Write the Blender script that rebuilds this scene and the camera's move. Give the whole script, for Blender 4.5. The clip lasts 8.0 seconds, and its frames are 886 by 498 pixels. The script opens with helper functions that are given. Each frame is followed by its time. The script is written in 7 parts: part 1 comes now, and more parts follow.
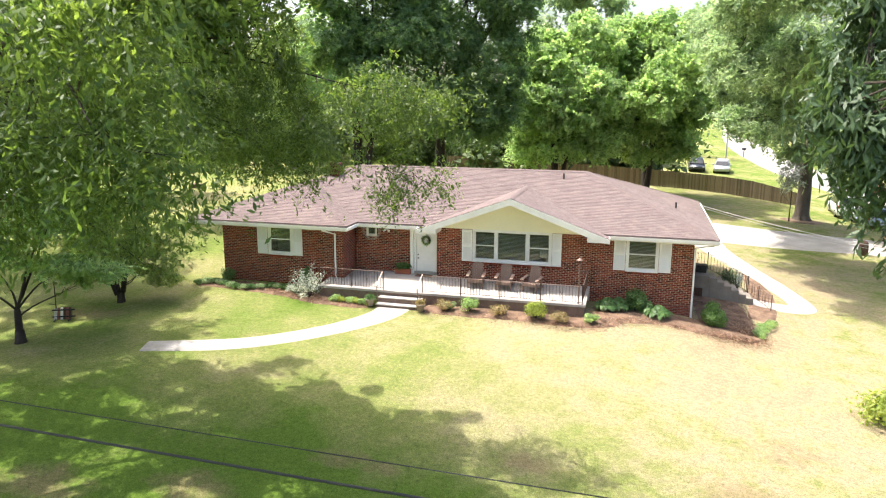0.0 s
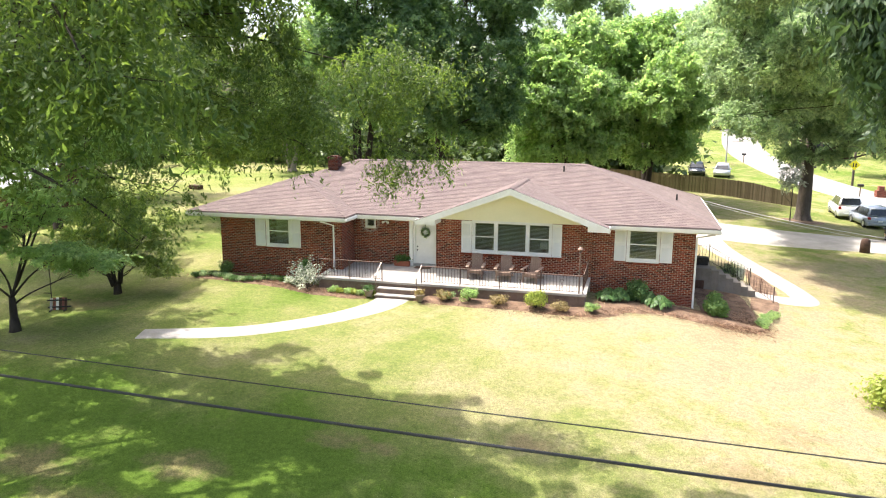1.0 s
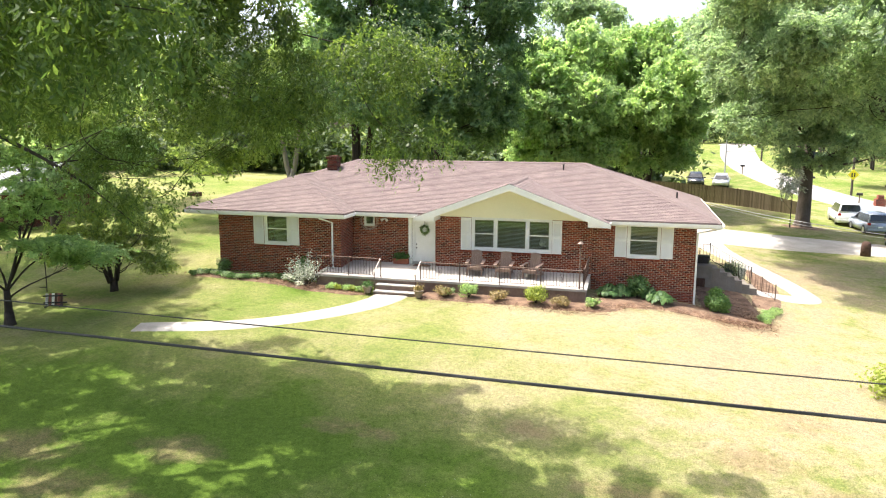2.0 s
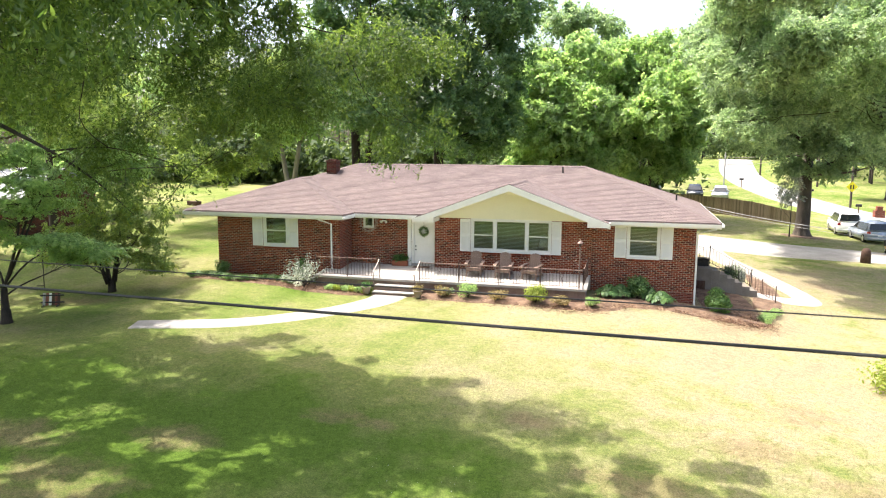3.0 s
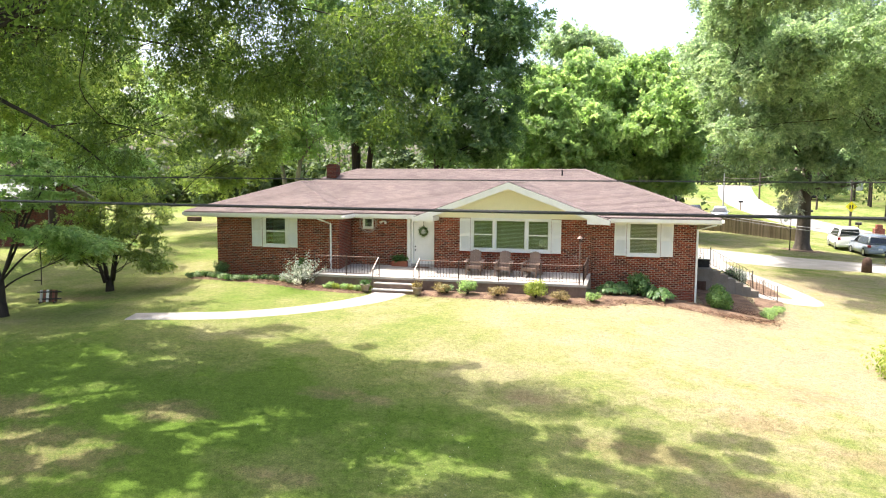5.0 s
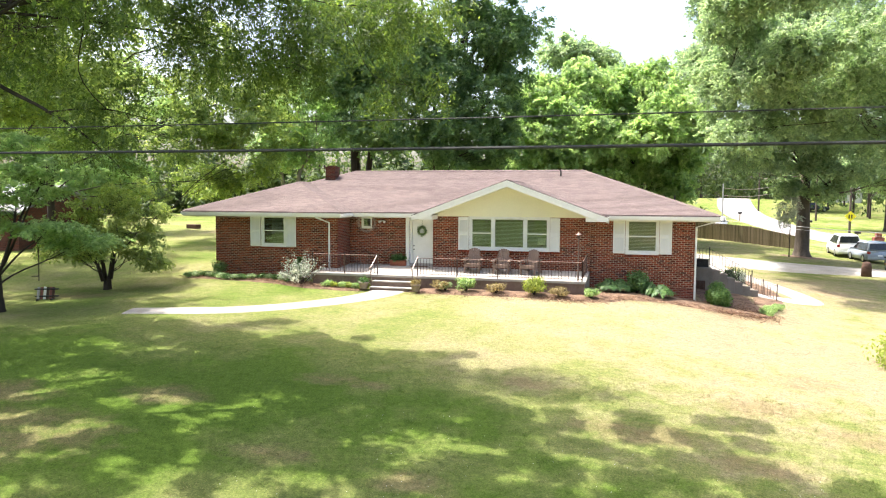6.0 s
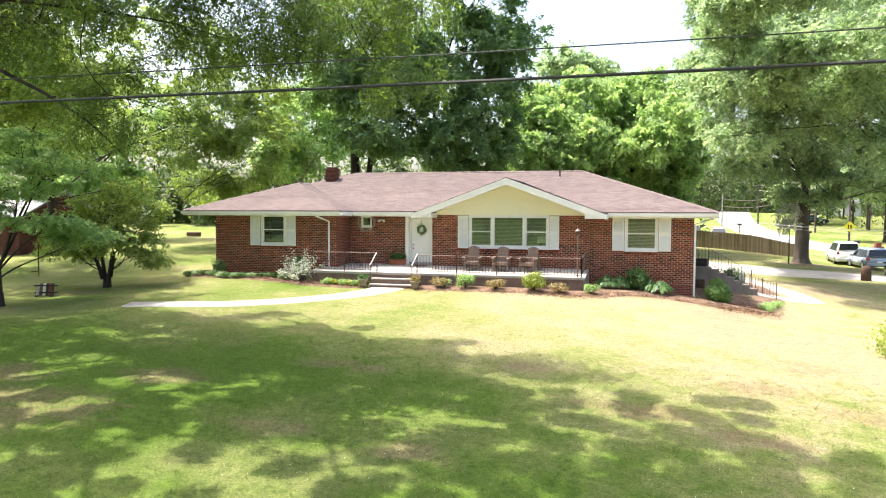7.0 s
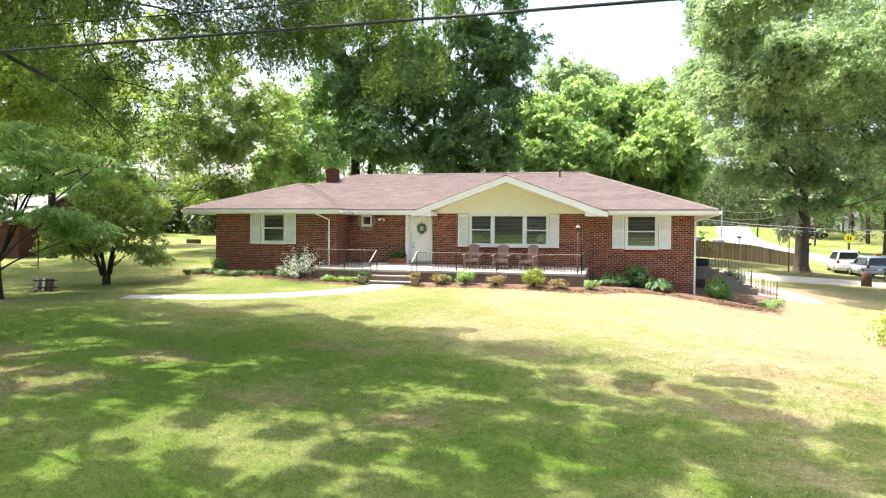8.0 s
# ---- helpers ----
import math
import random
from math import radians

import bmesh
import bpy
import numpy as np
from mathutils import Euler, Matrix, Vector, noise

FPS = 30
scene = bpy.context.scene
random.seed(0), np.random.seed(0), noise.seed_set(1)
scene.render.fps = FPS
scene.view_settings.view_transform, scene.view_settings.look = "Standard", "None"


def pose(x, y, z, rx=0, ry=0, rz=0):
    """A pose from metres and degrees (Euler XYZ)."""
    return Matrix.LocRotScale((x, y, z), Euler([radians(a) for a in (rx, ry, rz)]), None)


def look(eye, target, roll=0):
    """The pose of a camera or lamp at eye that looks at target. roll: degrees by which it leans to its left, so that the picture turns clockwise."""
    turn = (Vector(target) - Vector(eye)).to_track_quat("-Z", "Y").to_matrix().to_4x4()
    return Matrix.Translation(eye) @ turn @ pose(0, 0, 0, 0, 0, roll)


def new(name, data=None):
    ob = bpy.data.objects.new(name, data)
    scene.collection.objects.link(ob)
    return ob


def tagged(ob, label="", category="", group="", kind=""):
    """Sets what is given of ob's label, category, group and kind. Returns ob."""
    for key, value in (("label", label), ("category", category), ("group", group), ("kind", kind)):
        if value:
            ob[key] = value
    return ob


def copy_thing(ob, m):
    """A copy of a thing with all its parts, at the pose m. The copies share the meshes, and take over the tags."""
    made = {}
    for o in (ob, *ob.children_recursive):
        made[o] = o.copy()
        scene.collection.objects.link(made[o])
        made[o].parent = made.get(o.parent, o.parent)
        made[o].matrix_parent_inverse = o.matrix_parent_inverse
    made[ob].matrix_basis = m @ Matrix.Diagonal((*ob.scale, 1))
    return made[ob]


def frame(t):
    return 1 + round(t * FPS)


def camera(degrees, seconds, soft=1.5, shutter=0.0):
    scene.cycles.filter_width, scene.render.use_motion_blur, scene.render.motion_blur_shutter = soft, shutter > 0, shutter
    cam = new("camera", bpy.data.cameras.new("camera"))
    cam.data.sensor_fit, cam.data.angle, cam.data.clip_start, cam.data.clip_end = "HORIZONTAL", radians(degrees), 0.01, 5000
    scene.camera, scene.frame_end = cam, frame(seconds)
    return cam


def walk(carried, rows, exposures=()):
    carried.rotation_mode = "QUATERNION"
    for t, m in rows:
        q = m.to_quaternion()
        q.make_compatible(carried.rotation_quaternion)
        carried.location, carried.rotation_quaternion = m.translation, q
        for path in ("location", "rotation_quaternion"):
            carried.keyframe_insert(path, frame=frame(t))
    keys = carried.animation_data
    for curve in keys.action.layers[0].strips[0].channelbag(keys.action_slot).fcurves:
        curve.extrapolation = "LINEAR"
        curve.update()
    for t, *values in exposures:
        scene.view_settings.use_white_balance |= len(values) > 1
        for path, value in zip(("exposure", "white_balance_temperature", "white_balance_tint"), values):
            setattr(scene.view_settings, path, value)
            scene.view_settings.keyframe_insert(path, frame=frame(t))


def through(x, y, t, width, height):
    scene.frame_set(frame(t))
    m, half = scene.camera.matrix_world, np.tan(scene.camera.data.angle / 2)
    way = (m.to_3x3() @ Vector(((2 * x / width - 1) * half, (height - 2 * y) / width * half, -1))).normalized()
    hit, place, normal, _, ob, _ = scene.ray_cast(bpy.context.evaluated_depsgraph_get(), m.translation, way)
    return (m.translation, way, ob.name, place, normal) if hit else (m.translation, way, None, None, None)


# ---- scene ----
cam = camera(63.5, 8.0, soft=1.1, shutter=0.35)
PATH = [
    (0, (5.157, -30.273, 9.04), (4.647, -28.384, 8.627), 0.2),
    (0.5, (5.177, -30.233, 8.565), (4.666, -28.341, 8.166), 0.2),
    (1, (5.174, -30.205, 8.116), (4.662, -28.31, 7.735), 0.2),
    (1.5, (5.149, -30.163, 7.633), (4.637, -28.263, 7.275), 0.2),
    (3, (5.18, -30.206, 6.469), (4.667, -28.293, 6.186), 0.3),
    (3.5, (5.188, -30.214, 6.111), (4.674, -28.298, 5.851), 0.3),
    (4, (5.185, -30.248, 5.736), (4.671, -28.33, 5.499), 0.3),
    (4.5, (5.204, -30.269, 5.392), (4.689, -28.349, 5.177), 0.3),
    (6, (5.302, -30.282, 4.265), (4.784, -28.355, 4.118), 0.3),
    (6.5, (5.327, -30.321, 3.859), (4.81, -28.393, 3.736), 0.3),
    (7, (5.354, -30.364, 3.437), (4.835, -28.435, 3.339), 0.3),
    (7.5, (5.368, -30.396, 3.023), (4.849, -28.466, 2.951), 0.4),
    (8, (5.35, -30.381, 2.603), (4.831, -28.45, 2.554), 0.5),
]
walk(cam, [(t, look(eye, target, roll)) for t, eye, target, roll in PATH], [(0, 1.93), (3.5, 1.98), (8, 2.06)])

# ---- world and sun ----
SUN_FROM = Vector((-1.75, 0.42, 3.83)).normalized()
world = bpy.data.worlds.new("world")
scene.world = world
world.use_nodes = True
wn = world.node_tree.nodes
sky = wn.new("ShaderNodeTexSky")
sky.sky_type, sky.sun_disc = "NISHITA", False
sky.sun_elevation = math.asin(SUN_FROM.z)
sky.sun_rotation = math.atan2(SUN_FROM.x, SUN_FROM.y)
sky.air_density, sky.dust_density, sky.ozone_density = 1.0, 6.0, 1.0
wn["Background"].inputs["Strength"].default_value = 0.13
world.node_tree.links.new(sky.outputs["Color"], wn["Background"].inputs["Color"])
sun = new("sun", bpy.data.lights.new("sun", "SUN"))
sun.data.energy, sun.data.angle, sun.data.color = 2.75, radians(0.53), (1.0, 0.945, 0.87)
sun.matrix_world = look(SUN_FROM * 50, (0, 0, 0))


# ---- materials ----
def shader(name, rough=0.8, metal=0.0, spec=0.3):
    m = bpy.data.materials.new(name)
    m.use_nodes = True
    b = m.node_tree.nodes["Principled BSDF"]
    b.inputs["Roughness"].default_value = rough
    b.inputs["Metallic"].default_value = metal
    b.inputs["Specular IOR Level"].default_value = spec
    return m, m.node_tree.nodes, m.node_tree.links.new, b


def ramp(nodes, stops):
    r = nodes.new("ShaderNodeValToRGB")
    while len(r.color_ramp.elements) < len(stops):
        r.color_ramp.elements.new(0.5)
    for e, (p, c) in zip(r.color_ramp.elements, stops):
        e.position, e.color = p, (*c, 1)
    return r


def noise_tex(nodes, link, scale, detail=4.0, rough=0.6, coords="Object", stretch=None):
    tc = nodes.new("ShaderNodeTexCoord")
    n = nodes.new("ShaderNodeTexNoise")
    n.inputs["Scale"].default_value, n.inputs["Detail"].default_value, n.inputs["Roughness"].default_value = scale, detail, rough
    if stretch:
        mp = nodes.new("ShaderNodeMapping")
        mp.inputs["Scale"].default_value = stretch
        link(tc.outputs[coords], mp.inputs["Vector"])
        link(mp.outputs["Vector"], n.inputs["Vector"])
    else:
        link(tc.outputs[coords], n.inputs["Vector"])
    return n


def mix(nodes, link, kind, fac, a, b):
    x = nodes.new("ShaderNodeMix")
    x.data_type, x.blend_type = "RGBA", kind
    for value, slot in ((fac, 0), (a, 6), (b, 7)):
        if isinstance(value, (int, float)):
            x.inputs[slot].default_value = value
        elif isinstance(value, tuple):
            x.inputs[slot].default_value = (*value, 1)
        else:
            link(value, x.inputs[slot])
    return x.outputs[2]


def bump(nodes, link, b, height, strength, distance=0.02):
    n = nodes.new("ShaderNodeBump")
    n.inputs["Strength"].default_value, n.inputs["Distance"].default_value = strength, distance
    link(height, n.inputs["Height"])
    link(n.outputs["Normal"], b.inputs["Normal"])


def mottled(name, dark, light, rough=0.8, metal=0.0, scale=6.0, fine=60.0, relief=0.3, spec=0.3, stretch=None, grain=0.25):
    """Two-scale colour variation with a little relief, for paint, wood, metal, concrete and soil."""
    m, nodes, link, b = shader(name, rough, metal, spec)
    big = noise_tex(nodes, link, scale, 5, 0.65, stretch=stretch)
    small = noise_tex(nodes, link, fine, 3, 0.6, stretch=stretch)
    r = ramp(nodes, ((0.3, dark), (0.7, light)))
    link(big.outputs["Fac"], r.inputs["Fac"])
    g = ramp(nodes, ((0.25, (1.0 - grain,) * 3), (0.75, (1.0 + 0.45 * grain,) * 3)))
    link(small.outputs["Fac"], g.inputs["Fac"])
    link(mix(nodes, link, "MULTIPLY", 1.0, r.outputs["Color"], g.outputs["Color"]), b.inputs["Base Color"])
    bump(nodes, link, b, small.outputs["Fac"], relief, 0.01)
    return m


def brick_material(name, tone):
    m, nodes, link, b = shader(name, 0.85, 0, 0.25)
    tc = nodes.new("ShaderNodeTexCoord")
    t = nodes.new("ShaderNodeTexBrick")
    t.inputs["Color1"].default_value = (0.255 * tone, 0.050 * tone, 0.026 * tone, 1)
    t.inputs["Color2"].default_value = (0.080 * tone, 0.018 * tone, 0.012 * tone, 1)
    t.inputs["Mortar"].default_value = (0.30 * tone, 0.22 * tone, 0.17 * tone, 1)
    t.inputs["Scale"].default_value = 1.0
    t.inputs["Mortar Size"].default_value = 0.008
    t.inputs["Mortar Smooth"].default_value = 0.15
    t.inputs["Bias"].default_value = -0.1
    t.inputs["Brick Width"].default_value = 0.213
    t.inputs["Row Height"].default_value = 0.0677
    link(tc.outputs["UV"], t.inputs["Vector"])
    n = noise_tex(nodes, link, 0.9, 5, 0.6)
    g = ramp(nodes, ((0.3, (0.75, 0.75, 0.75)), (0.7, (1.15, 1.12, 1.1))))
    link(n.outputs["Fac"], g.inputs["Fac"])
    link(mix(nodes, link, "MULTIPLY", 1.0, t.outputs["Color"], g.outputs["Color"]), b.inputs["Base Color"])
    inv = nodes.new("ShaderNodeMath")
    inv.operation = "SUBTRACT"
    inv.inputs[0].default_value = 1.0
    link(t.outputs["Fac"], inv.inputs[1])
    bump(nodes, link, b, inv.outputs[0], 0.9, 0.01)
    return m


def shingle_material(name):
    """Asphalt shingles, each tab its own tone, with broad weathering streaks and grit."""
    m, nodes, link, b = shader(name, 0.95, 0, 0.2)
    geo = nodes.new("ShaderNodeNewGeometry")
    r = ramp(nodes, ((0.0, (0.136, 0.104, 0.101)), (0.6, (0.154, 0.120, 0.115)), (1.0, (0.172, 0.136, 0.129))))
    link(geo.outputs["Random Per Island"], r.inputs["Fac"])
    streak = noise_tex(nodes, link, 0.9, 7, 0.72)
    g = ramp(nodes, ((0.3, (0.84, 0.83, 0.84)), (0.5, (0.98, 0.98, 0.98)), (0.72, (1.12, 1.10, 1.08))))
    link(streak.outputs["Fac"], g.inputs["Fac"])
    fine = noise_tex(nodes, link, 130, 2, 0.6)
    h = ramp(nodes, ((0.25, (0.7, 0.7, 0.7)), (0.75, (1.2, 1.2, 1.2))))
    link(fine.outputs["Fac"], h.inputs["Fac"])
    c = mix(nodes, link, "MULTIPLY", 1.0, r.outputs["Color"], g.outputs["Color"])
    link(mix(nodes, link, "MULTIPLY", 1.0, c, h.outputs["Color"]), b.inputs["Base Color"])
    bump(nodes, link, b, fine.outputs["Fac"], 0.5, 0.006)
    return m


def leaf_material(name, dark, light, shine=0.25, through=0.45, glow=(1.9, 1.85, 1.0)):
    """Leaf blades: each one a little different, with light shining through them."""
    m, nodes, link, b = shader(name, 0.5, 0, shine)
    geo = nodes.new("ShaderNodeNewGeometry")
    r = ramp(nodes, ((0.0, dark), (1.0, light)))
    link(geo.outputs["Random Per Island"], r.inputs["Fac"])
    patch = noise_tex(nodes, link, 0.7, 4, 0.65)
    g = ramp(nodes, ((0.3, (0.70, 0.76, 0.75)), (0.7, (1.25, 1.18, 1.0))))
    link(patch.outputs["Fac"], g.inputs["Fac"])
    c = mix(nodes, link, "MULTIPLY", 1.0, r.outputs["Color"], g.outputs["Color"])
    link(c, b.inputs["Base Color"])
    tr = nodes.new("ShaderNodeBsdfTranslucent")
    link(mix(nodes, link, "MULTIPLY", 1.0, c, glow), tr.inputs["Color"])
    ms = nodes.new("ShaderNodeMixShader")
    ms.inputs[0].default_value = through
    link(b.outputs[0], ms.inputs[1])
    link(tr.outputs[0], ms.inputs[2])
    link(ms.outputs[0], nodes["Material Output"].inputs["Surface"])
    return m


WORN_SPOTS = [(-1.9, -14.3, 0.9, 0.5), (-0.6, -14.5, 0.6, 0.4), (5.6, -15.6, 1.6, 0.8), (7.6, -16.6, 1.2, 0.6), (2.9, -13.2, 1.1, 0.5), (-4.9, -16.5, 1.3, 0.7), (-5.9, -19.2, 2.4, 1.4), (-8.6, -17.4, 1.8, 0.9), (-1.1, -18.8, 1.0, 0.5), (1.7, -19.2, 1.0, 0.5), (8.2, -13.0, 1.5, 0.8), (9.6, -10.4, 1.4, 0.8), (-16.6, -6.4, 2.4, 1.0), (10.2, -14.4, 1.5, 0.7)]


def math_node(nodes, link, kind, *values):
    n = nodes.new("ShaderNodeMath")
    n.operation = kind
    for slot, v in zip(n.inputs, values):
        if isinstance(v, (int, float)):
            slot.default_value = v
        else:
            link(v, slot)
    return n.outputs[0]


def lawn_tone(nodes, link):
    """How dry the turf is, from 0.3 (lush) to 0.8 (bleached), greener too where tree shade falls, and how bare it is
    worn.
    """
    def slope(value, x0, x1, y0, y1):
        r = nodes.new("ShaderNodeMapRange")
        for slot, v in zip(("From Min", "From Max", "To Min", "To Max"), (x0, x1, y0, y1)):
            r.inputs[slot].default_value = v
        link(value, r.inputs["Value"])
        return r.outputs[0]

    def add(a, b):
        return math_node(nodes, link, "ADD", a, b)
    tc, sep = nodes.new("ShaderNodeTexCoord"), nodes.new("ShaderNodeSeparateXYZ")
    link(tc.outputs["Object"], sep.inputs[0])
    x, y = sep.outputs["X"], sep.outputs["Y"]
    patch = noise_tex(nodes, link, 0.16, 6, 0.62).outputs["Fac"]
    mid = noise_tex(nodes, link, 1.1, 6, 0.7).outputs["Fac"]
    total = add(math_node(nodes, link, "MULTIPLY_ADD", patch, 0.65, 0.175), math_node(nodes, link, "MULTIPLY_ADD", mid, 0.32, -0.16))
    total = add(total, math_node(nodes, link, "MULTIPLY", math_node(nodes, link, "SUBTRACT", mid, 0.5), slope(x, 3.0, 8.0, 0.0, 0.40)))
    # the open side of the lawn is drier; the part under the oak's shade and the yard behind the house take a deeper
    # green, shade put into the colour
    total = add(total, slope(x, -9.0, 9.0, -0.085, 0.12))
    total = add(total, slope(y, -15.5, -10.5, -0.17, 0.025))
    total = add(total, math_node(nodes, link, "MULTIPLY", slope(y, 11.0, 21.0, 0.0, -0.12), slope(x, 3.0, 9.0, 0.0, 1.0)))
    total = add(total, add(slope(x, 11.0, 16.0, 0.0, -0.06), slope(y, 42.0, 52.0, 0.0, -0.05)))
    ragged = noise_tex(nodes, link, 1.6, 5, 0.65).outputs["Fac"]
    worn = None
    for cx, cy, rx, ry in WORN_SPOTS:
        dx = math_node(nodes, link, "MULTIPLY_ADD", x, 1 / rx, -cx / rx)
        dy = math_node(nodes, link, "MULTIPLY_ADD", y, 1 / ry, -cy / ry)
        d = math_node(nodes, link, "SUBTRACT", 1.0, add(math_node(nodes, link, "MULTIPLY", dx, dx), math_node(nodes, link, "MULTIPLY", dy, dy)))
        worn = d if worn is None else math_node(nodes, link, "MAXIMUM", worn, d)
    worn = add(math_node(nodes, link, "MAXIMUM", worn, -0.6), math_node(nodes, link, "MULTIPLY_ADD", ragged, 3.2, -1.75))
    return total, slope(worn, -0.1, 0.9, 0.0, 0.62)


TURF = ((0.30, (0.102, 0.162, 0.028)), (0.46, (0.192, 0.208, 0.076)), (0.57, (0.266, 0.242, 0.132)), (0.66, (0.296, 0.248, 0.162)), (0.80, (0.268, 0.208, 0.138)))


def lawn_material():
    m, nodes, link, b = shader("lawn_grass", 0.95, 0, 0.04)
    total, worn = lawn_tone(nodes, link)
    fine = noise_tex(nodes, link, 26.0, 4, 0.75)
    tufts = noise_tex(nodes, link, 7.0, 5, 0.75)
    r = ramp(nodes, TURF)
    link(total, r.inputs["Fac"])
    turf = mix(nodes, link, "MIX", worn, r.outputs["Color"], (0.235, 0.172, 0.108))
    for tex, lo, hi in ((fine, (0.5, 0.52, 0.5), (1.35, 1.33, 1.3)), (tufts, (0.66, 0.70, 0.66), (1.26, 1.22, 1.18))):
        g = ramp(nodes, ((0.30, lo), (0.70, hi)))
        link(tex.outputs["Fac"], g.inputs["Fac"])
        turf = mix(nodes, link, "MULTIPLY", 1.0, turf, g.outputs["Color"])
    link(turf, b.inputs["Base Color"])
    bump(nodes, link, b, fine.outputs["Fac"], 0.8, 0.05)
    return m


def glass_material():
    m, nodes, link, b = shader("window_glass", 0.03, 0, 0.6)
    b.inputs["Base Color"].default_value = (0.9, 0.95, 0.93, 1)
    b.inputs["Transmission Weight"].default_value = 1.0
    b.inputs["IOR"].default_value = 1.6
    return m


# the second brick is the same one at half its tone
BRICK, DARK_BRICK = brick_material("red_brick", 1.0), brick_material("dark_brick", 0.5)
SHINGLE = shingle_material("roof_shingles")
LAWN, GLASS = lawn_material(), glass_material()
WHITE = mottled("white_paint", (0.70, 0.69, 0.65), (0.80, 0.79, 0.76), 0.55, 0, 2.0, 40, 0.08, grain=0.05)
CREAM = mottled("cream_paint", (0.78, 0.745, 0.555), (0.81, 0.775, 0.585), 0.6, 0, 1.2, 30, 0.08, grain=0.05)
SOFFIT = mottled("soffit_paint", (0.66, 0.63, 0.56), (0.76, 0.73, 0.66), 0.6, 0, 2.0, 30, 0.08, grain=0.05)
CONCRETE = mottled("concrete", (0.31, 0.285, 0.255), (0.43, 0.40, 0.365), 0.9, 0, 1.6, 50, 0.3)
PALE_CONCRETE = mottled("pale_concrete", (0.27, 0.25, 0.22), (0.40, 0.375, 0.345), 0.9, 0, 0.9, 30, 0.3)
GREY_CONCRETE = mottled("grey_concrete", (0.15, 0.13, 0.105), (0.26, 0.232, 0.195), 0.9, 0, 1.2, 40, 0.3)
ASPHALT = mottled("road_asphalt", (0.22, 0.21, 0.20), (0.31, 0.295, 0.28), 0.9, 0, 0.5, 40, 0.3)
MULCH = mottled("pine_straw_mulch", (0.075, 0.042, 0.027), (0.25, 0.165, 0.110), 0.95, 0, 2.2, 35, 1.0, grain=0.45)
IRON = mottled("rusty_iron", (0.075, 0.050, 0.045), (0.17, 0.105, 0.085), 0.6, 0.5, 8, 80, 0.2)
BLACK_IRON = mottled("black_iron", (0.020, 0.020, 0.022), (0.045, 0.042, 0.042), 0.5, 0.5, 8, 80, 0.2)
RAIL_BROWN = mottled("brown_rail_paint", (0.16, 0.105, 0.085), (0.27, 0.19, 0.155), 0.6, 0.2, 6, 60, 0.15)
RAIL_CAP = mottled("handrail_metal", (0.32, 0.245, 0.21), (0.45, 0.36, 0.315), 0.5, 0.3, 6, 60, 0.15)
CHAIR_WOOD = mottled("weathered_chair_wood", (0.18, 0.120, 0.092), (0.28, 0.196, 0.155), 0.75, 0, 5, 60, 0.3, stretch=(1, 1, 0.2))
FENCE_WOOD = mottled("weathered_fence_wood", (0.12, 0.085, 0.050), (0.23, 0.165, 0.10), 0.9, 0, 1.5, 30, 0.5, stretch=(1, 1, 0.15))
BARK = mottled("grey_bark", (0.050, 0.040, 0.032), (0.13, 0.105, 0.085), 0.95, 0, 3, 25, 1.0, stretch=(1, 1, 0.3))
DARK_BARK = mottled("dark_bark", (0.022, 0.017, 0.014), (0.060, 0.046, 0.036), 0.95, 0, 4, 30, 1.0, stretch=(1, 1, 0.3))
PALE_BARK = mottled("pale_bark", (0.16, 0.135, 0.105), (0.30, 0.26, 0.21), 0.95, 0, 3, 25, 0.8, stretch=(1, 1, 0.3))
GREY_CABLE = mottled("grey_cable", (0.30, 0.29, 0.28), (0.42, 0.41, 0.40), 0.6, 0, 3, 30, 0.1)
CABLE = mottled("black_cable", (0.015, 0.015, 0.016), (0.035, 0.035, 0.036), 0.6, 0, 3, 30, 0.1)
LEAF_OAK = leaf_material("willow_oak_leaves", (0.046, 0.084, 0.032), (0.126, 0.182, 0.066), 0.3, 0.49, (2.2, 2.15, 0.95))
LEAF_DARK = leaf_material("dark_oak_leaves", (0.076, 0.138, 0.070), (0.178, 0.274, 0.134), 0.3, 0.54, (1.8, 1.8, 1.05))
LEAF_LIGHT = leaf_material("light_tree_leaves", (0.175, 0.278, 0.122), (0.355, 0.448, 0.235), 0.5, 0.60, (1.75, 1.8, 1.25))
LEAF_GREEN = leaf_material("mid_green_leaves", (0.150, 0.222, 0.125), (0.340, 0.420, 0.258), 0.5, 0.52, (1.65, 1.75, 1.35))
LEAF_SIDE = leaf_material("yard_tree_leaves", (0.110, 0.178, 0.070), (0.270, 0.350, 0.138), 0.4, 0.54, (1.95, 1.85, 1.0))
LEAF_WOODS = leaf_material("far_woods_leaves", (0.040, 0.070, 0.030), (0.110, 0.155, 0.062), 0.2, 0.30)
# willow oak leaves once more, with shade put into a darker green
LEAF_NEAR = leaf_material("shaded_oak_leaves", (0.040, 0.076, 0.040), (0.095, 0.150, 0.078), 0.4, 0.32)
LEAF_BOX = leaf_material("box_leaves", (0.062, 0.140, 0.036), (0.160, 0.265, 0.070), 0.4, 0.35)
LEAF_FEATHER = leaf_material("feathery_leaves", (0.100, 0.165, 0.055), (0.30, 0.365, 0.135), 0.3, 0.5)
LEAF_YELLOW = leaf_material("yellow_green_leaves", (0.19, 0.26, 0.045), (0.36, 0.405, 0.09), 0.3, 0.4, (1.4, 1.4, 0.9))
LEAF_SILVER = leaf_material("silvery_leaves", (0.26, 0.30, 0.25), (0.58, 0.60, 0.55), 0.3, 0.3, (1.1, 1.12, 1.05))
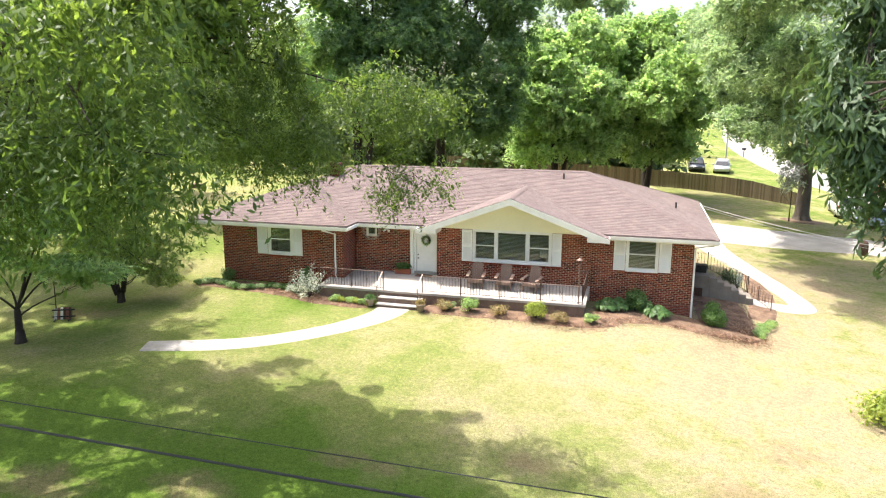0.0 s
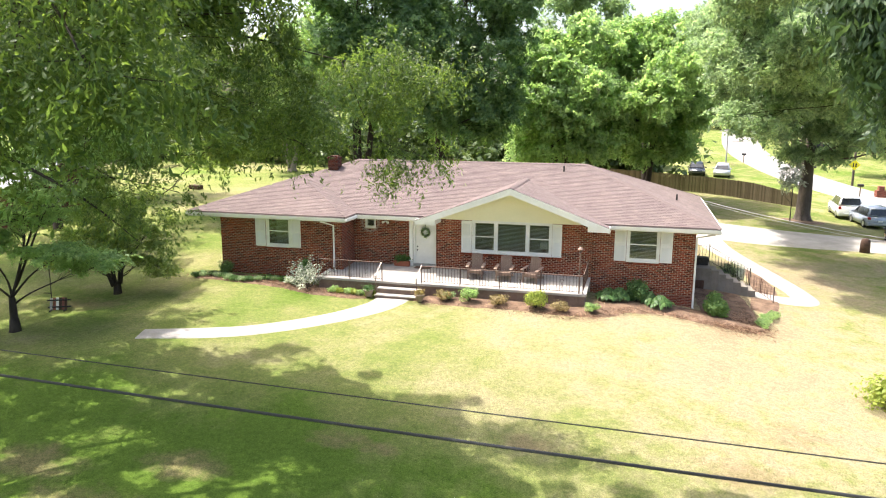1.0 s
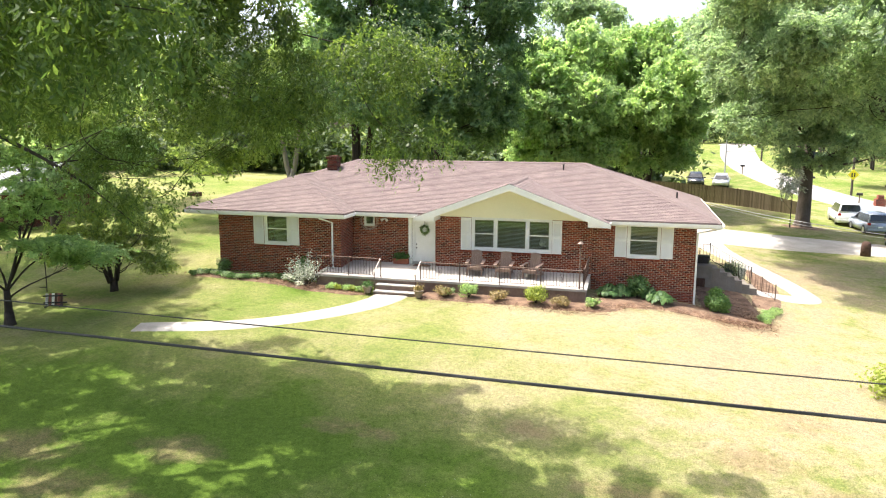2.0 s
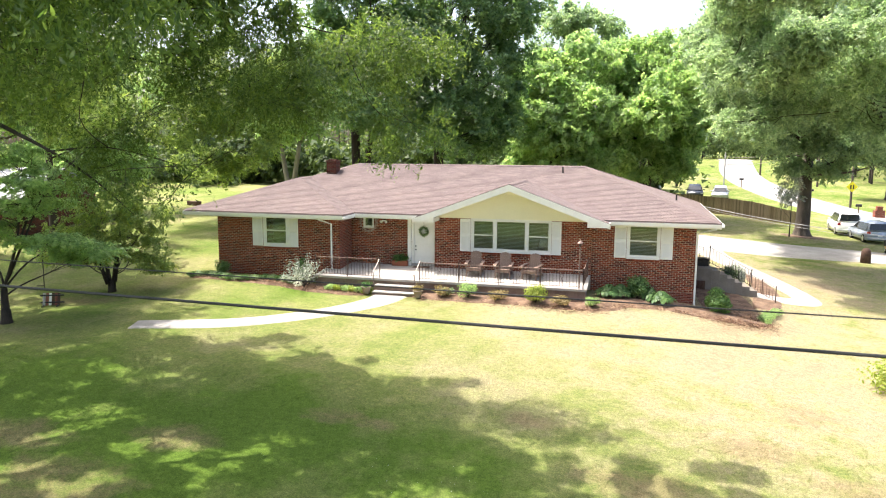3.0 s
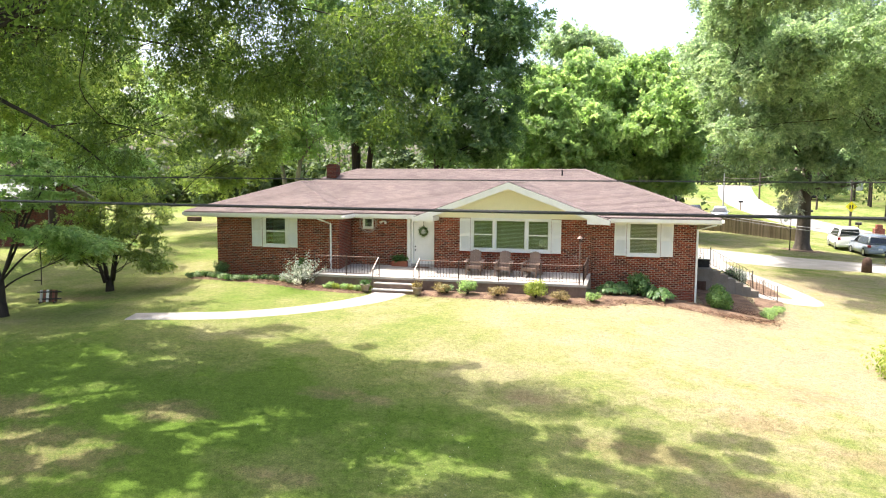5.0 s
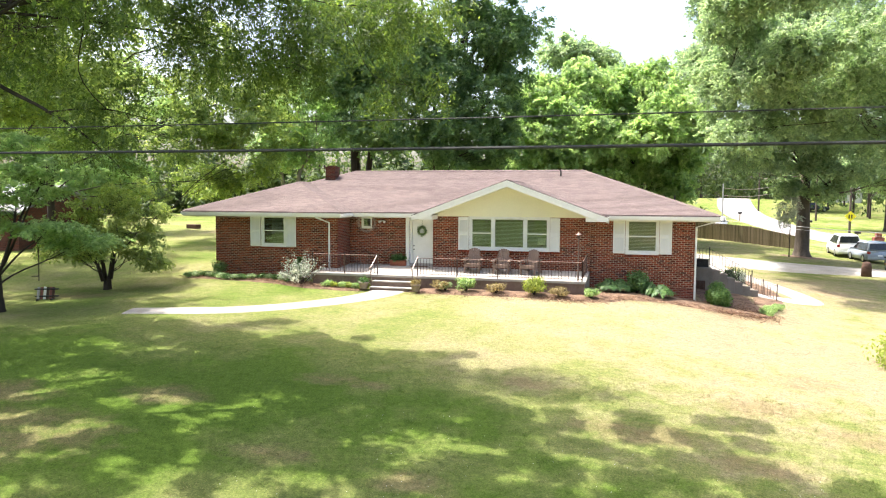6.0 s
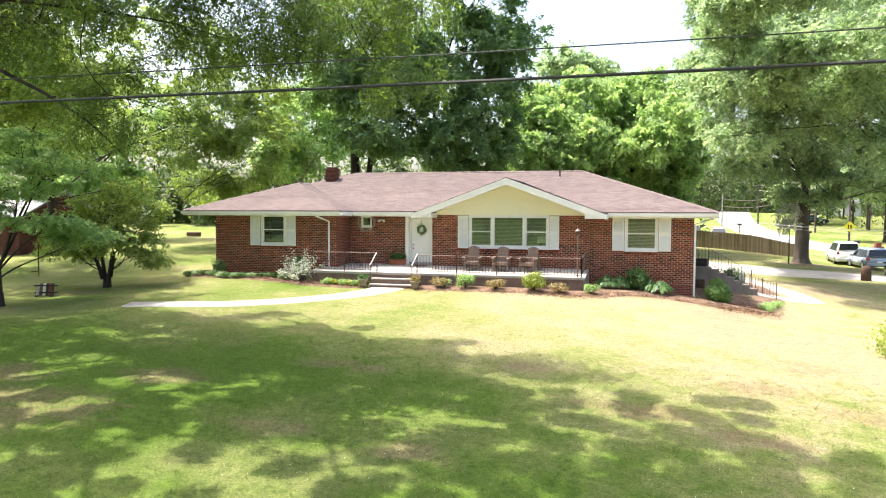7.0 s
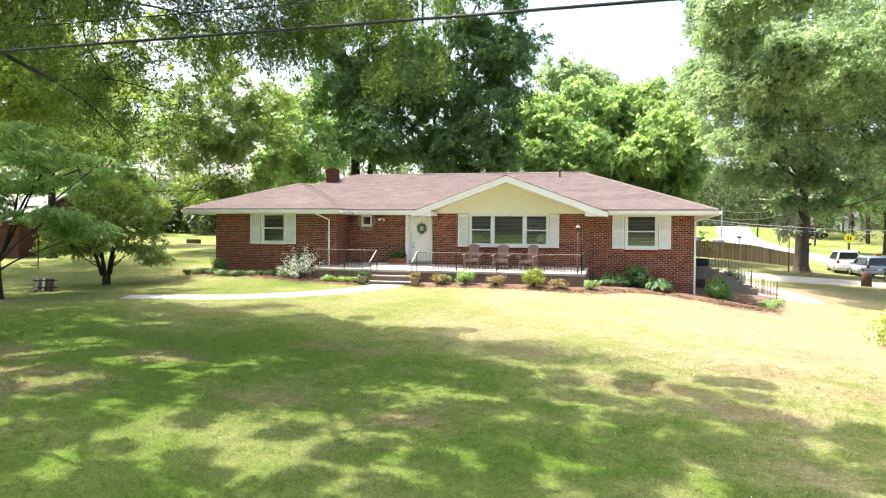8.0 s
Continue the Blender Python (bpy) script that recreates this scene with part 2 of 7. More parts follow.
LEAF_HOSTA = leaf_material("broad_green_leaves", (0.052, 0.122, 0.040), (0.118, 0.208, 0.070), 0.4, 0.40, (1.5, 1.6, 0.9))
LEAF_RUSSET = leaf_material("dry_russet_leaves", (0.16, 0.12, 0.06), (0.32, 0.26, 0.15), 0.2, 0.3)


def grass_material():
    """Single blades that take the lawn's patchy green and straw, each a little different."""
    m, nodes, link, b = shader("grass_blades", 0.8, 0, 0.06)
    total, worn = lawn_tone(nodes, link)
    geo = nodes.new("ShaderNodeNewGeometry")
    each = math_node(nodes, link, "MULTIPLY_ADD", geo.outputs["Random Per Island"], 0.16, -0.09)
    r = ramp(nodes, [(p, tuple(1.28 * v for v in c)) for p, c in TURF])
    link(math_node(nodes, link, "ADD", total, each), r.inputs["Fac"])
    c = mix(nodes, link, "MIX", worn, r.outputs["Color"], (0.27, 0.20, 0.12))
    link(c, b.inputs["Base Color"])
    tr = nodes.new("ShaderNodeBsdfTranslucent")
    link(c, tr.inputs["Color"])
    ms = nodes.new("ShaderNodeMixShader")
    ms.inputs[0].default_value = 0.5
    link(b.outputs[0], ms.inputs[1])
    link(tr.outputs[0], ms.inputs[2])
    link(ms.outputs[0], nodes["Material Output"].inputs["Surface"])
    return m


GRASS = grass_material()


def fence_material():
    """Weathered boards, each with its own tone and grain along its length."""
    m, nodes, link, b = shader("weathered_fence_boards", 0.9, 0, 0.2)
    info = nodes.new("ShaderNodeObjectInfo")
    r = ramp(nodes, ((0.0, (0.115, 0.090, 0.054)), (0.5, (0.160, 0.124, 0.076)), (1.0, (0.205, 0.160, 0.104))))
    link(info.outputs["Random"], r.inputs["Fac"])
    grain = noise_tex(nodes, link, 20, 4, 0.7, stretch=(1, 1, 0.06))
    g = ramp(nodes, ((0.3, (0.7, 0.7, 0.7)), (0.7, (1.2, 1.2, 1.2))))
    link(grain.outputs["Fac"], g.inputs["Fac"])
    link(mix(nodes, link, "MULTIPLY", 1.0, r.outputs["Color"], g.outputs["Color"]), b.inputs["Base Color"])
    bump(nodes, link, b, grain.outputs["Fac"], 0.5, 0.01)
    return m


FENCE_BOARD = fence_material()


def brick_piece_material():
    """Single bricks: from orange-red to nearly black, each its own, with grain and soot."""
    m, nodes, link, b = shader("red_brick_pieces", 0.85, 0, 0.25)
    info, geo = nodes.new("ShaderNodeObjectInfo"), nodes.new("ShaderNodeNewGeometry")
    both = nodes.new("ShaderNodeMath"); both.operation = "ADD"
    link(info.outputs["Random"], both.inputs[0]); link(geo.outputs["Random Per Island"], both.inputs[1])
    part_of = nodes.new("ShaderNodeMath"); part_of.operation = "FRACT"
    link(both.outputs[0], part_of.inputs[0])
    r = ramp(nodes, ((0.0, (0.080, 0.021, 0.014)), (0.2, (0.155, 0.035, 0.019)), (0.6, (0.230, 0.050, 0.024)), (1.0, (0.310, 0.080, 0.036))))
    link(part_of.outputs[0], r.inputs["Fac"])
    n = noise_tex(nodes, link, 0.8, 5, 0.6)
    g = ramp(nodes, ((0.3, (0.75, 0.75, 0.75)), (0.7, (1.15, 1.12, 1.1))))
    link(n.outputs["Fac"], g.inputs["Fac"])
    fine = noise_tex(nodes, link, 45, 3, 0.6)
    h = ramp(nodes, ((0.25, (0.75, 0.75, 0.75)), (0.75, (1.15, 1.15, 1.15))))
    link(fine.outputs["Fac"], h.inputs["Fac"])
    c = mix(nodes, link, "MULTIPLY", 1.0, r.outputs["Color"], g.outputs["Color"])
    link(mix(nodes, link, "MULTIPLY", 1.0, c, h.outputs["Color"]), b.inputs["Base Color"])
    bump(nodes, link, b, fine.outputs["Fac"], 0.4, 0.01)
    return m


BRICK_PIECE = brick_piece_material()
MORTAR = mottled("brick_mortar", (0.46, 0.36, 0.26), (0.60, 0.49, 0.38), 0.95, 0, 1.5, 60, 0.3)
# porch base and step fronts: brown with their shade put into the colour
RISER = mottled("brown_shaded_concrete", (0.150, 0.100, 0.080), (0.240, 0.170, 0.140), 0.85, 0, 3, 40, 0.3)
PLASTER = mottled("room_plaster", (0.30, 0.27, 0.21), (0.38, 0.35, 0.28), 0.9, 0, 1, 20, 0.05)


def straw_material():
    """Loose pine needles, from dark brown to bleached tan."""
    m, nodes, link, b = shader("pine_needles", 0.85, 0, 0.15)
    geo = nodes.new("ShaderNodeNewGeometry")
    r = ramp(nodes, ((0.0, (0.050, 0.026, 0.016)), (0.55, (0.190, 0.105, 0.062)), (1.0, (0.42, 0.29, 0.19))))
    link(geo.outputs["Random Per Island"], r.inputs["Fac"])
    link(r.outputs["Color"], b.inputs["Base Color"])
    return m


STRAW = straw_material()


# ---- building tools ----
def thing(name, loc, label, category, group="", kind="", turn=0.0):
    ob = new(name)
    ob.empty_display_size = 0.2
    ob.location = loc
    ob.rotation_euler = (0, 0, radians(turn))
    return tagged(ob, label, category, group, kind)


def flat_uv(me):
    """UVs in metres: along the face's level direction and up its slope."""
    uv = me.uv_layers.new(name="UVMap").data
    co = [v.co for v in me.vertices]
    for p in me.polygons:
        n = p.normal
        t = Vector((1, 0, 0)) if abs(n.z) > 0.97 else Vector((-n.y, n.x, 0)).normalized()
        s = n.cross(t)
        for li in p.loop_indices:
            c = co[me.loops[li].vertex_index]
            uv[li].uv = (c.dot(t), c.dot(s))


def mesh_of(name, bm, material, smooth=False, uv=False):
    me = bpy.data.meshes.new(name)
    bmesh.ops.recalc_face_normals(bm, faces=bm.faces)
    bm.to_mesh(me)
    bm.free()
    me.materials.append(material)
    if uv:
        flat_uv(me)
    if smooth:
        me.shade_smooth()
    return me


def part(name, bm, material, parent=None, label="", smooth=False, uv=False, at=None):
    ob = new(name, mesh_of(name, bm, material, smooth, uv))
    ob.parent = parent
    if at is not None:
        ob.location = at
    return tagged(ob, label)


def share(name, me, parent, at, turn=0.0, tilt=0.0):
    """Another piece on the same mesh."""
    ob = new(name, me)
    ob.parent = parent
    ob.location = at
    ob.rotation_euler = (tilt, 0, turn)
    return ob


def box(bm, x0, x1, y0, y1, z0, z1, bevel=0.0):
    r = bmesh.ops.create_cube(bm, size=1.0, matrix=Matrix.Translation(((x0 + x1) / 2, (y0 + y1) / 2, (z0 + z1) / 2)) @ Matrix.Diagonal((x1 - x0, y1 - y0, z1 - z0, 1)))
    if bevel:
        edges = {e for v in r["verts"] for e in v.link_edges}
        bmesh.ops.bevel(bm, geom=list(edges), offset=bevel, segments=1, affect="EDGES")
    return bm


def boxed(*spans, bevel=0.0):
    bm = bmesh.new()
    for s in spans:
        box(bm, *s, bevel=bevel)
    return bm


def slab(bm, pts, drop):
    """A sheet through pts (in order), with its thickness straight down."""
    top = [bm.verts.new(p) for p in pts]
    low = [bm.verts.new((p[0], p[1], p[2] - drop)) for p in pts]
    bm.faces.new(top)
    bm.faces.new(low[::-1])
    for i in range(len(pts)):
        j = (i + 1) % len(pts)
        bm.faces.new((top[i], low[i], low[j], top[j]))
    return bm


def tube(bm, pts, radii, sides=6, cap=True):
    pts = [Vector(p) for p in pts]
    rings = []
    for i, p in enumerate(pts):
        d = (pts[min(i + 1, len(pts) - 1)] - pts[max(i - 1, 0)]).normalized()
        a = d.cross(Vector((0.31, 0.95, 0.07)) if abs(d.z) > 0.9 else Vector((0, 0, 1))).normalized()
        b = d.cross(a)
        r = float(radii[i]) if isinstance(radii, (list, tuple)) else float(radii)
        rings.append([bm.verts.new(p + r * (math.cos(k * math.tau / sides) * a + math.sin(k * math.tau / sides) * b)) for k in range(sides)])
    for lo, hi in zip(rings, rings[1:]):
        for k in range(sides):
            bm.faces.new((lo[k], lo[(k + 1) % sides], hi[(k + 1) % sides], hi[k]))
    if cap:
        bm.faces.new(rings[0][::-1])
        bm.faces.new(rings[-1])
    return bm


def lathe(bm, profile, sides=14, at=(0, 0, 0)):
    rings = [[bm.verts.new((at[0] + r * math.cos(k * math.tau / sides), at[1] + r * math.sin(k * math.tau / sides), at[2] + z)) for k in range(sides)] for r, z in profile]
    for lo, hi in zip(rings, rings[1:]):
        for k in range(sides):
            bm.faces.new((lo[k], lo[(k + 1) % sides], hi[(k + 1) % sides], hi[k]))
    bm.faces.new(rings[0][::-1])
    bm.faces.new(rings[-1])
    return bm


def quick_mesh(name, verts, faces, material):
    """verts (n, 3) and quads (m, 4) as arrays."""
    me = bpy.data.meshes.new(name)
    me.vertices.add(len(verts))
    me.vertices.foreach_set("co", np.ascontiguousarray(verts, dtype=np.float32).ravel())
    me.loops.add(faces.size)
    me.loops.foreach_set("vertex_index", np.ascontiguousarray(faces, dtype=np.int32).ravel())
    me.polygons.add(len(faces))
    k = faces.shape[1]
    me.polygons.foreach_set("loop_start", np.arange(0, faces.size, k, dtype=np.int32))
    me.update(calc_edges=True)
    me.validate()
    me.materials.append(material)
    return me


def curve_points(pts, n):
    """A smooth line through pts."""
    p = np.array([pts[0], *pts, pts[-1]], dtype=float)
    out = []
    for i in range(1, len(p) - 2):
        for s in np.linspace(0, 1, n, endpoint=False):
            a, b, c, d = p[i - 1], p[i], p[i + 1], p[i + 2]
            out.append(0.5 * (2 * b + (c - a) * s + (2 * a - 5 * b + 4 * c - d) * s * s + (3 * b - a - 3 * c + d) * s ** 3))
    out.append(p[-2])
    return np.array(out)


# ---- ground ----
LEVELS = np.array([
    (-1.4, -13.5, -0.20), (5.9, -14.2, -0.42), (5, -30, -1.0), (-11, -10, 0.25), (-7.8, -8.5, 0.18), (-5.2, -3.0, 0.38), (-16.7, -9.8, 0.03),
    (-16.5, -4.8, 0.20), (-13.4, -1.5, 0.66), (3.5, -2.8, 0.45), (7.7, -0.6, 0.15), (10.3, -1.2, -0.35), (11.2, 3, -0.15), (13.3, 4.6, -0.45),
    (15, 19.7, -0.50), (17.8, 30.7, -0.25), (14.2, 41.7, 0.15), (21, 33, -0.55), (18.2, 15.7, -0.45), (20, 80, 1.0), (15.4, 60, 0.5), (28, 56, -0.2),
    (-31.7, 23.3, 1.4), (-18, 12, 1.2), (0, 16, 1.0), (26, 128, 4.3), (-40, 90, 3.5), (45, 20, -0.8),
])


def swell(d2):
    return d2 * np.log(d2 + 1e-9)


SPOTS = LEVELS[:, :2] / 30
side_terms = np.hstack([np.ones((len(SPOTS), 1)), SPOTS])
WEIGHTS = np.linalg.solve(np.block([[swell(((SPOTS[:, None] - SPOTS[None]) ** 2).sum(-1)) + 0.02 * np.eye(len(SPOTS)), side_terms], [side_terms.T, np.zeros((3, 3))]]), np.r_[LEVELS[:, 2], 0, 0, 0])


def heights(x, y):
    """The lie of the land: a smooth sheet through the levels, held level far out."""
    p = np.stack([np.clip(np.asarray(x, float), -70, 60), np.clip(np.asarray(y, float), -45, 125)], -1) / 30
    n = len(SPOTS)
    return swell(((p[..., None, :] - SPOTS) ** 2).sum(-1)) @ WEIGHTS[:n] + WEIGHTS[n] + p @ WEIGHTS[n + 1:]


def ground_z(x, y):
    return float(heights(x, y))


gx = np.r_[-900, -500, -300, -180, -120, -90, np.arange(-70, -26, 2), np.arange(-26, 26, 0.75), np.arange(26, 61, 2), 80, 120, 180, 300, 500, 900]
gy = np.r_[-900, -500, -300, -160, -90, -60, np.arange(-45, 26, 0.75), np.arange(26, 126, 2), 140, 180, 300, 500, 900]
mx, my = np.meshgrid(gx, gy)
mz = heights(mx, my)
nx = len(gx)
idx = np.arange(mx.size).reshape(mx.shape)
quads = np.stack([idx[:-1, :-1], idx[:-1, 1:], idx[1:, 1:], idx[1:, :-1]], -1).reshape(-1, 4)
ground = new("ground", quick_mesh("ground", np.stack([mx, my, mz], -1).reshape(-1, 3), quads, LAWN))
ground.data.shade_smooth()
tagged(ground, "mown front lawn, green in the shade and straw-dry in the sun", "lawn", kind="structure")


def ribbon(name, pts, widths, material, label, category, lift=0.04, cells=8, wobble=0.0, kind="structure", mound=0.0):
    """A strip laid over the ground along pts; widths to match."""
    line = curve_points([(*p, w) for p, w in zip(pts, widths)], 10)
    d = np.gradient(line[:, :2], axis=0)
    d /= np.linalg.norm(d, axis=1)[:, None]
    side = np.stack([-d[:, 1], d[:, 0]], -1)
    s = np.linspace(-1, 1, cells + 1)
    rng = np.random.default_rng(len(line) + cells)
    sway = np.convolve(rng.uniform(-1, 1, len(line) + 6), np.ones(7) / 3.2, "valid")[:, None]
    half = line[:, 2:3] / 2 * (1 + wobble * sway)
    xy = line[:, None, :2] + side[:, None, :] * (s[None, :, None] * half[:, :, None])
    z = heights(xy[..., 0], xy[..., 1]) + lift
    z += mound * (1 - s[None, :] ** 2) ** 1.4
    z[:, 0] -= lift + 0.05
    z[:, -1] -= lift + 0.05
    z[0] -= lift + 0.05
    z[-1] -= lift + 0.05
    i = np.arange(z.size).reshape(z.shape)
    q = np.stack([i[:-1, :-1], i[:-1, 1:], i[1:, 1:], i[1:, :-1]], -1).reshape(-1, 4)
    ob = new(name, quick_mesh(name, np.concatenate([xy, z[..., None]], -1).reshape(-1, 3), q, material))
    return tagged(ob, label, category, kind=kind)


ribbon("front_walk", [(-4.3, -2.7), (-4.6, -4.0), (-5.8, -5.8), (-7.8, -7.7), (-9.6, -8.7), (-11.75, -9.4)], [1.75, 1.5, 1.25, 1.15, 1.2, 1.1], PALE_CONCRETE,
       "pale sunlit concrete walk curving across the lawn to the porch", "path")
ribbon("driveway", [(9.0, 22.0), (12, 22.2), (16, 22.3), (22, 22.0), (32, 20.5), (48, 18)], [8.5, 8.0, 7.0, 6.5, 6, 6], PALE_CONCRETE,
       "bright concrete driveway beside the house", "driveway")
ribbon("side_path", [(10.4, 4.0), (12.0, 3.9), (12.9, 4.8), (12.3, 7.5), (11.0, 11.5), (10.0, 15.5), (9.6, 19)], [1.3, 1.3, 1.4, 1.5, 1.8, 2.2, 2.6], PALE_CONCRETE,
       "pale concrete path looping from the side steps to the driveway", "path", lift=0.05)
ribbon("road", [(60, 26), (42, 32), (32, 40), (26, 56), (23, 75), (22, 100), (26, 140)], [7, 7, 7.5, 7.5, 7, 7, 7], ASPHALT,
       "sun-bleached road running up the hill behind the fence", "road", lift=0.05)
ribbon("mulch_bed", [(-14.2, -1.9), (-11, -2.1), (-8.4, -2.6), (-6.6, -3.0), (-5.4, -2.95)], [1.0, 1.3, 1.4, 0.9, 0.5], MULCH, "strip of brown pine straw mulch along the house wall", "mulch", lift=0.03, wobble=0.28)
ribbon("mulch_bed", [(-3.1, -2.75), (-1, -2.78), (1.4, -2.82), (3.4, -2.86), (4.6, -1.7), (6.2, -1.0), (8.2, -1.05), (9.3, -1.1), (10.3, -1.15)], [1.0, 1.35, 1.45, 1.45, 1.6, 1.7, 1.7, 1.2, 0.3], MULCH,
       "bed of brown pine straw mulch under the porch shrubs", "mulch", lift=0.02, wobble=0.22, mound=0.07)
ribbon("mulch_bed", [(9.1, -1.75), (9.1, 0.0), (9.0, 1.8), (8.9, 3.6)], [2.4, 2.7, 2.6, 2.4], MULCH, "dark mulch round the shrub at the house corner", "mulch", lift=0.025, wobble=0.1)
ribbon("mulch_bed", [(16.4, 30.8), (17.2, 30.4), (18.2, 30.3), (19.4, 30.4)], [0.8, 2.2, 2.4, 1.0], MULCH, "ring of brown mulch round the old oak", "mulch", lift=0.03, wobble=0.2)
ribbon("mulch_bed", [(10.6, 1.2), (11.2, 4.9), (11.2, 7.5), (10.8, 10)], [1.3, 1.3, 1.0, 0.5], MULCH, "mulched island inside the looping side path", "mulch", lift=0.03, wobble=0.1)


# ---- house ----
EAVE, PITCH = 3.55, 0.351
FLOOR = 1.0


def deck(y):
    """The porch floor, which falls towards the lawn."""
    return FLOOR + 0.068 * (y + 2.45)


house = thing("house", (0, 0, 0), "single-storey red brick ranch house with faded brown shingle roof", "house")

# walls, front stretch by stretch, the openings left free


def wall_with_holes(x0, x1, y, z0, z1, holes, thick=0.25):
    """A wall along x whose face is at y, with rectangular openings (x0, x1, z0, z1)."""
    bm = bmesh.new()
    xs = sorted({x0, x1, *(h[0] for h in holes), *(h[1] for h in holes)})
    for a, b in zip(xs, xs[1:]):
        cut = sorted((h[2], h[3]) for h in holes if h[0] <= a + 1e-6 and h[1] >= b - 1e-6)
        z = z0
        for lo, hi in cut:
            box(bm, a, b, y, y + thick, z, lo)
            z = hi
        box(bm, a, b, y, y + thick, z, z1)
    bmesh.ops.remove_doubles(bm, verts=bm.verts, dist=1e-4)
    return bm


LEFT_Y, ENTRY_Y, GABLE_Y, RIGHT_Y = -1.20, 0.20, 0.0, 0.04
WIN_L = (-10.98, -9.84, 2.02, 3.36)
WIN_S = (-6.74, -6.22, 2.80, 3.33)
WIN_P = (-1.62, 1.78, 2.00, 3.37)
WIN_R = (4.96, 6.20, 1.98, 3.36)
DOOR = (-4.36, -3.42, deck(0.2) + 0.10, 3.24)
front_walls = []
front_walls.append(part("wall", wall_with_holes(-13.35, -7.30, LEFT_Y, -0.2, 3.42, [WIN_L]), MORTAR, house, uv=True))
part("wall", boxed((-7.55, -7.30, LEFT_Y + 0.25, ENTRY_Y + 0.25, -0.2, 3.42)), BRICK, house, uv=True)
front_walls.append(part("wall", wall_with_holes(-7.30, -3.28, ENTRY_Y, -0.2, 3.42, [WIN_S, DOOR]), MORTAR, house, uv=True))
front_walls.append(part("wall", wall_with_holes(-3.28, 3.50, GABLE_Y, -0.2, 3.42, [WIN_P]), MORTAR, house, uv=True))
front_walls.append(part("wall", wall_with_holes(3.50, 7.62, RIGHT_Y, -0.9, 3.42, [WIN_R]), MORTAR, house, uv=True))
part("wall", boxed((7.37, 7.62, RIGHT_Y + 0.25, 10.3, -0.9, 3.42)), BRICK, house, uv=True)
part("wall", boxed((-13.35, -13.10, LEFT_Y + 0.25, 10.3, -0.2, 3.42)), BRICK, house, uv=True)
part("wall", boxed((-13.35, 7.62, 10.3, 10.55, -0.6, 3.42)), BRICK, house, uv=True)
part("wall", boxed((-7.30, -7.293, LEFT_Y - 0.010, LEFT_Y + 0.25, -0.2, 3.42)), BRICK, house, uv=True)
# projecting brick band at the foot of the corner
part("plinth", boxed((6.2, 7.66, RIGHT_Y - 0.045, RIGHT_Y, -0.6, 0.62)), BRICK, house, "red brick footing", uv=True)
part("floor_slab", boxed((-13.0, 7.3, 0.5, 10.2, 0.80, 0.95)), CONCRETE, house)
part("inner_wall", boxed((-13.0, 7.3, 3.4, 3.5, 0.95, 3.3)), PLASTER, house)
part("inner_ceiling", boxed((-13.05, 7.33, 0.5, 10.25, 3.30, 3.34)), PLASTER, house)

# roof planes
L, R, B, F, WF, WR = -14.7, 8.5, 10.9, -0.5, -1.75, -6.9
RIDGE = EAVE + PITCH * 5.7
WX = (L + WR) / 2
WTOP = EAVE + PITCH * (WR - L) / 2
W = (WX, WF + (WR - L) / 2, WTOP)
V = (WX, F + (WR - L) / 2, WTOP)
RL, RR = (L + 5.7, 5.2, RIDGE), (R - 5.7, 5.2, RIDGE)
GX, GTOP, GY, GS, GHALF = 0.14, 4.95, -1.0, 0.368, 4.12
vy = F + (GTOP - EAVE) / PITCH
vx = (GTOP - EAVE) / GS
GE = GTOP - GS * GHALF
planes = {
    "front_left": [(WR, F, EAVE), V, RL, (GX, 5.2, RIDGE), (GX, vy, GTOP), (GX - vx, F, EAVE)],
    "front_right": [(GX, 5.2, RIDGE), RR, (R, F, EAVE), (GX + vx, F, EAVE), (GX, vy, GTOP)],
    "right": [(R, F, EAVE), RR, (R, B, EAVE)],
    "back": [(R, B, EAVE), RR, RL, (L, B, EAVE)],
    "left": [(L, B, EAVE), RL, V, W, (L, WF, EAVE)],
    "wing": [(L, WF, EAVE), W, (WR, WF, EAVE)],
    "wing_side": [(WR, WF, EAVE), W, V, (WR, F, EAVE)],
    "gable_right": [(GX + GHALF, GY, GE), (GX, GY, GTOP), (GX, vy, GTOP), (GX + vx, F, EAVE), (GX + GHALF, F - 0.1, GE)],
    "gable_left": [(GX - GHALF, GY, GE), (GX - GHALF, F - 0.1, GE), (GX - vx, F, EAVE), (GX, vy, GTOP), (GX, GY, GTOP)],
}


def clip(poly, axis, value, keep_above):
    """The part of a flat outline on one side of a line across its own plane."""
    out = []
    for p, q in zip(poly, poly[1:] + poly[:1]):
        a, b = p.dot(axis) - value, q.dot(axis) - value
        if not keep_above:
            a, b = -a, -b
        if a >= 0:
            out.append(p)
        if a * b < 0:
            out.append(p + (q - p) * (a / (a - b)))
    return out


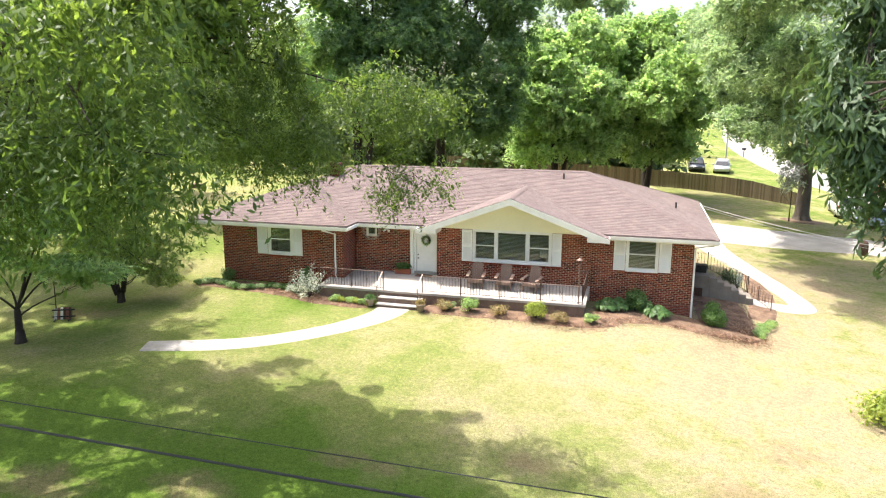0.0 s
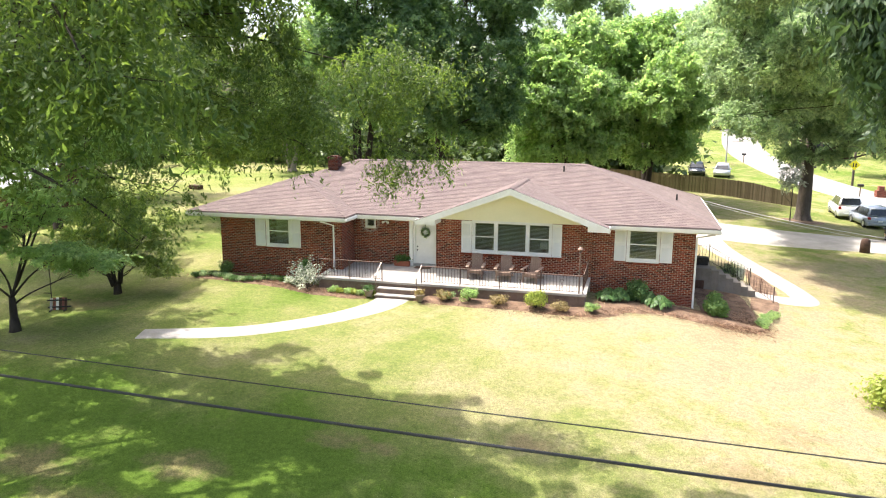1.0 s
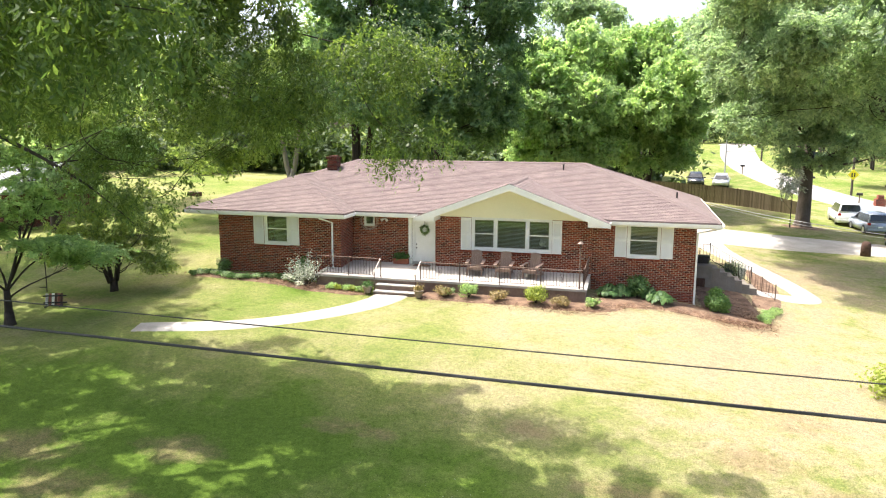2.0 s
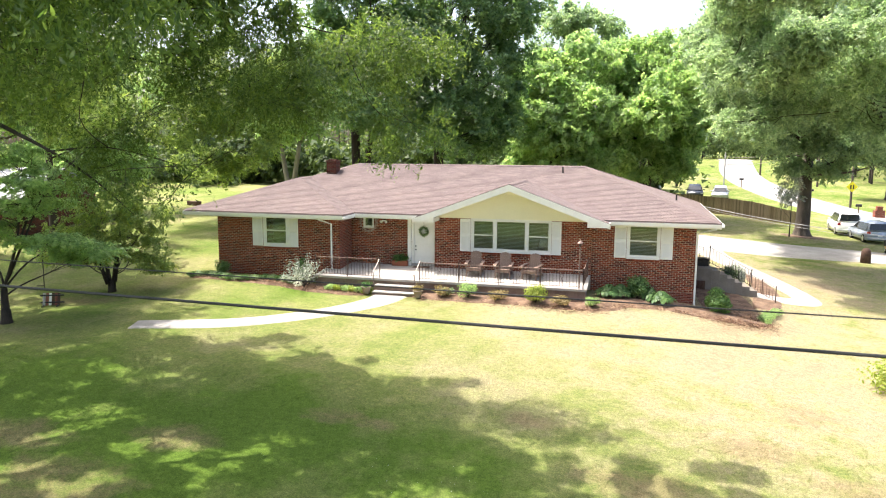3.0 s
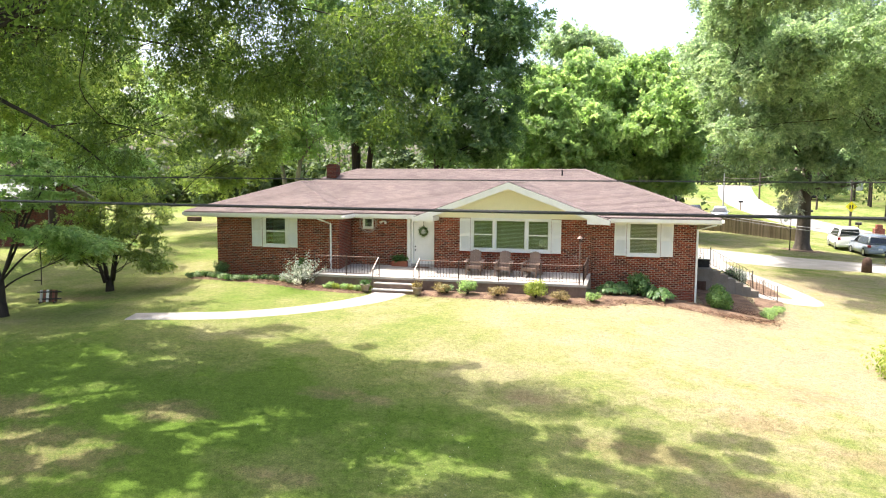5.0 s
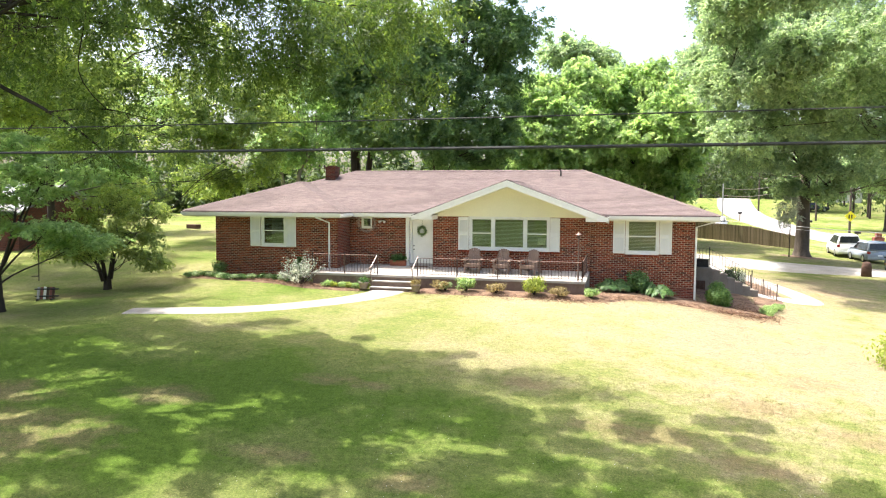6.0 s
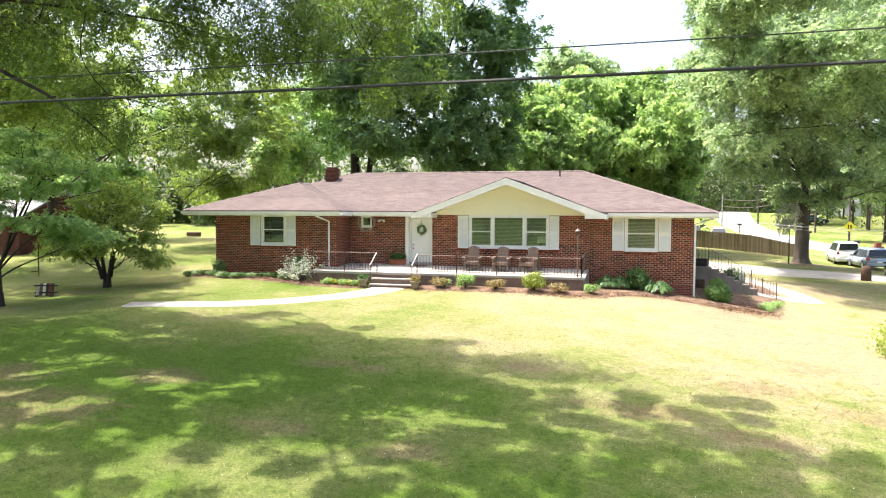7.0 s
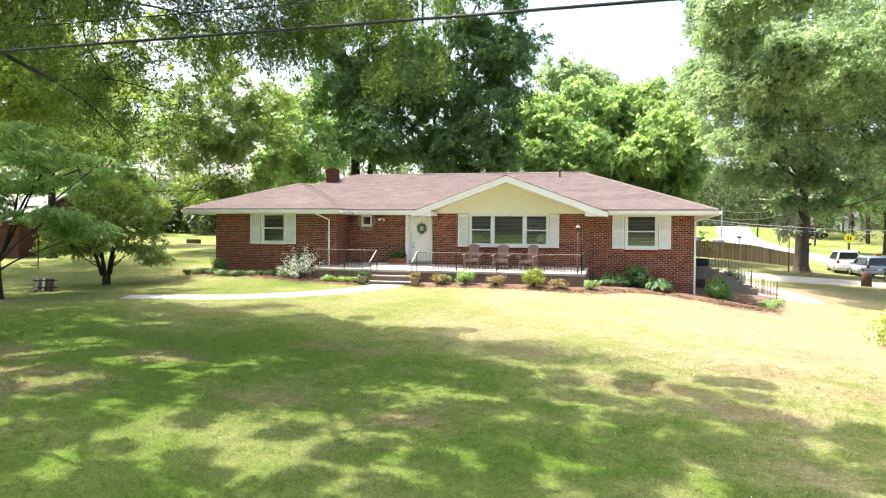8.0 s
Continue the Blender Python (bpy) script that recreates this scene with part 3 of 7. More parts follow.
def shingles(pts, roof, rng, course=0.14, tab=0.32, butt=0.011):
    """Overlapping courses of tabs up a roof plane, every tab lifted at its lower edge."""
    poly = [Vector(p) for p in pts]
    n = sum((a.cross(b) for a, b in zip(poly, poly[1:] + poly[:1])), Vector()).normalized()
    n = n if n.z > 0 else -n
    along = Vector((-n.y, n.x, 0)).normalized()
    up = n.cross(along)
    verts, faces = [], []
    v = min(p.dot(up) for p in poly)
    top = max(p.dot(up) for p in poly)
    row = 0
    while v < top:
        band = clip(clip(poly, up, v, True), up, v + course, False)
        if len(band) > 2:
            u0, u1 = min(p.dot(along) for p in band), max(p.dot(along) for p in band)
            u = math.floor(u0 / tab) * tab - (row % 2) * tab / 2
            while u < u1:
                cell = clip(clip(band, along, u + 0.004, True), along, u + tab - 0.002, False)
                u += tab
                if len(cell) < 3:
                    continue
                lift = butt * rng.uniform(0.96, 1.06)
                k = len(verts)
                low = min(p.dot(up) for p in cell)
                verts += [tuple(p + n * (0.006 + lift * max(0.0, 1 - (p.dot(up) - v) / course))) for p in cell]
                faces.append(tuple(range(k, k + len(cell))))
                for i, p in enumerate(cell):
                    q = cell[(i + 1) % len(cell)]
                    if abs(p.dot(up) - low) < 1e-4 and abs(q.dot(up) - low) < 1e-4 and (p - q).length > 0.01:
                        m = len(verts)
                        verts += [tuple(p - n * 0.004), tuple(q - n * 0.004)]
                        faces.append((k + i, m, m + 1, k + (i + 1) % len(cell)))
        v += course
        row += 1
    me = bpy.data.meshes.new("shingles")
    me.from_pydata(verts, [], faces)
    me.materials.append(SHINGLE)
    ob = new("shingles", me)
    ob.parent = roof
    tagged(ob, kind="stuff")


shingle_rng = random.Random(31)
for which, pts in planes.items():
    roof = part("roof", slab(bmesh.new(), pts, 0.07), SHINGLE, house)
    shingles(pts, roof, shingle_rng)


def ridge_cap(a, b):
    """Folded cap shingles, one behind the other along a ridge or hip."""
    a, b = Vector(a), Vector(b)
    n = max(2, int((b - a).length / 0.2))
    d = (b - a) / n
    s = Vector((-d.y, d.x, 0)).normalized() * 0.14
    low, lift, q = Vector((0, 0, -0.018)), Vector((0, 0, 0.026)), d * 1.12
    bm = bmesh.new()
    v = [bm.verts.new(c) for c in (low - s, lift, low + s, q + s + low * 0.5, q + lift * 1.6, q - s + low * 0.5)]
    bm.faces.new((v[0], v[1], v[4], v[5]))
    bm.faces.new((v[1], v[2], v[3], v[4]))
    cap = mesh_of("ridge_cap", bm, SHINGLE)
    for i in range(n):
        share("ridge_cap", cap, house, a + d * i)


for a, b in ((RL, RR), ((R, F, EAVE), RR), ((R, B, EAVE), RR), ((L, WF, EAVE), W), (W, V), (V, RL), ((L, B, EAVE), RL), ((GX, GY, GTOP), (GX, vy, GTOP))):
    ridge_cap(a, b)

# eaves: fascia, gutter, soffit


def eave_x(x0, x1, y, wall_y):
    part("fascia", boxed((x0, x1, y + 0.005, y + 0.03, EAVE - 0.235, EAVE - 0.075)), WHITE, house)
    bm = boxed((x0, x1, y - 0.105, y - 0.09, EAVE - 0.17, EAVE - 0.05), (x0, x1, y - 0.09, y + 0.004, EAVE - 0.17, EAVE - 0.155), (x0, x1, y - 0.115, y - 0.105, EAVE - 0.07, EAVE - 0.045))
    part("gutter", bm, WHITE, house, "white painted metal gutter")
    part("soffit", boxed((x0, x1, y + 0.03, wall_y, EAVE - 0.225, EAVE - 0.205)), SOFFIT, house)


def eave_y(x, side, y0, y1, wall_x):
    part("fascia", boxed((min(x, x - side * 0.03), max(x, x - side * 0.03), y0, y1, EAVE - 0.235, EAVE - 0.075)), WHITE, house)
    a, b = x + side * 0.09, x + side * 0.105
    bm = boxed((min(a, b), max(a, b), y0, y1, EAVE - 0.17, EAVE - 0.05), (min(x, a), max(x, a), y0, y1, EAVE - 0.17, EAVE - 0.155))
    part("gutter", bm, WHITE, house, "white painted metal gutter")
    part("soffit", boxed((min(x - side * 0.03, wall_x), max(x - side * 0.03, wall_x), y0, y1, EAVE - 0.225, EAVE - 0.205)), SOFFIT, house)


eave_x(L, WR, WF, LEFT_Y)
eave_x(WR + 0.03, GX - GHALF + 0.02, F, ENTRY_Y)
eave_x(GX + GHALF + 0.01, R, F, RIGHT_Y)
eave_y(R, 1, F, B, 7.62)
eave_y(L, -1, WF, B, -13.35)
eave_y(WR, 1, WF, F, -7.30)

# gable end: rake boards, cream pediment, boxed returns
PED = 3.40
bm = bmesh.new()
pv = [(-3.30, GABLE_Y - 0.02, PED), (3.52, GABLE_Y - 0.02, PED), (3.52, GABLE_Y - 0.02, GTOP - GS * (3.52 - GX) - 0.08), (GX, GABLE_Y - 0.02, GTOP - 0.08), (-3.30, GABLE_Y - 0.02, GTOP - GS * (3.30 + GX) - 0.08)]
f = [bm.verts.new(p) for p in pv]
k = [bm.verts.new((p[0], p[1] + 0.2, p[2])) for p in pv]
bm.faces.new(f)
bm.faces.new(k[::-1])
for i in range(5):
    j = (i + 1) % 5
    bm.faces.new((f[i], k[i], k[j], f[j]))
part("gable", bm, CREAM, house, "smooth cream-painted gable panel")
for side in (1, -1):
    e = (GX + side * GHALF, GE)
    bm = bmesh.new()
    for y0, y1, d in ((GY - 0.028, GY - 0.003, 0.27),):
        low = PED - 0.13
        c = [(e[0], e[1] - 0.012), (GX, GTOP - 0.012), (GX, GTOP - 0.012 - d), (GX + side * (GTOP - 0.012 - d - low) / GS, low), (e[0], low)]
        a = [bm.verts.new((x, y0, z)) for x, z in c]
        b = [bm.verts.new((x, y1, z)) for x, z in c]
        bm.faces.new(a)
        bm.faces.new(b[::-1])
        for i in range(5):
            j = (i + 1) % 5
            bm.faces.new((a[i], b[i], b[j], a[j]))
    part("rake_board", bm, WHITE, house)
    part("rake_soffit", slab(bmesh.new(), [(e[0], GY + 0.036, e[1] - 0.20), (GX, GY + 0.036, GTOP - 0.20), (GX, GABLE_Y - 0.022, GTOP - 0.20), (e[0], GABLE_Y - 0.022, e[1] - 0.20)], 0.02), SOFFIT, house)
    inner = GX + side * 3.22
    x0, x1 = sorted((inner, e[0] - side * 0.002))
    part("eave_return", boxed((x0, x1, GY + 0.001, GABLE_Y - 0.022, PED - 0.132, PED + 0.06)), WHITE, house, "white boxed gable return")

# chimney
bm = boxed((-10.12, -9.60, 3.80, 4.32, 4.4, 5.66))
chim = part("chimney", bm, DARK_BRICK, house, "short dark red brick chimney", uv=True)
part("chimney_cap", boxed((-10.16, -9.56, 3.76, 4.36, 5.66, 5.74), (-10.06, -9.66, 3.86, 4.26, 5.74, 5.80)), DARK_BRICK, chim, uv=True)
part("flashing", boxed((-10.145, -9.575, 3.775, 4.345, 4.70, 5.08)), BLACK_IRON, chim)
for x, y in ((1.8, 4.35), (7.0, 4.2)):
    z = EAVE + PITCH * min(y - F, R - x)
    part("vent_pipe", tube(bmesh.new(), [(x, y, z - 0.05), (x, y, z + 0.28)], 0.04, 10), BLACK_IRON, house)


def window(x0, x1, z0, z1, y, lights, trim=True):
    """A white double-hung window in its opening; lights: the widths of its side-by-side sashes, as parts of the whole."""
    win = part("window", boxed((x0, x1, y + 0.02, y + 0.10, z1 - 0.05, z1), (x0, x1, y + 0.02, y + 0.10, z0, z0 + 0.05), (x0, x0 + 0.05, y + 0.02, y + 0.10, z0 + 0.05, z1 - 0.05), (x1 - 0.05, x1, y + 0.02, y + 0.10, z0 + 0.05, z1 - 0.05)), WHITE, house, "white-framed window")
    if trim:
        part("sill", boxed((x0 - 0.04, x1 + 0.04, y - 0.05, y + 0.02, z0 - 0.06, z0 + 0.005), bevel=0.008), WHITE, win)
        part("casing", boxed((x0 - 0.045, x1 + 0.045, y - 0.02, y + 0.02, z1 - 0.015, z1 + 0.03), (x0 - 0.045, x0 + 0.015, y - 0.02, y + 0.02, z0, z1 - 0.015), (x1 - 0.015, x1 + 0.045, y - 0.02, y + 0.02, z0, z1 - 0.015)), WHITE, win)
    a = x0 + 0.05
    width = x1 - x0 - 0.1
    for n, (share_of, split) in enumerate(lights):
        b = a + width * share_of
        m = 0.05 if n else 0.0
        if n:
            part("mullion", boxed((a - 0.05, a + 0.05, y - 0.015, y + 0.10, z0 + 0.05, z1 - 0.05)), WHITE, win)
        l, r = a + m, b - (0.05 if n < len(lights) - 1 else 0)
        part("sash", boxed((l, r, y + 0.03, y + 0.07, z0 + 0.05, z0 + 0.10), (l, r, y + 0.03, y + 0.07, z1 - 0.09, z1 - 0.05), (l, l + 0.04, y + 0.03, y + 0.07, z0 + 0.10, z1 - 0.09), (r - 0.04, r, y + 0.03, y + 0.07, z0 + 0.10, z1 - 0.09), *(((l + 0.04, r - 0.04, y + 0.03, y + 0.07, (z0 + z1) / 2 - 0.025, (z0 + z1) / 2 + 0.025),) if split else ())), WHITE, win)
        pane = part("pane", boxed((l + 0.03, r - 0.03, y + 0.048, y + 0.053, z0 + 0.09, z1 - 0.08)), GLASS, win)
        pane.visible_shadow = False
        slat = mesh_of("slat", slab(bmesh.new(), [(l + 0.045, 0.0, 0.0), (r - 0.045, 0.0, 0.0), (r - 0.045, 0.022, 0.010), (l + 0.045, 0.022, 0.010)], 0.004), BLIND)
        blind = part("blind", boxed((l + 0.045, r - 0.045, y + 0.100, y + 0.135, z1 - 0.10, z1 - 0.06)), BLIND, win, "lowered pale slatted blind")
        for k in range(int((z1 - z0 - 0.22) / 0.058)):
            share("slat", slat, blind, (0, y + 0.105, z0 + 0.11 + k * 0.058))
        a = b
    return win


BLIND = mottled("blind_slats", (0.70, 0.69, 0.65), (0.80, 0.79, 0.75), 0.6, 0, 2, 30, 0.05)
window(*WIN_L, LEFT_Y, [(1.0, True)])
window(*WIN_S, ENTRY_Y, [(1.0, False)], trim=False)
window(*WIN_P, GABLE_Y, [(0.29, True), (0.42, False), (0.29, True)])
window(*WIN_R, RIGHT_Y, [(1.0, True)])


# soldier bricks under the window sills
sill_brick = mesh_of("sill_brick", boxed((0, 0.060, -0.035, 0.0, 0, 0.088), bevel=0.004), BRICK_PIECE)
for wall, x0, x1, z, y in ((front_walls[2], -2.16, 2.26, 1.85, GABLE_Y), (front_walls[3], 4.90, 6.26, 1.83, RIGHT_Y), (front_walls[0], -11.02, -9.80, 1.87, LEFT_Y)):
    for k in range(int((x1 - x0) / 0.0677)):
        share("sill_brick", sill_brick, wall, (x0 + k * 0.0677, y - 0.002, z))


def shutter(x0, x1, z0, z1, y):
    s = part("shutter", boxed((x0, x0 + 0.06, y - 0.045, y - 0.005, z0, z1), (x1 - 0.06, x1, y - 0.045, y - 0.005, z0, z1), (x0 + 0.06, x1 - 0.06, y - 0.045, y - 0.005, z0, z0 + 0.08), (x0 + 0.06, x1 - 0.06, y - 0.045, y - 0.005, z1 - 0.08, z1), (x0 + 0.06, x1 - 0.06, y - 0.045, y - 0.005, (z0 + z1) / 2 - 0.035, (z0 + z1) / 2 + 0.035), (x0 + 0.06, x1 - 0.06, y - 0.02, y - 0.006, z0 + 0.08, z1 - 0.08)), WHITE, house, "white louvred shutter")
    louvre = mesh_of("louvre", slab(bmesh.new(), [(x0 + 0.061, -0.044, 0.0), (x1 - 0.061, -0.044, 0.0), (x1 - 0.061, -0.021, 0.045), (x0 + 0.061, -0.021, 0.045)], 0.005), WHITE)
    for k in range(int((z1 - z0 - 0.20) / 0.05)):
        z = z0 + 0.09 + k * 0.05
        if abs(z + 0.02 - (z0 + z1) / 2) > 0.062:
            share("louvre", louvre, s, (0, y, z))


shutter(-11.55, -11.05, 1.98, 3.37, LEFT_Y)
shutter(-9.78, -9.30, 1.98, 3.37, LEFT_Y)
shutter(-2.14, -1.68, 1.95, 3.37, GABLE_Y)
shutter(1.84, 2.24, 1.95, 3.37, GABLE_Y)
shutter(4.42, 4.90, 1.96, 3.36, RIGHT_Y)
shutter(6.26, 6.74, 1.96, 3.36, RIGHT_Y)

# front door and its white post
dx0, dx1, dz0, dz1 = DOOR
door = part("door", boxed((dx0 + 0.04, dx1 - 0.04, ENTRY_Y + 0.05, ENTRY_Y + 0.10, dz0, dz1 - 0.04)), WHITE, house, "plain white front door")
part("door_frame", boxed((dx0 - 0.06, dx0 + 0.035, ENTRY_Y - 0.02, ENTRY_Y + 0.12, dz0, dz1), (dx1 - 0.035, dx1 + 0.06, ENTRY_Y - 0.02, ENTRY_Y + 0.12, dz0, dz1), (dx0 - 0.06, dx1 + 0.06, ENTRY_Y - 0.02, ENTRY_Y + 0.12, dz1 - 0.035, dz1 + 0.04)), WHITE, door)
part("threshold", boxed((dx0 - 0.06, dx1 + 0.06, ENTRY_Y - 0.06, ENTRY_Y + 0.12, deck(0.2) - 0.02, dz0)), CONCRETE, door)
for z in (2.02, 1.86):
    part("door_knob", lathe(bmesh.new(), [(0.012, 0.0), (0.03, 0.02), (0.034, 0.04), (0.02, 0.06)], 10), BLACK_IRON, door, at=(dx0 + 0.12, ENTRY_Y + 0.02, z))
part("corner_post", boxed((-4.58, -4.425, ENTRY_Y - 0.14, ENTRY_Y - 0.005, deck(0.05), 3.32), bevel=0.01), WHITE, house, "white square post beside the door")


def downspout(x, y, z_low, lean, eave_pt):
    bm = tube(bmesh.new(), [eave_pt, (eave_pt[0], eave_pt[1], eave_pt[2] - 0.08), (x, y, eave_pt[2] - 0.32), (x, y, z_low + 0.12), (x + lean * 0.03, y - 0.02, z_low + 0.05), (x + lean * 0.22, y - 0.10, z_low)], 0.042, 8)
    part("downspout", bm, WHITE, house, "white metal downspout")


downspout(-7.68, LEFT_Y - 0.06, deck(-1.4) + 0.03, 0.3, (-8.05, WF - 0.04, EAVE - 0.15))
downspout(7.66, RIGHT_Y - 0.06, 0.05, 1, (8.3, F - 0.04, EAVE - 0.15))

# ---- porch ----
PF, PL, PR = -2.45, -8.0, 3.50
porch = thing("porch", (0, 0, 0), "raised concrete front porch on a low brick base", "porch")
bm = bmesh.new()
slab(bm, [(x, y, deck(y)) for x, y in ((PL, PF), (PR, PF), (PR, GABLE_Y - 0.003), (-3.283, GABLE_Y - 0.003), (-3.283, ENTRY_Y - 0.003), (-7.297, ENTRY_Y - 0.003), (-7.297, LEFT_Y - 0.003), (PL, LEFT_Y - 0.003))], 0.085)
part("porch_slab", bm, CONCRETE, porch, "worn pale concrete slab")
part("porch_base", boxed((PL + 0.06, PR - 0.06, PF + 0.06, -1.3, -0.2, FLOOR - 0.077)), RISER, porch, "porch base, brown with shade in its colour")
for k in range(2):
    y, z = PF - 0.31 * (k + 1), FLOOR - 0.215 * (k + 1)
    part("riser", boxed((-5.10, -3.24, y + 0.03, y + 0.36, z - 0.5, z - 0.052)), RISER, porch)
    part("tread", boxed((-5.12, -3.22, y, y + 0.37, z - 0.05, z), bevel=0.010), CONCRETE, porch)


# ---- trees ----
def leaves(centres, normals, length, width, material, name, rng, droop=0.3, scale=1.0, small=False):
    """One blade per centre, pointing any way, hanging a little: a diamond, or a plain triangle where it is small."""
    n = len(centres)
    along = rng.normal(size=(n, 3))
    along[:, 2] -= droop
    along -= normals * (along * normals).sum(1, keepdims=True) * 0.85
    along /= np.linalg.norm(along, axis=1)[:, None] + 1e-9
    across = np.cross(along, normals + rng.normal(scale=0.30, size=(n, 3)))
    across /= np.linalg.norm(across, axis=1)[:, None] + 1e-9
    size = rng.uniform(0.65, 1.35, (n, 1)) * scale
    ln, wd = length * size, width * size
    if small:
        v = np.stack([centres + along * ln * 0.6, centres - along * ln * 0.4 - across * wd * 0.5, centres - along * ln * 0.4 + across * wd * 0.5], 1)
        return quick_mesh(name, v.reshape(-1, 3), np.arange(3 * n).reshape(n, 3), material)
    v = np.empty((n, 4, 3))
    v[:, 0] = centres - along * ln * 0.5
    v[:, 1] = centres - across * wd * 0.5 + along * ln * 0.06
    v[:, 2] = centres + along * ln * 0.5
    v[:, 3] = centres + across * wd * 0.5 + along * ln * 0.06
    q = np.arange(4 * n).reshape(n, 4)
    return quick_mesh(name, v.reshape(-1, 3), q, material)


def limb(bm, a, b, r0, r1, rng, bend=0.12, segments=5, sides=6):
    a, b = np.array(a, float), np.array(b, float)
    ln = np.linalg.norm(b - a)
    off = rng.normal(size=3) * bend * ln
    off2 = rng.normal(size=3) * bend * ln * 0.4
    s = np.linspace(0, 1, segments + 1)
    pts = [a + (b - a) * t + off * 4 * t * (1 - t) * 0.5 + off2 * math.sin(t * math.tau) * 0.5 for t in s]
    tube(bm, pts, [r0 + (r1 - r0) * t for t in s], sides)
    return pts


def tree(name, label, base, lobes, leaf_mat, bark, seed, trunk_r=0.3, fork=0.35, leaf=(0.30, 0.16), per_clump=260, clump=1.0, lean=(0, 0), group="", stems=1, droop=0.3, up=0.8, flat=0.7, category="tree", thin=0.6, spread=1.12, sweep=-1.5, more=1.35, fine_below=-9, spray=16, small=True, boughs=()):
    """A tapered trunk with limbs into each lobe of the crown (centre, radii, clumps), and many small leaf blades in loose, uneven clumps."""
    rng = np.random.default_rng(seed)
    bx, by = base
    bz = ground_z(bx, by)
    root = thing(name, (bx, by, bz), label, category, group)
    o = np.array((bx, by, bz))
    reach = leaf[0] * 2.6
    if small:
        leaf, per_clump = (leaf[0] * 0.80, leaf[1] * 0.80), per_clump * 1.35
    height = max(l[0][2] + l[1][2] for l in lobes) - bz
    forks = []
    for s in range(stems):
        ang = math.tau * s / stems + seed
        out = np.array((math.cos(ang), math.sin(ang), 0)) * (0 if stems == 1 else trunk_r * 0.9)
        f = out * (3.0 if stems == 1 else rng.uniform(2.0, 5.5)) + np.array((lean[0], lean[1], height * fork)) + (0 if stems == 1 else 1) * rng.normal(size=3) * 0.15
        pts = [out * 0.6 + np.array((0, 0, -0.15)), out * 0.7 + np.array((0, 0, 0.12)), out * 0.8 + np.array((0, 0, 0.5)), out + (f - out) * 0.3 + rng.normal(size=3) * 0.05 * trunk_r, out + (f - out) * 0.65, f]
        part("trunk", tube(bmesh.new(), pts, [trunk_r * 1.75, trunk_r * 1.3, trunk_r * 1.05, trunk_r * 0.95, trunk_r * 0.85, trunk_r * 0.72], 12), bark, root, smooth=True)
        forks.append((f, trunk_r * 0.72))
    twigs = bmesh.new()
    cs, ns, sz, hubs = [], [], [], []
    biggest = max(sum(l[1]) / 3 for l in lobes)
    for c, rad, count in lobes:
        c, rad = np.array(c, float) - o, np.array(rad, float)
        f, fr = min(forks, key=lambda q: np.linalg.norm(q[0][:2] - c[:2]))
        start = f * min(0.97, max(0.5, (c[2] + sweep) / f[2]))
        size = min(1.0, float(rad.mean()) / biggest)
        r0, r1 = fr * 0.55 * size, max(0.010, fr * 0.14 * size)
        if rad.mean() < 0.42 * biggest and hubs:
            start = min(hubs, key=lambda h: np.linalg.norm(h - c))
            r0 = r1 * 1.6
        if boughs and c[2] + bz < 10.6:
            start = min((np.array(b) - o for b in boughs), key=lambda h: np.linalg.norm(h - c))
            r0, r1 = 0.014, 0.006
        hubs.append(c)
        bm = bmesh.new()
        line = limb(bm, start, c, r0, r1, rng, 0.17, 8, 7)
        part("limb", bm, bark, root, smooth=True)
        for j in range(int(count * more)):
            d = rng.normal(size=3)
            d /= np.linalg.norm(d)
            p = c + d * rad * rng.uniform(0.25, 1.0) ** 0.35
            if p[2] + bz < ground_z(p[0] + bx, p[1] + by) + 0.15:
                continue
            if j % 2 == 0:
                limb(twigs, line[int(rng.integers(4, 9))], p, r1 * 0.8, 0.008, rng, 0.12, 4, 4)
            fine = c[2] + bz < fine_below
            k = int(per_clump * thin * rng.uniform(0.5, 1.5) * (2.3 if fine else 1))
            sz.append(np.full((k, 1), 0.55 if fine else 1.0))
            cr = clump * spread * rng.uniform(0.55, 1.35)
            sprays = max(3, int(k / spray))
            u = rng.normal(size=(sprays, 3))
            u /= np.linalg.norm(u, axis=1)[:, None]
            heart = p + u * rng.uniform(0, 1, (sprays, 1)) ** 0.55 * cr * np.array((1, 1, flat))
            face = u * 0.40 + d * 0.20 + np.array((0, 0, up)) + rng.normal(scale=0.55, size=(sprays, 3))
            face /= np.linalg.norm(face, axis=1)[:, None]
            axis = u + d * 0.5 + rng.normal(scale=0.4, size=(sprays, 3))
            axis[:, 2] -= droop * 0.8
            axis -= face * (axis * face).sum(1, keepdims=True) * 0.8
            axis /= np.linalg.norm(axis, axis=1)[:, None]
            wide = np.cross(axis, face)
            w = rng.integers(0, sprays, k)
            s = rng.uniform(-0.5, 0.5, (k, 1))
            q = heart[w] + axis[w] * s * reach + wide[w] * rng.normal(size=(k, 1)) * reach * 0.17 * (1.1 - np.abs(s)) + face[w] * rng.normal(size=(k, 1)) * reach * 0.06
            q[:, 2] -= (s[:, 0] + 0.5) ** 2 * reach * droop * 0.35
            cs.append(q)
            m = face[w] + rng.normal(scale=0.22, size=(k, 3))
            ns.append(m / np.linalg.norm(m, axis=1)[:, None])
    tagged(part("twig", twigs, bark, root), kind="stuff")
    crown = new("crown", leaves(np.concatenate(cs), np.concatenate(ns), *leaf, leaf_mat, name, rng, droop, np.concatenate(sz), small))
    crown.parent = root
    return root


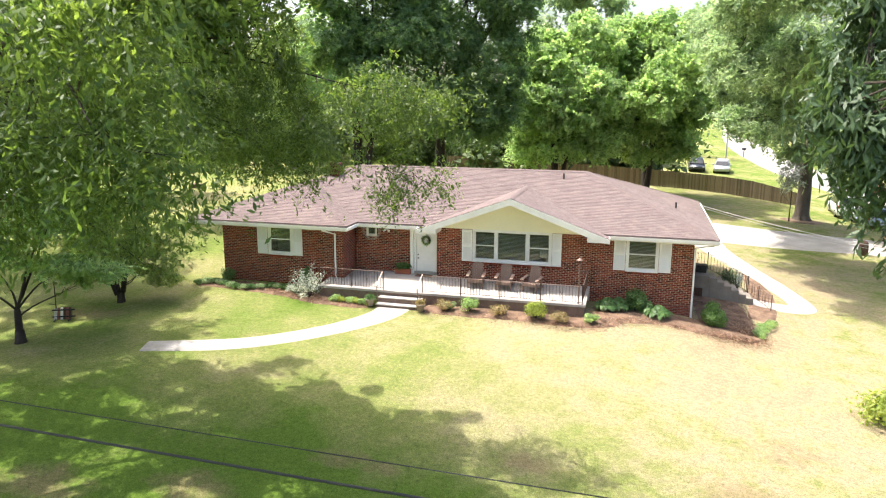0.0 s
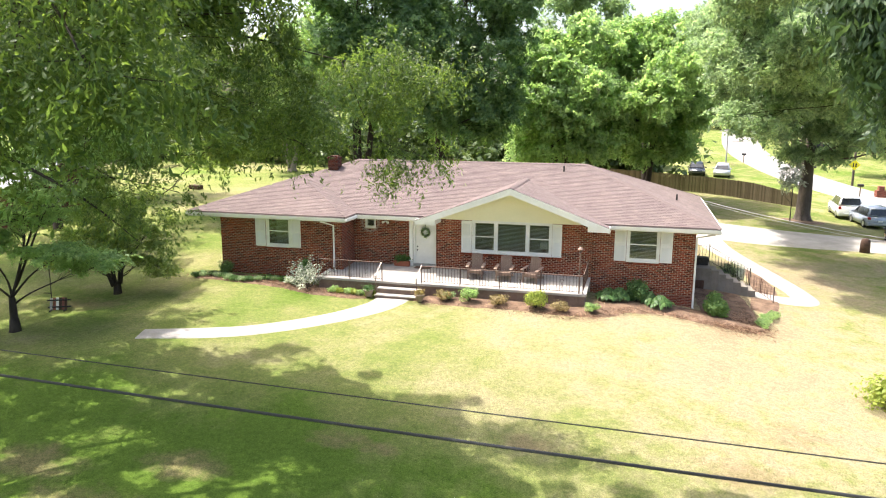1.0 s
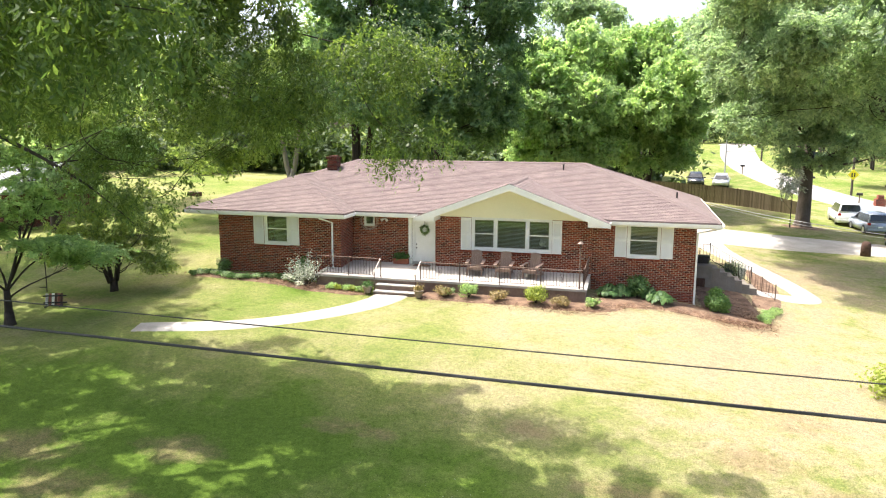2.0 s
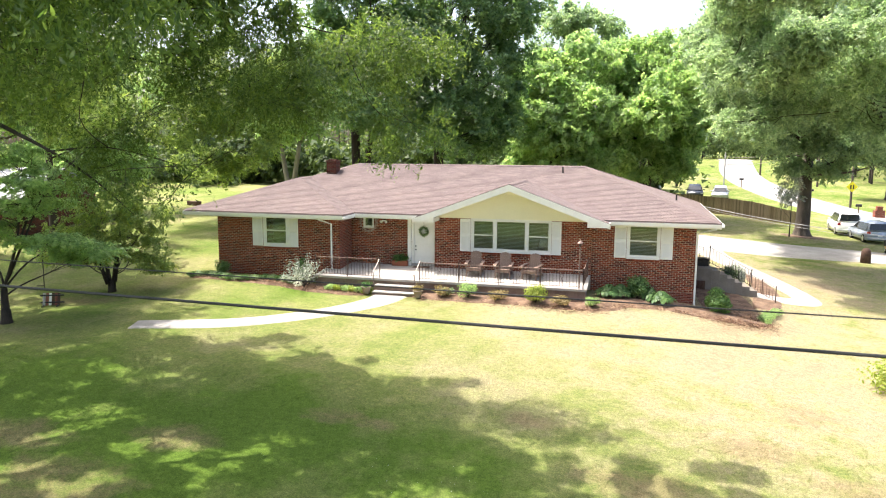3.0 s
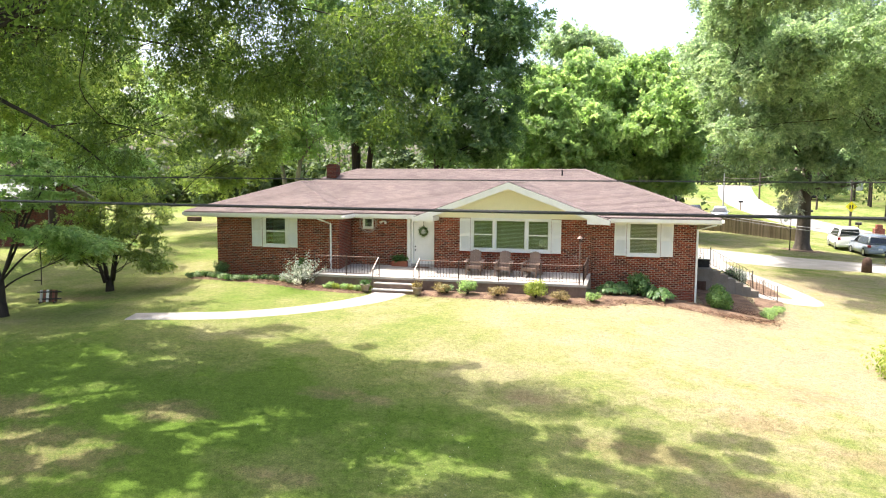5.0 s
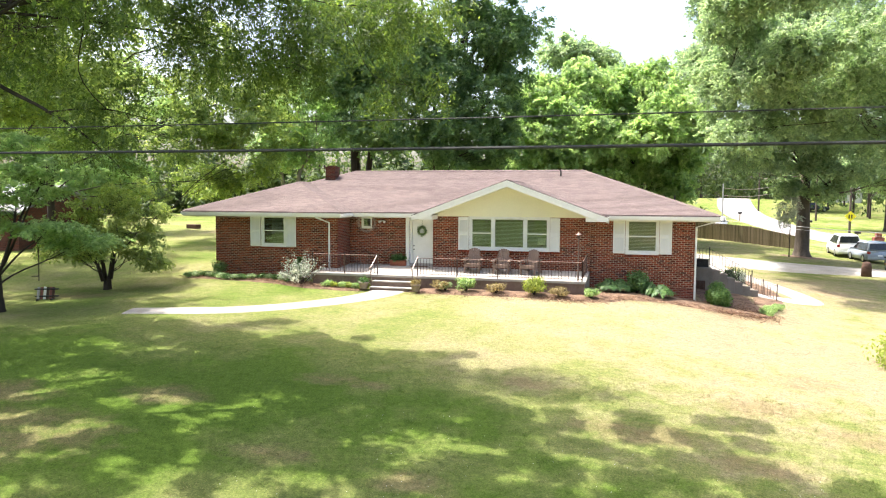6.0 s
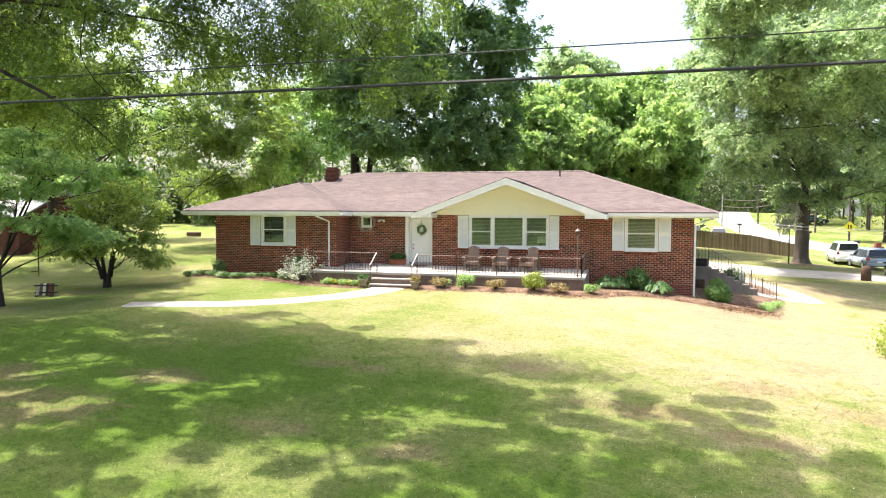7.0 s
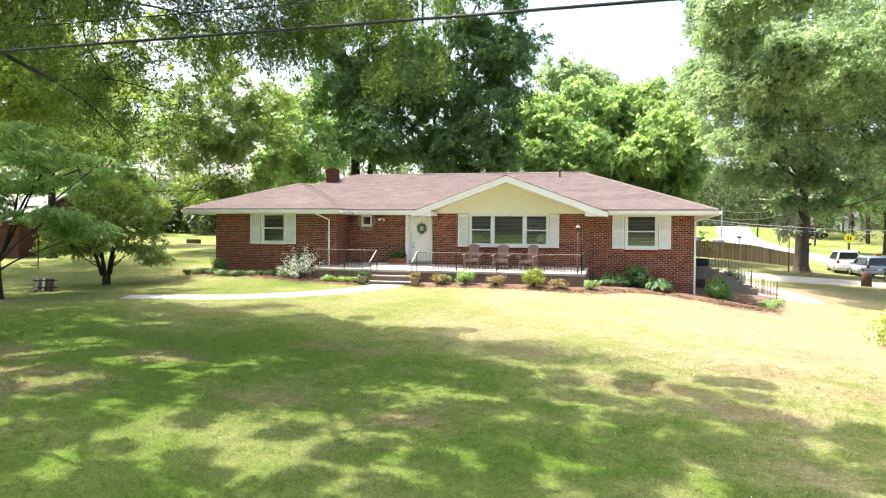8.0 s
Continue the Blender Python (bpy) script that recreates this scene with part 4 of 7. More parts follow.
# the great willow oak whose limbs reach in over the lawn
BOUGHS = (([(-13.6, -19.0, 9.8), (-12.2, -17.4, 8.6), (-10.1, -15.8, 7.0), (-8.9, -15.5, 6.35), (-7.9, -15.2, 5.65), (-7.2, -14.6, 4.7)], 0.085, 0.010),
          ([(-12.2, -17.4, 8.7), (-9.8, -14.6, 8.9), (-7.0, -13.2, 8.6), (-4.8, -12.8, 7.9)], 0.05, 0.012),
          ([(-13.6, -18.0, 11.5), (-10.2, -14.0, 10.6), (-6.5, -12.2, 10.3), (-2.6, -11.9, 9.4)], 0.07, 0.014),
          ([(-8.9, -15.5, 6.3), (-7.6, -14.9, 6.4), (-6.2, -14.2, 6.0)], 0.025, 0.008),
          ([(-13.2, -19.6, 10.5), (-8.5, -20.8, 10.8), (-4.4, -22.0, 10.6), (-1.6, -23.2, 9.6), (-0.4, -23.8, 8.6)], 0.07, 0.010))
# the last four lobes lie off to the left, added to shade the lawn
oak = tree("willow_oak", "tall willow oak with drooping limbs over the lawn", (-13.6, -19.2), [
    ((-11.5, -10.4, 11.6), (3.2, 1.7, 2.0), 30), ((-7.4, -12.2, 12.0), (3.0, 1.8, 1.5), 26),
    ((-10.2, -14.4, 8.4), (2.8, 2.2, 1.4), 22), ((-7.2, -14.5, 6.1), (1.8, 1.0, 1.2), 11), ((-9.0, -12.6, 11.3), (3.2, 2.4, 0.9), 38), ((-5.2, -15.0, 11.6), (3.0, 2.4, 0.9), 36), ((-4.6, -13.2, 8.3), (2.4, 1.6, 1.2), 30), ((-0.9, -12.2, 9.0), (1.5, 0.9, 0.9), 15), ((-4.6, -12.6, 10.6), (2.0, 1.2, 0.9), 12), ((-7.6, -12.0, 9.9), (1.8, 1.2, 0.9), 8),
    ((-0.6, -12.5, 6.9), (0.8, 0.4, 0.6), 4), ((-2.9, -14.6, 7.5), (1.4, 0.8, 0.8), 7), ((-1.7, -22.6, 9.0), (1.8, 1.5, 0.9), 16), ((-0.5, -24.2, 9.9), (1.3, 0.9, 0.6), 8), ((-2.4, -23.2, 8.0), (1.5, 0.9, 0.7), 8), ((-0.5, -23.4, 8.5), (0.9, 0.7, 0.5), 5), ((-5.6, -17.6, 9.0), (2.0, 1.4, 1.0), 10), ((-18.0, -6.8, 11.5), (2.8, 2.2, 1.8), 40), ((-18.2, -6.6, 12.7), (1.9, 1.6, 0.8), 16), ((-17.6, -15.2, 12.5), (3.0, 2.6, 1.8), 28), ((-18.0, -18.8, 12.0), (3.0, 2.6, 1.8), 24), ((-17.0, -10.8, 12.6), (2.8, 2.4, 1.6), 34), ((-19.5, -12.8, 11.5), (2.6, 2.4, 1.6), 24)],
    LEAF_OAK, DARK_BARK, 11, 0.34, 0.62, (0.21, 0.066), 240, 0.72, droop=1.3, flat=0.8, sweep=1.8, thin=0.85, spread=1.25, more=1.3, fine_below=10.5, small=False,
    boughs=[p for pts, _, _ in BOUGHS for p in curve_points(pts, 4)])


def shade_canopy(root, base, edge, gaps, lift, spacing, seed):
    """The oak's upper storey, added out of view to shade the lawn: layered sprays on spreading boughs, out to the edge
    (x, y: the farthest y at which it still shades the lawn).
    """
    rng = np.random.default_rng(seed)
    o = np.array((*base, ground_z(*base)))
    lean = np.array(SUN_FROM) / SUN_FROM.z * lift
    ex, ey = np.array(edge).T
    hearts = []
    for x in np.arange(-19.0, 10.0, spacing):
        for y in np.arange(-25.0, -1.0, spacing):
            p = np.array((x, y)) + rng.uniform(-0.35, 0.35, 2) * spacing
            if p[0] > 9.7 or p[1] > np.interp(p[0], ex, ey) - (0.35 if p[0] > -6 else 0.9) or rng.random() < (0.22 if p[0] < -12 else 0.42 if p[0] < -6.5 and p[1] > -13 else 0.14 if p[0] < -6.5 else 0.06 if p[0] > 3 else 0.09):
                continue
            if any((p[0] - gx) ** 2 / rx ** 2 + (p[1] - gy) ** 2 / ry ** 2 < 1 for gx, gy, rx, ry in gaps):
                continue
            hearts.append((p[0] + lean[0], p[1] + lean[1], -0.3 + lift + rng.uniform(-0.5, 0.7)))
    hearts.sort(key=lambda h: np.hypot(h[0] - base[0], h[1] - base[1]))
    crotch = np.array((base[0], base[1], 11.0))
    nodes = [crotch]
    bm = bmesh.new()
    cs, ns = [], []
    for h in hearts:
        h = np.array(h)
        near = min(nodes, key=lambda q: np.linalg.norm(q - h) + 0.25 * np.linalg.norm(q - crotch))
        far = np.linalg.norm(h - crotch)
        limb(bm, near - o, h - o, max(0.02, 0.16 - 0.010 * far), max(0.015, 0.13 - 0.010 * far), rng, 0.06, 4, 5)
        nodes.append(h)
        for _ in range(6):
            c = h + rng.uniform(-0.8, 0.8, 3) * (1, 1, 0.4)
            k = int(rng.uniform(80, 170))
            q = c + np.clip(rng.normal(size=(k, 3)), -1.6, 1.6) * (0.20, 0.20, 0.09)
            cs.append(q - o)
            m = rng.normal(size=(k, 3)) * 0.55 + (0, 0, 0.9)
            ns.append(m / np.linalg.norm(m, axis=1)[:, None])
    tagged(part("shade_boughs", bm, DARK_BARK, root), kind="stuff")
    ob = new("shade_crown", leaves(np.concatenate(cs), np.concatenate(ns), 0.25, 0.085, LEAF_OAK, "shade_crown", rng, 0.5, small=True))
    ob.parent = root


# unseen crown set sunward of the lawn; the gaps let sun flecks through
shade_canopy(oak, (-13.6, -19.2), [(-19, -1.5), (-13.2, -2.0), (-12.3, -4.5), (-11.5, -6.0), (-11.4, -8.2), (-10, -9.4), (-8.6, -8.9), (-7.7, -8.3), (-5.5, -8.6), (-4.2, -9.6), (-2.6, -10.8), (-1.0, -11.2), (0.2, -10.9), (1.8, -13.1), (2.9, -12.9), (4.6, -13.9), (5.4, -14.8), (6.1, -14.2), (7.4, -14.5), (8.5, -15.9), (9.2, -17.5)],
            [(-6.4, -10.3, 1.2, 0.7), (-1.4, -13.5, 0.7, 0.9), (1.0, -16.8, 1.0, 0.5), (2.0, -17.7, 0.7, 0.5), (-2.1, -20.8, 1.3, 0.4), (-1.2, -19.8, 0.9, 0.3), (-0.8, -21.1, 1.2, 0.4), (3.9, -14.4, 1.0, 0.3), (5.0, -15.9, 1.0, 0.3)], 14.6, 1.3, 14)
rng = np.random.default_rng(3)
for pts, r0, r1 in BOUGHS:
    line = curve_points([(x + 13.6, y + 19.2, z - ground_z(-13.6, -19.2)) for x, y, z in pts], 6)
    part("limb", tube(bmesh.new(), line, list(np.linspace(r0, r1, len(line))), 7), DARK_BARK, oak, "dark sweeping bough", smooth=True)
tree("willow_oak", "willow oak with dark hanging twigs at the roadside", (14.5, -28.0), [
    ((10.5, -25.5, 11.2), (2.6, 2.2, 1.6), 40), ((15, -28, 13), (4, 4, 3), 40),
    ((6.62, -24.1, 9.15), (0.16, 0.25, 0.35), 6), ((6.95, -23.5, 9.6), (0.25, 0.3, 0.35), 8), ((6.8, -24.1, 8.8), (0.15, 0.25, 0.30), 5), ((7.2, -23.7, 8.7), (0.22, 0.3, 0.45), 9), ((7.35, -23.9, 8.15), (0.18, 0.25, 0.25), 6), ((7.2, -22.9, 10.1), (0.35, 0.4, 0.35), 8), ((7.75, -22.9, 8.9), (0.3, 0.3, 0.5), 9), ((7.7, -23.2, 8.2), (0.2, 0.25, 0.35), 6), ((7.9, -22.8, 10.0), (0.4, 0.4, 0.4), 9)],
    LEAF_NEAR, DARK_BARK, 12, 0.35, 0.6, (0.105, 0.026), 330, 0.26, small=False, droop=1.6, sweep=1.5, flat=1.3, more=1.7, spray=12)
# behind the house
tree("oak_tree", "tall dark oak with several stems behind the roof", (-14.2, 18.4), [
    ((-14.1, 18.6, 17.0), (4, 4, 3), 34), ((-15.7, 18.0, 12.5), (2.0, 3, 2.5), 18), ((-11.3, 18.2, 13.0), (3, 3, 2.6), 24), ((-12.0, 17.0, 9.3), (2.6, 2.5, 2), 18), ((-9.9, 20.3, 14.0), (2.2, 2.2, 2.2), 16), ((-13.6, 18.2, 12.6), (1.8, 2.0, 2.0), 14), ((-14, 19.5, 22.5), (4.5, 4.5, 3), 34)],
    LEAF_DARK, DARK_BARK, 21, 0.24, 0.36, (0.34, 0.19), 500, 1.15, up=0.5, stems=3)
tree("oak_tree", "tall dark oak with dense hanging foliage behind the roof", (-9.4, 22.7), [
    ((-7.6, 23.4, 16.0), (3.5, 3.5, 3), 34), ((-5.4, 22.9, 11.3), (3, 3, 2.5), 26), ((-9.1, 20.9, 9.8), (2.6, 2.5, 2.2), 20), ((-6.4, 24, 20.5), (4, 4, 3), 32), ((-4.0, 24.4, 15.5), (2.2, 3, 2.5), 18), ((-6.6, 21.6, 7.6), (3.2, 2.5, 1.8), 20), ((-7.5, 25, 25), (4, 4, 2.5), 24)],
    LEAF_DARK, DARK_BARK, 22, 0.42, 0.3, (0.33, 0.18), 470, 1.2, up=0.4)
tree("maple_tree", "light green maple with several stems behind the house", (-1.4, 32.0), [
    ((-2.6, 32.0, 12.0), (3, 3, 2.4), 30), ((0.4, 33.8, 13.6), (3, 3, 2.2), 30), ((-3.6, 29.8, 8.6), (2.6, 2.5, 2.2), 24), ((1.4, 30.9, 9.4), (3, 3, 2.4), 28), ((-0.8, 30, 6.0), (3.6, 2, 1.6), 20), ((-3.5, 32, 5.2), (2.6, 2, 1.5), 14), ((2.2, 32, 5.6), (2.4, 2, 1.6), 14), ((-1.2, 30.4, 10.4), (2.6, 2.2, 2.0), 22), ((-0.4, 29.6, 7.8), (2.8, 2.0, 1.8), 22)],
    LEAF_LIGHT, DARK_BARK, 23, 0.22, 0.25, (0.34, 0.235), 415, 1.05, up=0.35, stems=3)
tree("maple_tree", "light green maple in full sun behind the fence", (6.0, 38.3), [
    ((3.9, 37.9, 14.0), (3, 3, 2.2), 30), ((7.4, 38.9, 14.7), (2.8, 3, 2.2), 28), ((5.5, 36.4, 10.6), (3.4, 3, 2.6), 34), ((9.4, 38.3, 11.6), (2.6, 3, 2.4), 24), ((9.0, 38.0, 8.2), (2.4, 2.6, 2.0), 20), ((3.1, 34.4, 7.6), (3.2, 2.6, 2.4), 26), ((6.5, 35.5, 5.2), (3.6, 2.2, 1.8), 24), ((8.4, 37, 5.2), (1.8, 2, 1.4), 10), ((8.0, 32.5, 11.3), (2.2, 2.2, 1.8), 20), ((6.5, 30.5, 9.3), (2.2, 2, 1.6), 18), ((6.6, 35.6, 8.2), (3.0, 2.2, 2.0), 22), ((6.0, 36.8, 12.6), (2.8, 2.4, 2.0), 24)],
    LEAF_LIGHT, DARK_BARK, 24, 0.28, 0.3, (0.34, 0.235), 415, 1.05, up=0.35, stems=2)
tree("tall_tree", "tall grey-green tree far behind the maples", (-2.6, 52.6), [
    ((-3.1, 50.7, 20.3), (3, 3, 2), 22), ((0.2, 51.4, 19.0), (3, 3, 1.8), 20), ((-4.3, 50.3, 15.5), (3.4, 3, 2.5), 22), ((0, 51, 13), (5, 3, 3), 30)],
    LEAF_GREEN, DARK_BARK, 25, 0.3, 0.5, (0.42, 0.25), 320, 1.2)
# right-hand side
tree("oak_tree", "broad old oak with a thick grey trunk beside the driveway", (17.9, 31.0), [
    ((17.2, 31.0, 20.8), (3.4, 3.4, 2.2), 30), ((10.4, 29.0, 19.2), (2.0, 2.2, 1.4), 16), ((10.2, 29.5, 22.2), (2.4, 2.4, 1.6), 18), ((13.4, 30.0, 21.4), (2.8, 2.8, 1.9), 26), ((21.2, 30.0, 20.6), (3.0, 3.0, 2.2), 26),
    ((12.4, 28.5, 16.4), (2.2, 2.2, 1.5), 22), ((15.6, 28.0, 17.0), (2.5, 2.3, 1.6), 26), ((19.2, 28.5, 16.4), (2.7, 2.4, 1.7), 28), ((23.0, 30.0, 15.6), (2.6, 2.4, 1.8), 22),
    ((11.4, 28.2, 13.0), (1.9, 2.0, 1.3), 18), ((14.2, 27.2, 13.0), (2.2, 2.0, 1.4), 22), ((17.4, 27.4, 12.6), (2.3, 2.0, 1.4), 24), ((20.9, 28.0, 12.0), (2.5, 2.2, 1.5), 24),
    ((11.9, 28.4, 9.9), (1.7, 1.8, 1.1), 15), ((14.3, 27.2, 9.4), (1.9, 1.8, 1.1), 17), ((16.7, 27.6, 9.0), (1.8, 1.7, 1.0), 15), ((19.8, 28.0, 8.6), (2.1, 1.9, 1.2), 18), ((22.9, 28.6, 9.0), (2.2, 2.0, 1.3), 18),
    ((16.7, 29.6, 5.0), (0.9, 0.8, 0.6), 7), ((19.3, 29.8, 5.2), (1.0, 0.8, 0.7), 7), ((13.1, 28.6, 7.4), (1.5, 1.5, 0.8), 10), ((15.3, 28.2, 6.9), (1.2, 1.2, 0.7), 8), ((18.2, 29.4, 6.8), (1.6, 1.2, 0.8), 9), ((20.9, 28.2, 6.5), (1.8, 1.5, 0.9), 12), ((23.4, 28.2, 6.0), (1.7, 1.5, 0.9), 11)],
    LEAF_GREEN, BARK, 26, 0.52, 0.30, (0.30, 0.135), 390, 0.95, up=0.5, flat=0.6, droop=0.6)
spreading = tree("oak_tree", "spreading oak reaching over the driveway mouth", (23.5, 18.0), [
    ((18.6, 15.0, 12.0), (3, 3, 2.5), 30), ((17.2, 14.6, 8.8), (2.0, 2, 1.5), 14), ((18.0, 15.0, 15.5), (3, 3, 2), 24), ((19.2, 13.4, 7.0), (1.8, 1.8, 1.2), 10), ((23, 17, 14), (4.5, 4, 4), 50), ((11.2, 13.4, 8.0), (1.7, 1.8, 1.1), 11), ((13.6, 14.2, 9.6), (2.2, 2.0, 1.3), 24), ((15.4, 11.5, 10.5), (2.2, 2.0, 1.3), 24), ((11.6, 10.2, 10.4), (1.8, 1.3, 0.9), 24), ((13.0, 8.6, 11.6), (2.0, 1.0, 0.9), 24), ((10.6, 16.4, 11.0), (2.0, 1.6, 1.2), 14), ((17.5, 9.5, 12.0), (2.6, 2.0, 1.5), 18), ((10.0, 22.0, 13.6), (1.8, 1.8, 1.0), 24), ((10.2, 25.5, 14.4), (1.8, 1.8, 1.0), 22), ((11.6, 23.5, 12.2), (1.8, 1.6, 0.9), 20), ((10.6, 14.0, 13.8), (1.7, 1.6, 0.8), 22), ((10.0, 10.6, 13.6), (1.6, 1.4, 0.8), 20), ((10.2, 7.0, 13.8), (1.7, 1.2, 0.7), 20), ((12.6, 5.4, 13.6), (1.5, 1.0, 0.7), 14), ((10.3, 18.5, 12.0), (1.7, 1.8, 1.1), 22), ((12.2, 16.5, 13.0), (2.2, 1.8, 1.1), 26)],
    LEAF_GREEN, DARK_BARK, 27, 0.4, 0.4, (0.27, 0.125), 420, 0.95, flat=0.65, droop=0.5)
line = curve_points([(-0.2, 0.0, 3.6), (-1.9, 0.0, 5.6), (-3.6, 0.0, 7.7), (-6.4, 0.0, 11.8), (-8.0, -0.5, 14.0)], 6)
part("limb", tube(bmesh.new(), line, list(np.linspace(0.30, 0.09, len(line))), 8), DARK_BARK, spreading, "thick bare limb", smooth=True)
# left background
tree("young_tree", "bright green tree with forked pale stems in the back yard", (-29.6, 38.0), [
    ((-28.8, 38.4, 13.0), (4, 4, 3), 34), ((-27.0, 38.8, 9.8), (3, 3, 2.5), 24), ((-30.5, 37.0, 9.4), (3, 3, 2.5), 24), ((-27.0, 40, 16), (4, 4, 2.5), 26)],
    LEAF_LIGHT, PALE_BARK, 28, 0.28, 0.3, (0.34, 0.2), 420, 1.2, stems=2)
tree("oak_tree", "dark oak with long level boughs in the back yard", (-29.6, 6.2), [
    ((-21.3, 12.4, 9.6), (3, 3, 2), 26), ((-22.8, 9.9, 8.2), (2.6, 2.6, 1.8), 20), ((-18.9, 12.2, 7.9), (2.2, 2.2, 1.5), 16), ((-21.0, 14.5, 6.0), (2.4, 2, 1.0), 12), ((-24.0, 13.8, 5.2), (2.2, 2, 1.0), 10), ((-20.4, 15, 11.2), (2.4, 3, 1.8), 20), ((-25, 12, 14), (5, 4, 3), 40)],
    LEAF_SIDE, DARK_BARK, 29, 0.24, 0.4, (0.26, 0.13), 400, 0.9, sweep=-4.0)
tree("yard_tree", "sunlit green tree beside the neighbouring house", (-38.0, 18.5), [
    ((-36.5, 16.0, 9.0), (4, 4, 3), 34), ((-33.5, 19, 11.5), (4, 4, 3), 34), ((-41, 14, 11), (5, 4, 4), 44), ((-33, 16, 5.8), (2.5, 2.5, 1.6), 16), ((-36, 12, 5.0), (3, 3, 1.6), 18)],
    LEAF_LIGHT, DARK_BARK, 30, 0.3, 0.35, (0.34, 0.2), 380, 1.05)
tree("dogwood_tree", "small forked dogwood with layered leaves on the lawn", (-16.7, -9.8), [
    ((-15.0, -9.2, 3.0), (1.4, 1.2, 0.3), 14), ((-17.8, -9.6, 3.3), (1.6, 1.3, 0.4), 16), ((-14.4, -8.3, 2.5), (1.3, 1.0, 0.25), 12), ((-16.6, -9.0, 4.3), (2.0, 1.6, 0.4), 22), ((-18.4, -11, 2.9), (1.4, 1.2, 0.4), 12), ((-15.3, -8.6, 5.2), (1.8, 1.5, 0.4), 18), ((-17.6, -8.5, 6.0), (1.8, 1.5, 0.5), 18)],
    LEAF_LIGHT, DARK_BARK, 31, 0.15, 0.20, (0.13, 0.075), 330, 0.5, more=1.8, stems=1, flat=0.3, up=1.4, spread=1.3)
tree("ornamental_tree", "low multi-stemmed ornamental tree with drooping leaves", (-16.3, -4.8), [
    ((-16.9, -5.0, 2.5), (1.3, 1.2, 0.7), 24), ((-15.4, -4.6, 2.6), (1.2, 1.2, 0.8), 22), ((-14.6, -4.3, 2.0), (0.8, 0.9, 0.6), 12), ((-18.2, -5.6, 2.0), (1.1, 1.0, 0.5), 14), ((-15.0, -4.2, 3.5), (1.2, 1.1, 0.6), 20), ((-16.5, -4.6, 3.7), (1.5, 1.2, 0.6), 22), ((-15.6, -4.2, 4.4), (1.2, 1.0, 0.5), 14), ((-17.9, -4.6, 1.75), (0.9, 0.9, 0.4), 12), ((-14.2, -4.6, 1.55), (0.7, 0.8, 0.35), 10), ((-16.2, -6.1, 2.1), (1.3, 0.6, 0.5), 14), ((-17.6, -5.2, 3.0), (1.2, 1.0, 0.6), 16)],
    LEAF_FEATHER, DARK_BARK, 32, 0.09, 0.30, (0.12, 0.055), 230, 0.36, stems=5, flat=0.5, droop=0.7, spread=1.2)
tree("street_tree", "leafy tree on the far side of the road", (35.5, 70.0), [
    ((35, 70, 8.5), (4.5, 4, 2.6), 40), ((39, 69, 7.0), (3.2, 3, 1.8), 20), ((31.5, 70, 7.5), (2.6, 2.5, 1.6), 16), ((36, 71, 12.5), (4, 4, 2.5), 30)],
    LEAF_GREEN, DARK_BARK, 35, 0.34, 0.34, (0.38, 0.22), 300, 1.1)
tree("street_tree", "small leafy tree before the white house", (33.0, 100.0), [
    ((33, 100, 9.0), (3.6, 3, 2.6), 30), ((36, 101, 8.0), (2.6, 2.5, 1.8), 16), ((30.5, 100, 8.0), (2.2, 2.2, 1.6), 14)],
    LEAF_GREEN, DARK_BARK, 36, 0.25, 0.3, (0.5, 0.3), 170, 1.1)
# an added tree just past the left edge, there to shade the yard
tree("oak_tree", "leafy oak added to shade the side yard", (-29.0, 1.0), [
    ((-28, 0, 11), (4, 4, 3), 44), ((-25, -2.5, 9.0), (3.2, 3, 2.2), 34), ((-26, 4, 9), (3.5, 3, 2.5), 34), ((-31, -4, 10), (4, 4, 3), 34), ((-26, 0, 14.5), (4, 4, 2), 30), ((-20.2, -3.6, 10.0), (3.0, 2.6, 1.6), 36), ((-22.5, -0.8, 9.5), (2.6, 2.4, 1.6), 24), ((-31, 3.5, 11.5), (3.5, 3, 2), 30), ((-27, -7.5, 10.5), (3, 2.5, 1.6), 24)],
    LEAF_SIDE, DARK_BARK, 33, 0.32, 0.42, (0.25, 0.11), 300, 0.95)

# the wooded distance
rng = np.random.default_rng(5)
cs, ns = [], []
bm = bmesh.new()
for k in range(210):
    a = radians(rng.uniform(-62, 70)) if k < 150 else radians(rng.uniform(70, 298))
    d = rng.uniform(105, 170) if k < 150 else rng.uniform(70, 120)
    x, y = 5 - d * math.sin(a), -30 + d * math.cos(a)
    if 12 < x < 36 and y > 0:
        d += 60
        x, y = 5 - d * math.sin(a), -30 + d * math.cos(a)
    z = ground_z(x, y)
    h = rng.uniform(11, 19)
    tube(bm, [(x, y, z - 0.3), (x, y, z + h * 0.5)], [0.2, 0.08], 5)
    for j in range(16):
        p = np.array((x, y, z + h * rng.uniform(0.06, 0.95))) + rng.normal(size=3) * (3.2, 3.2, 0.8)
        u = rng.normal(size=(20 if k < 150 else 5, 3))
        u /= np.linalg.norm(u, axis=1)[:, None]
        cs.append(p + u * rng.uniform(0, 1, (len(u), 1)) ** 0.5 * 2.4)
        m = u + np.array((0, 0, 0.4))
        ns.append(m / np.linalg.norm(m, axis=1)[:, None])
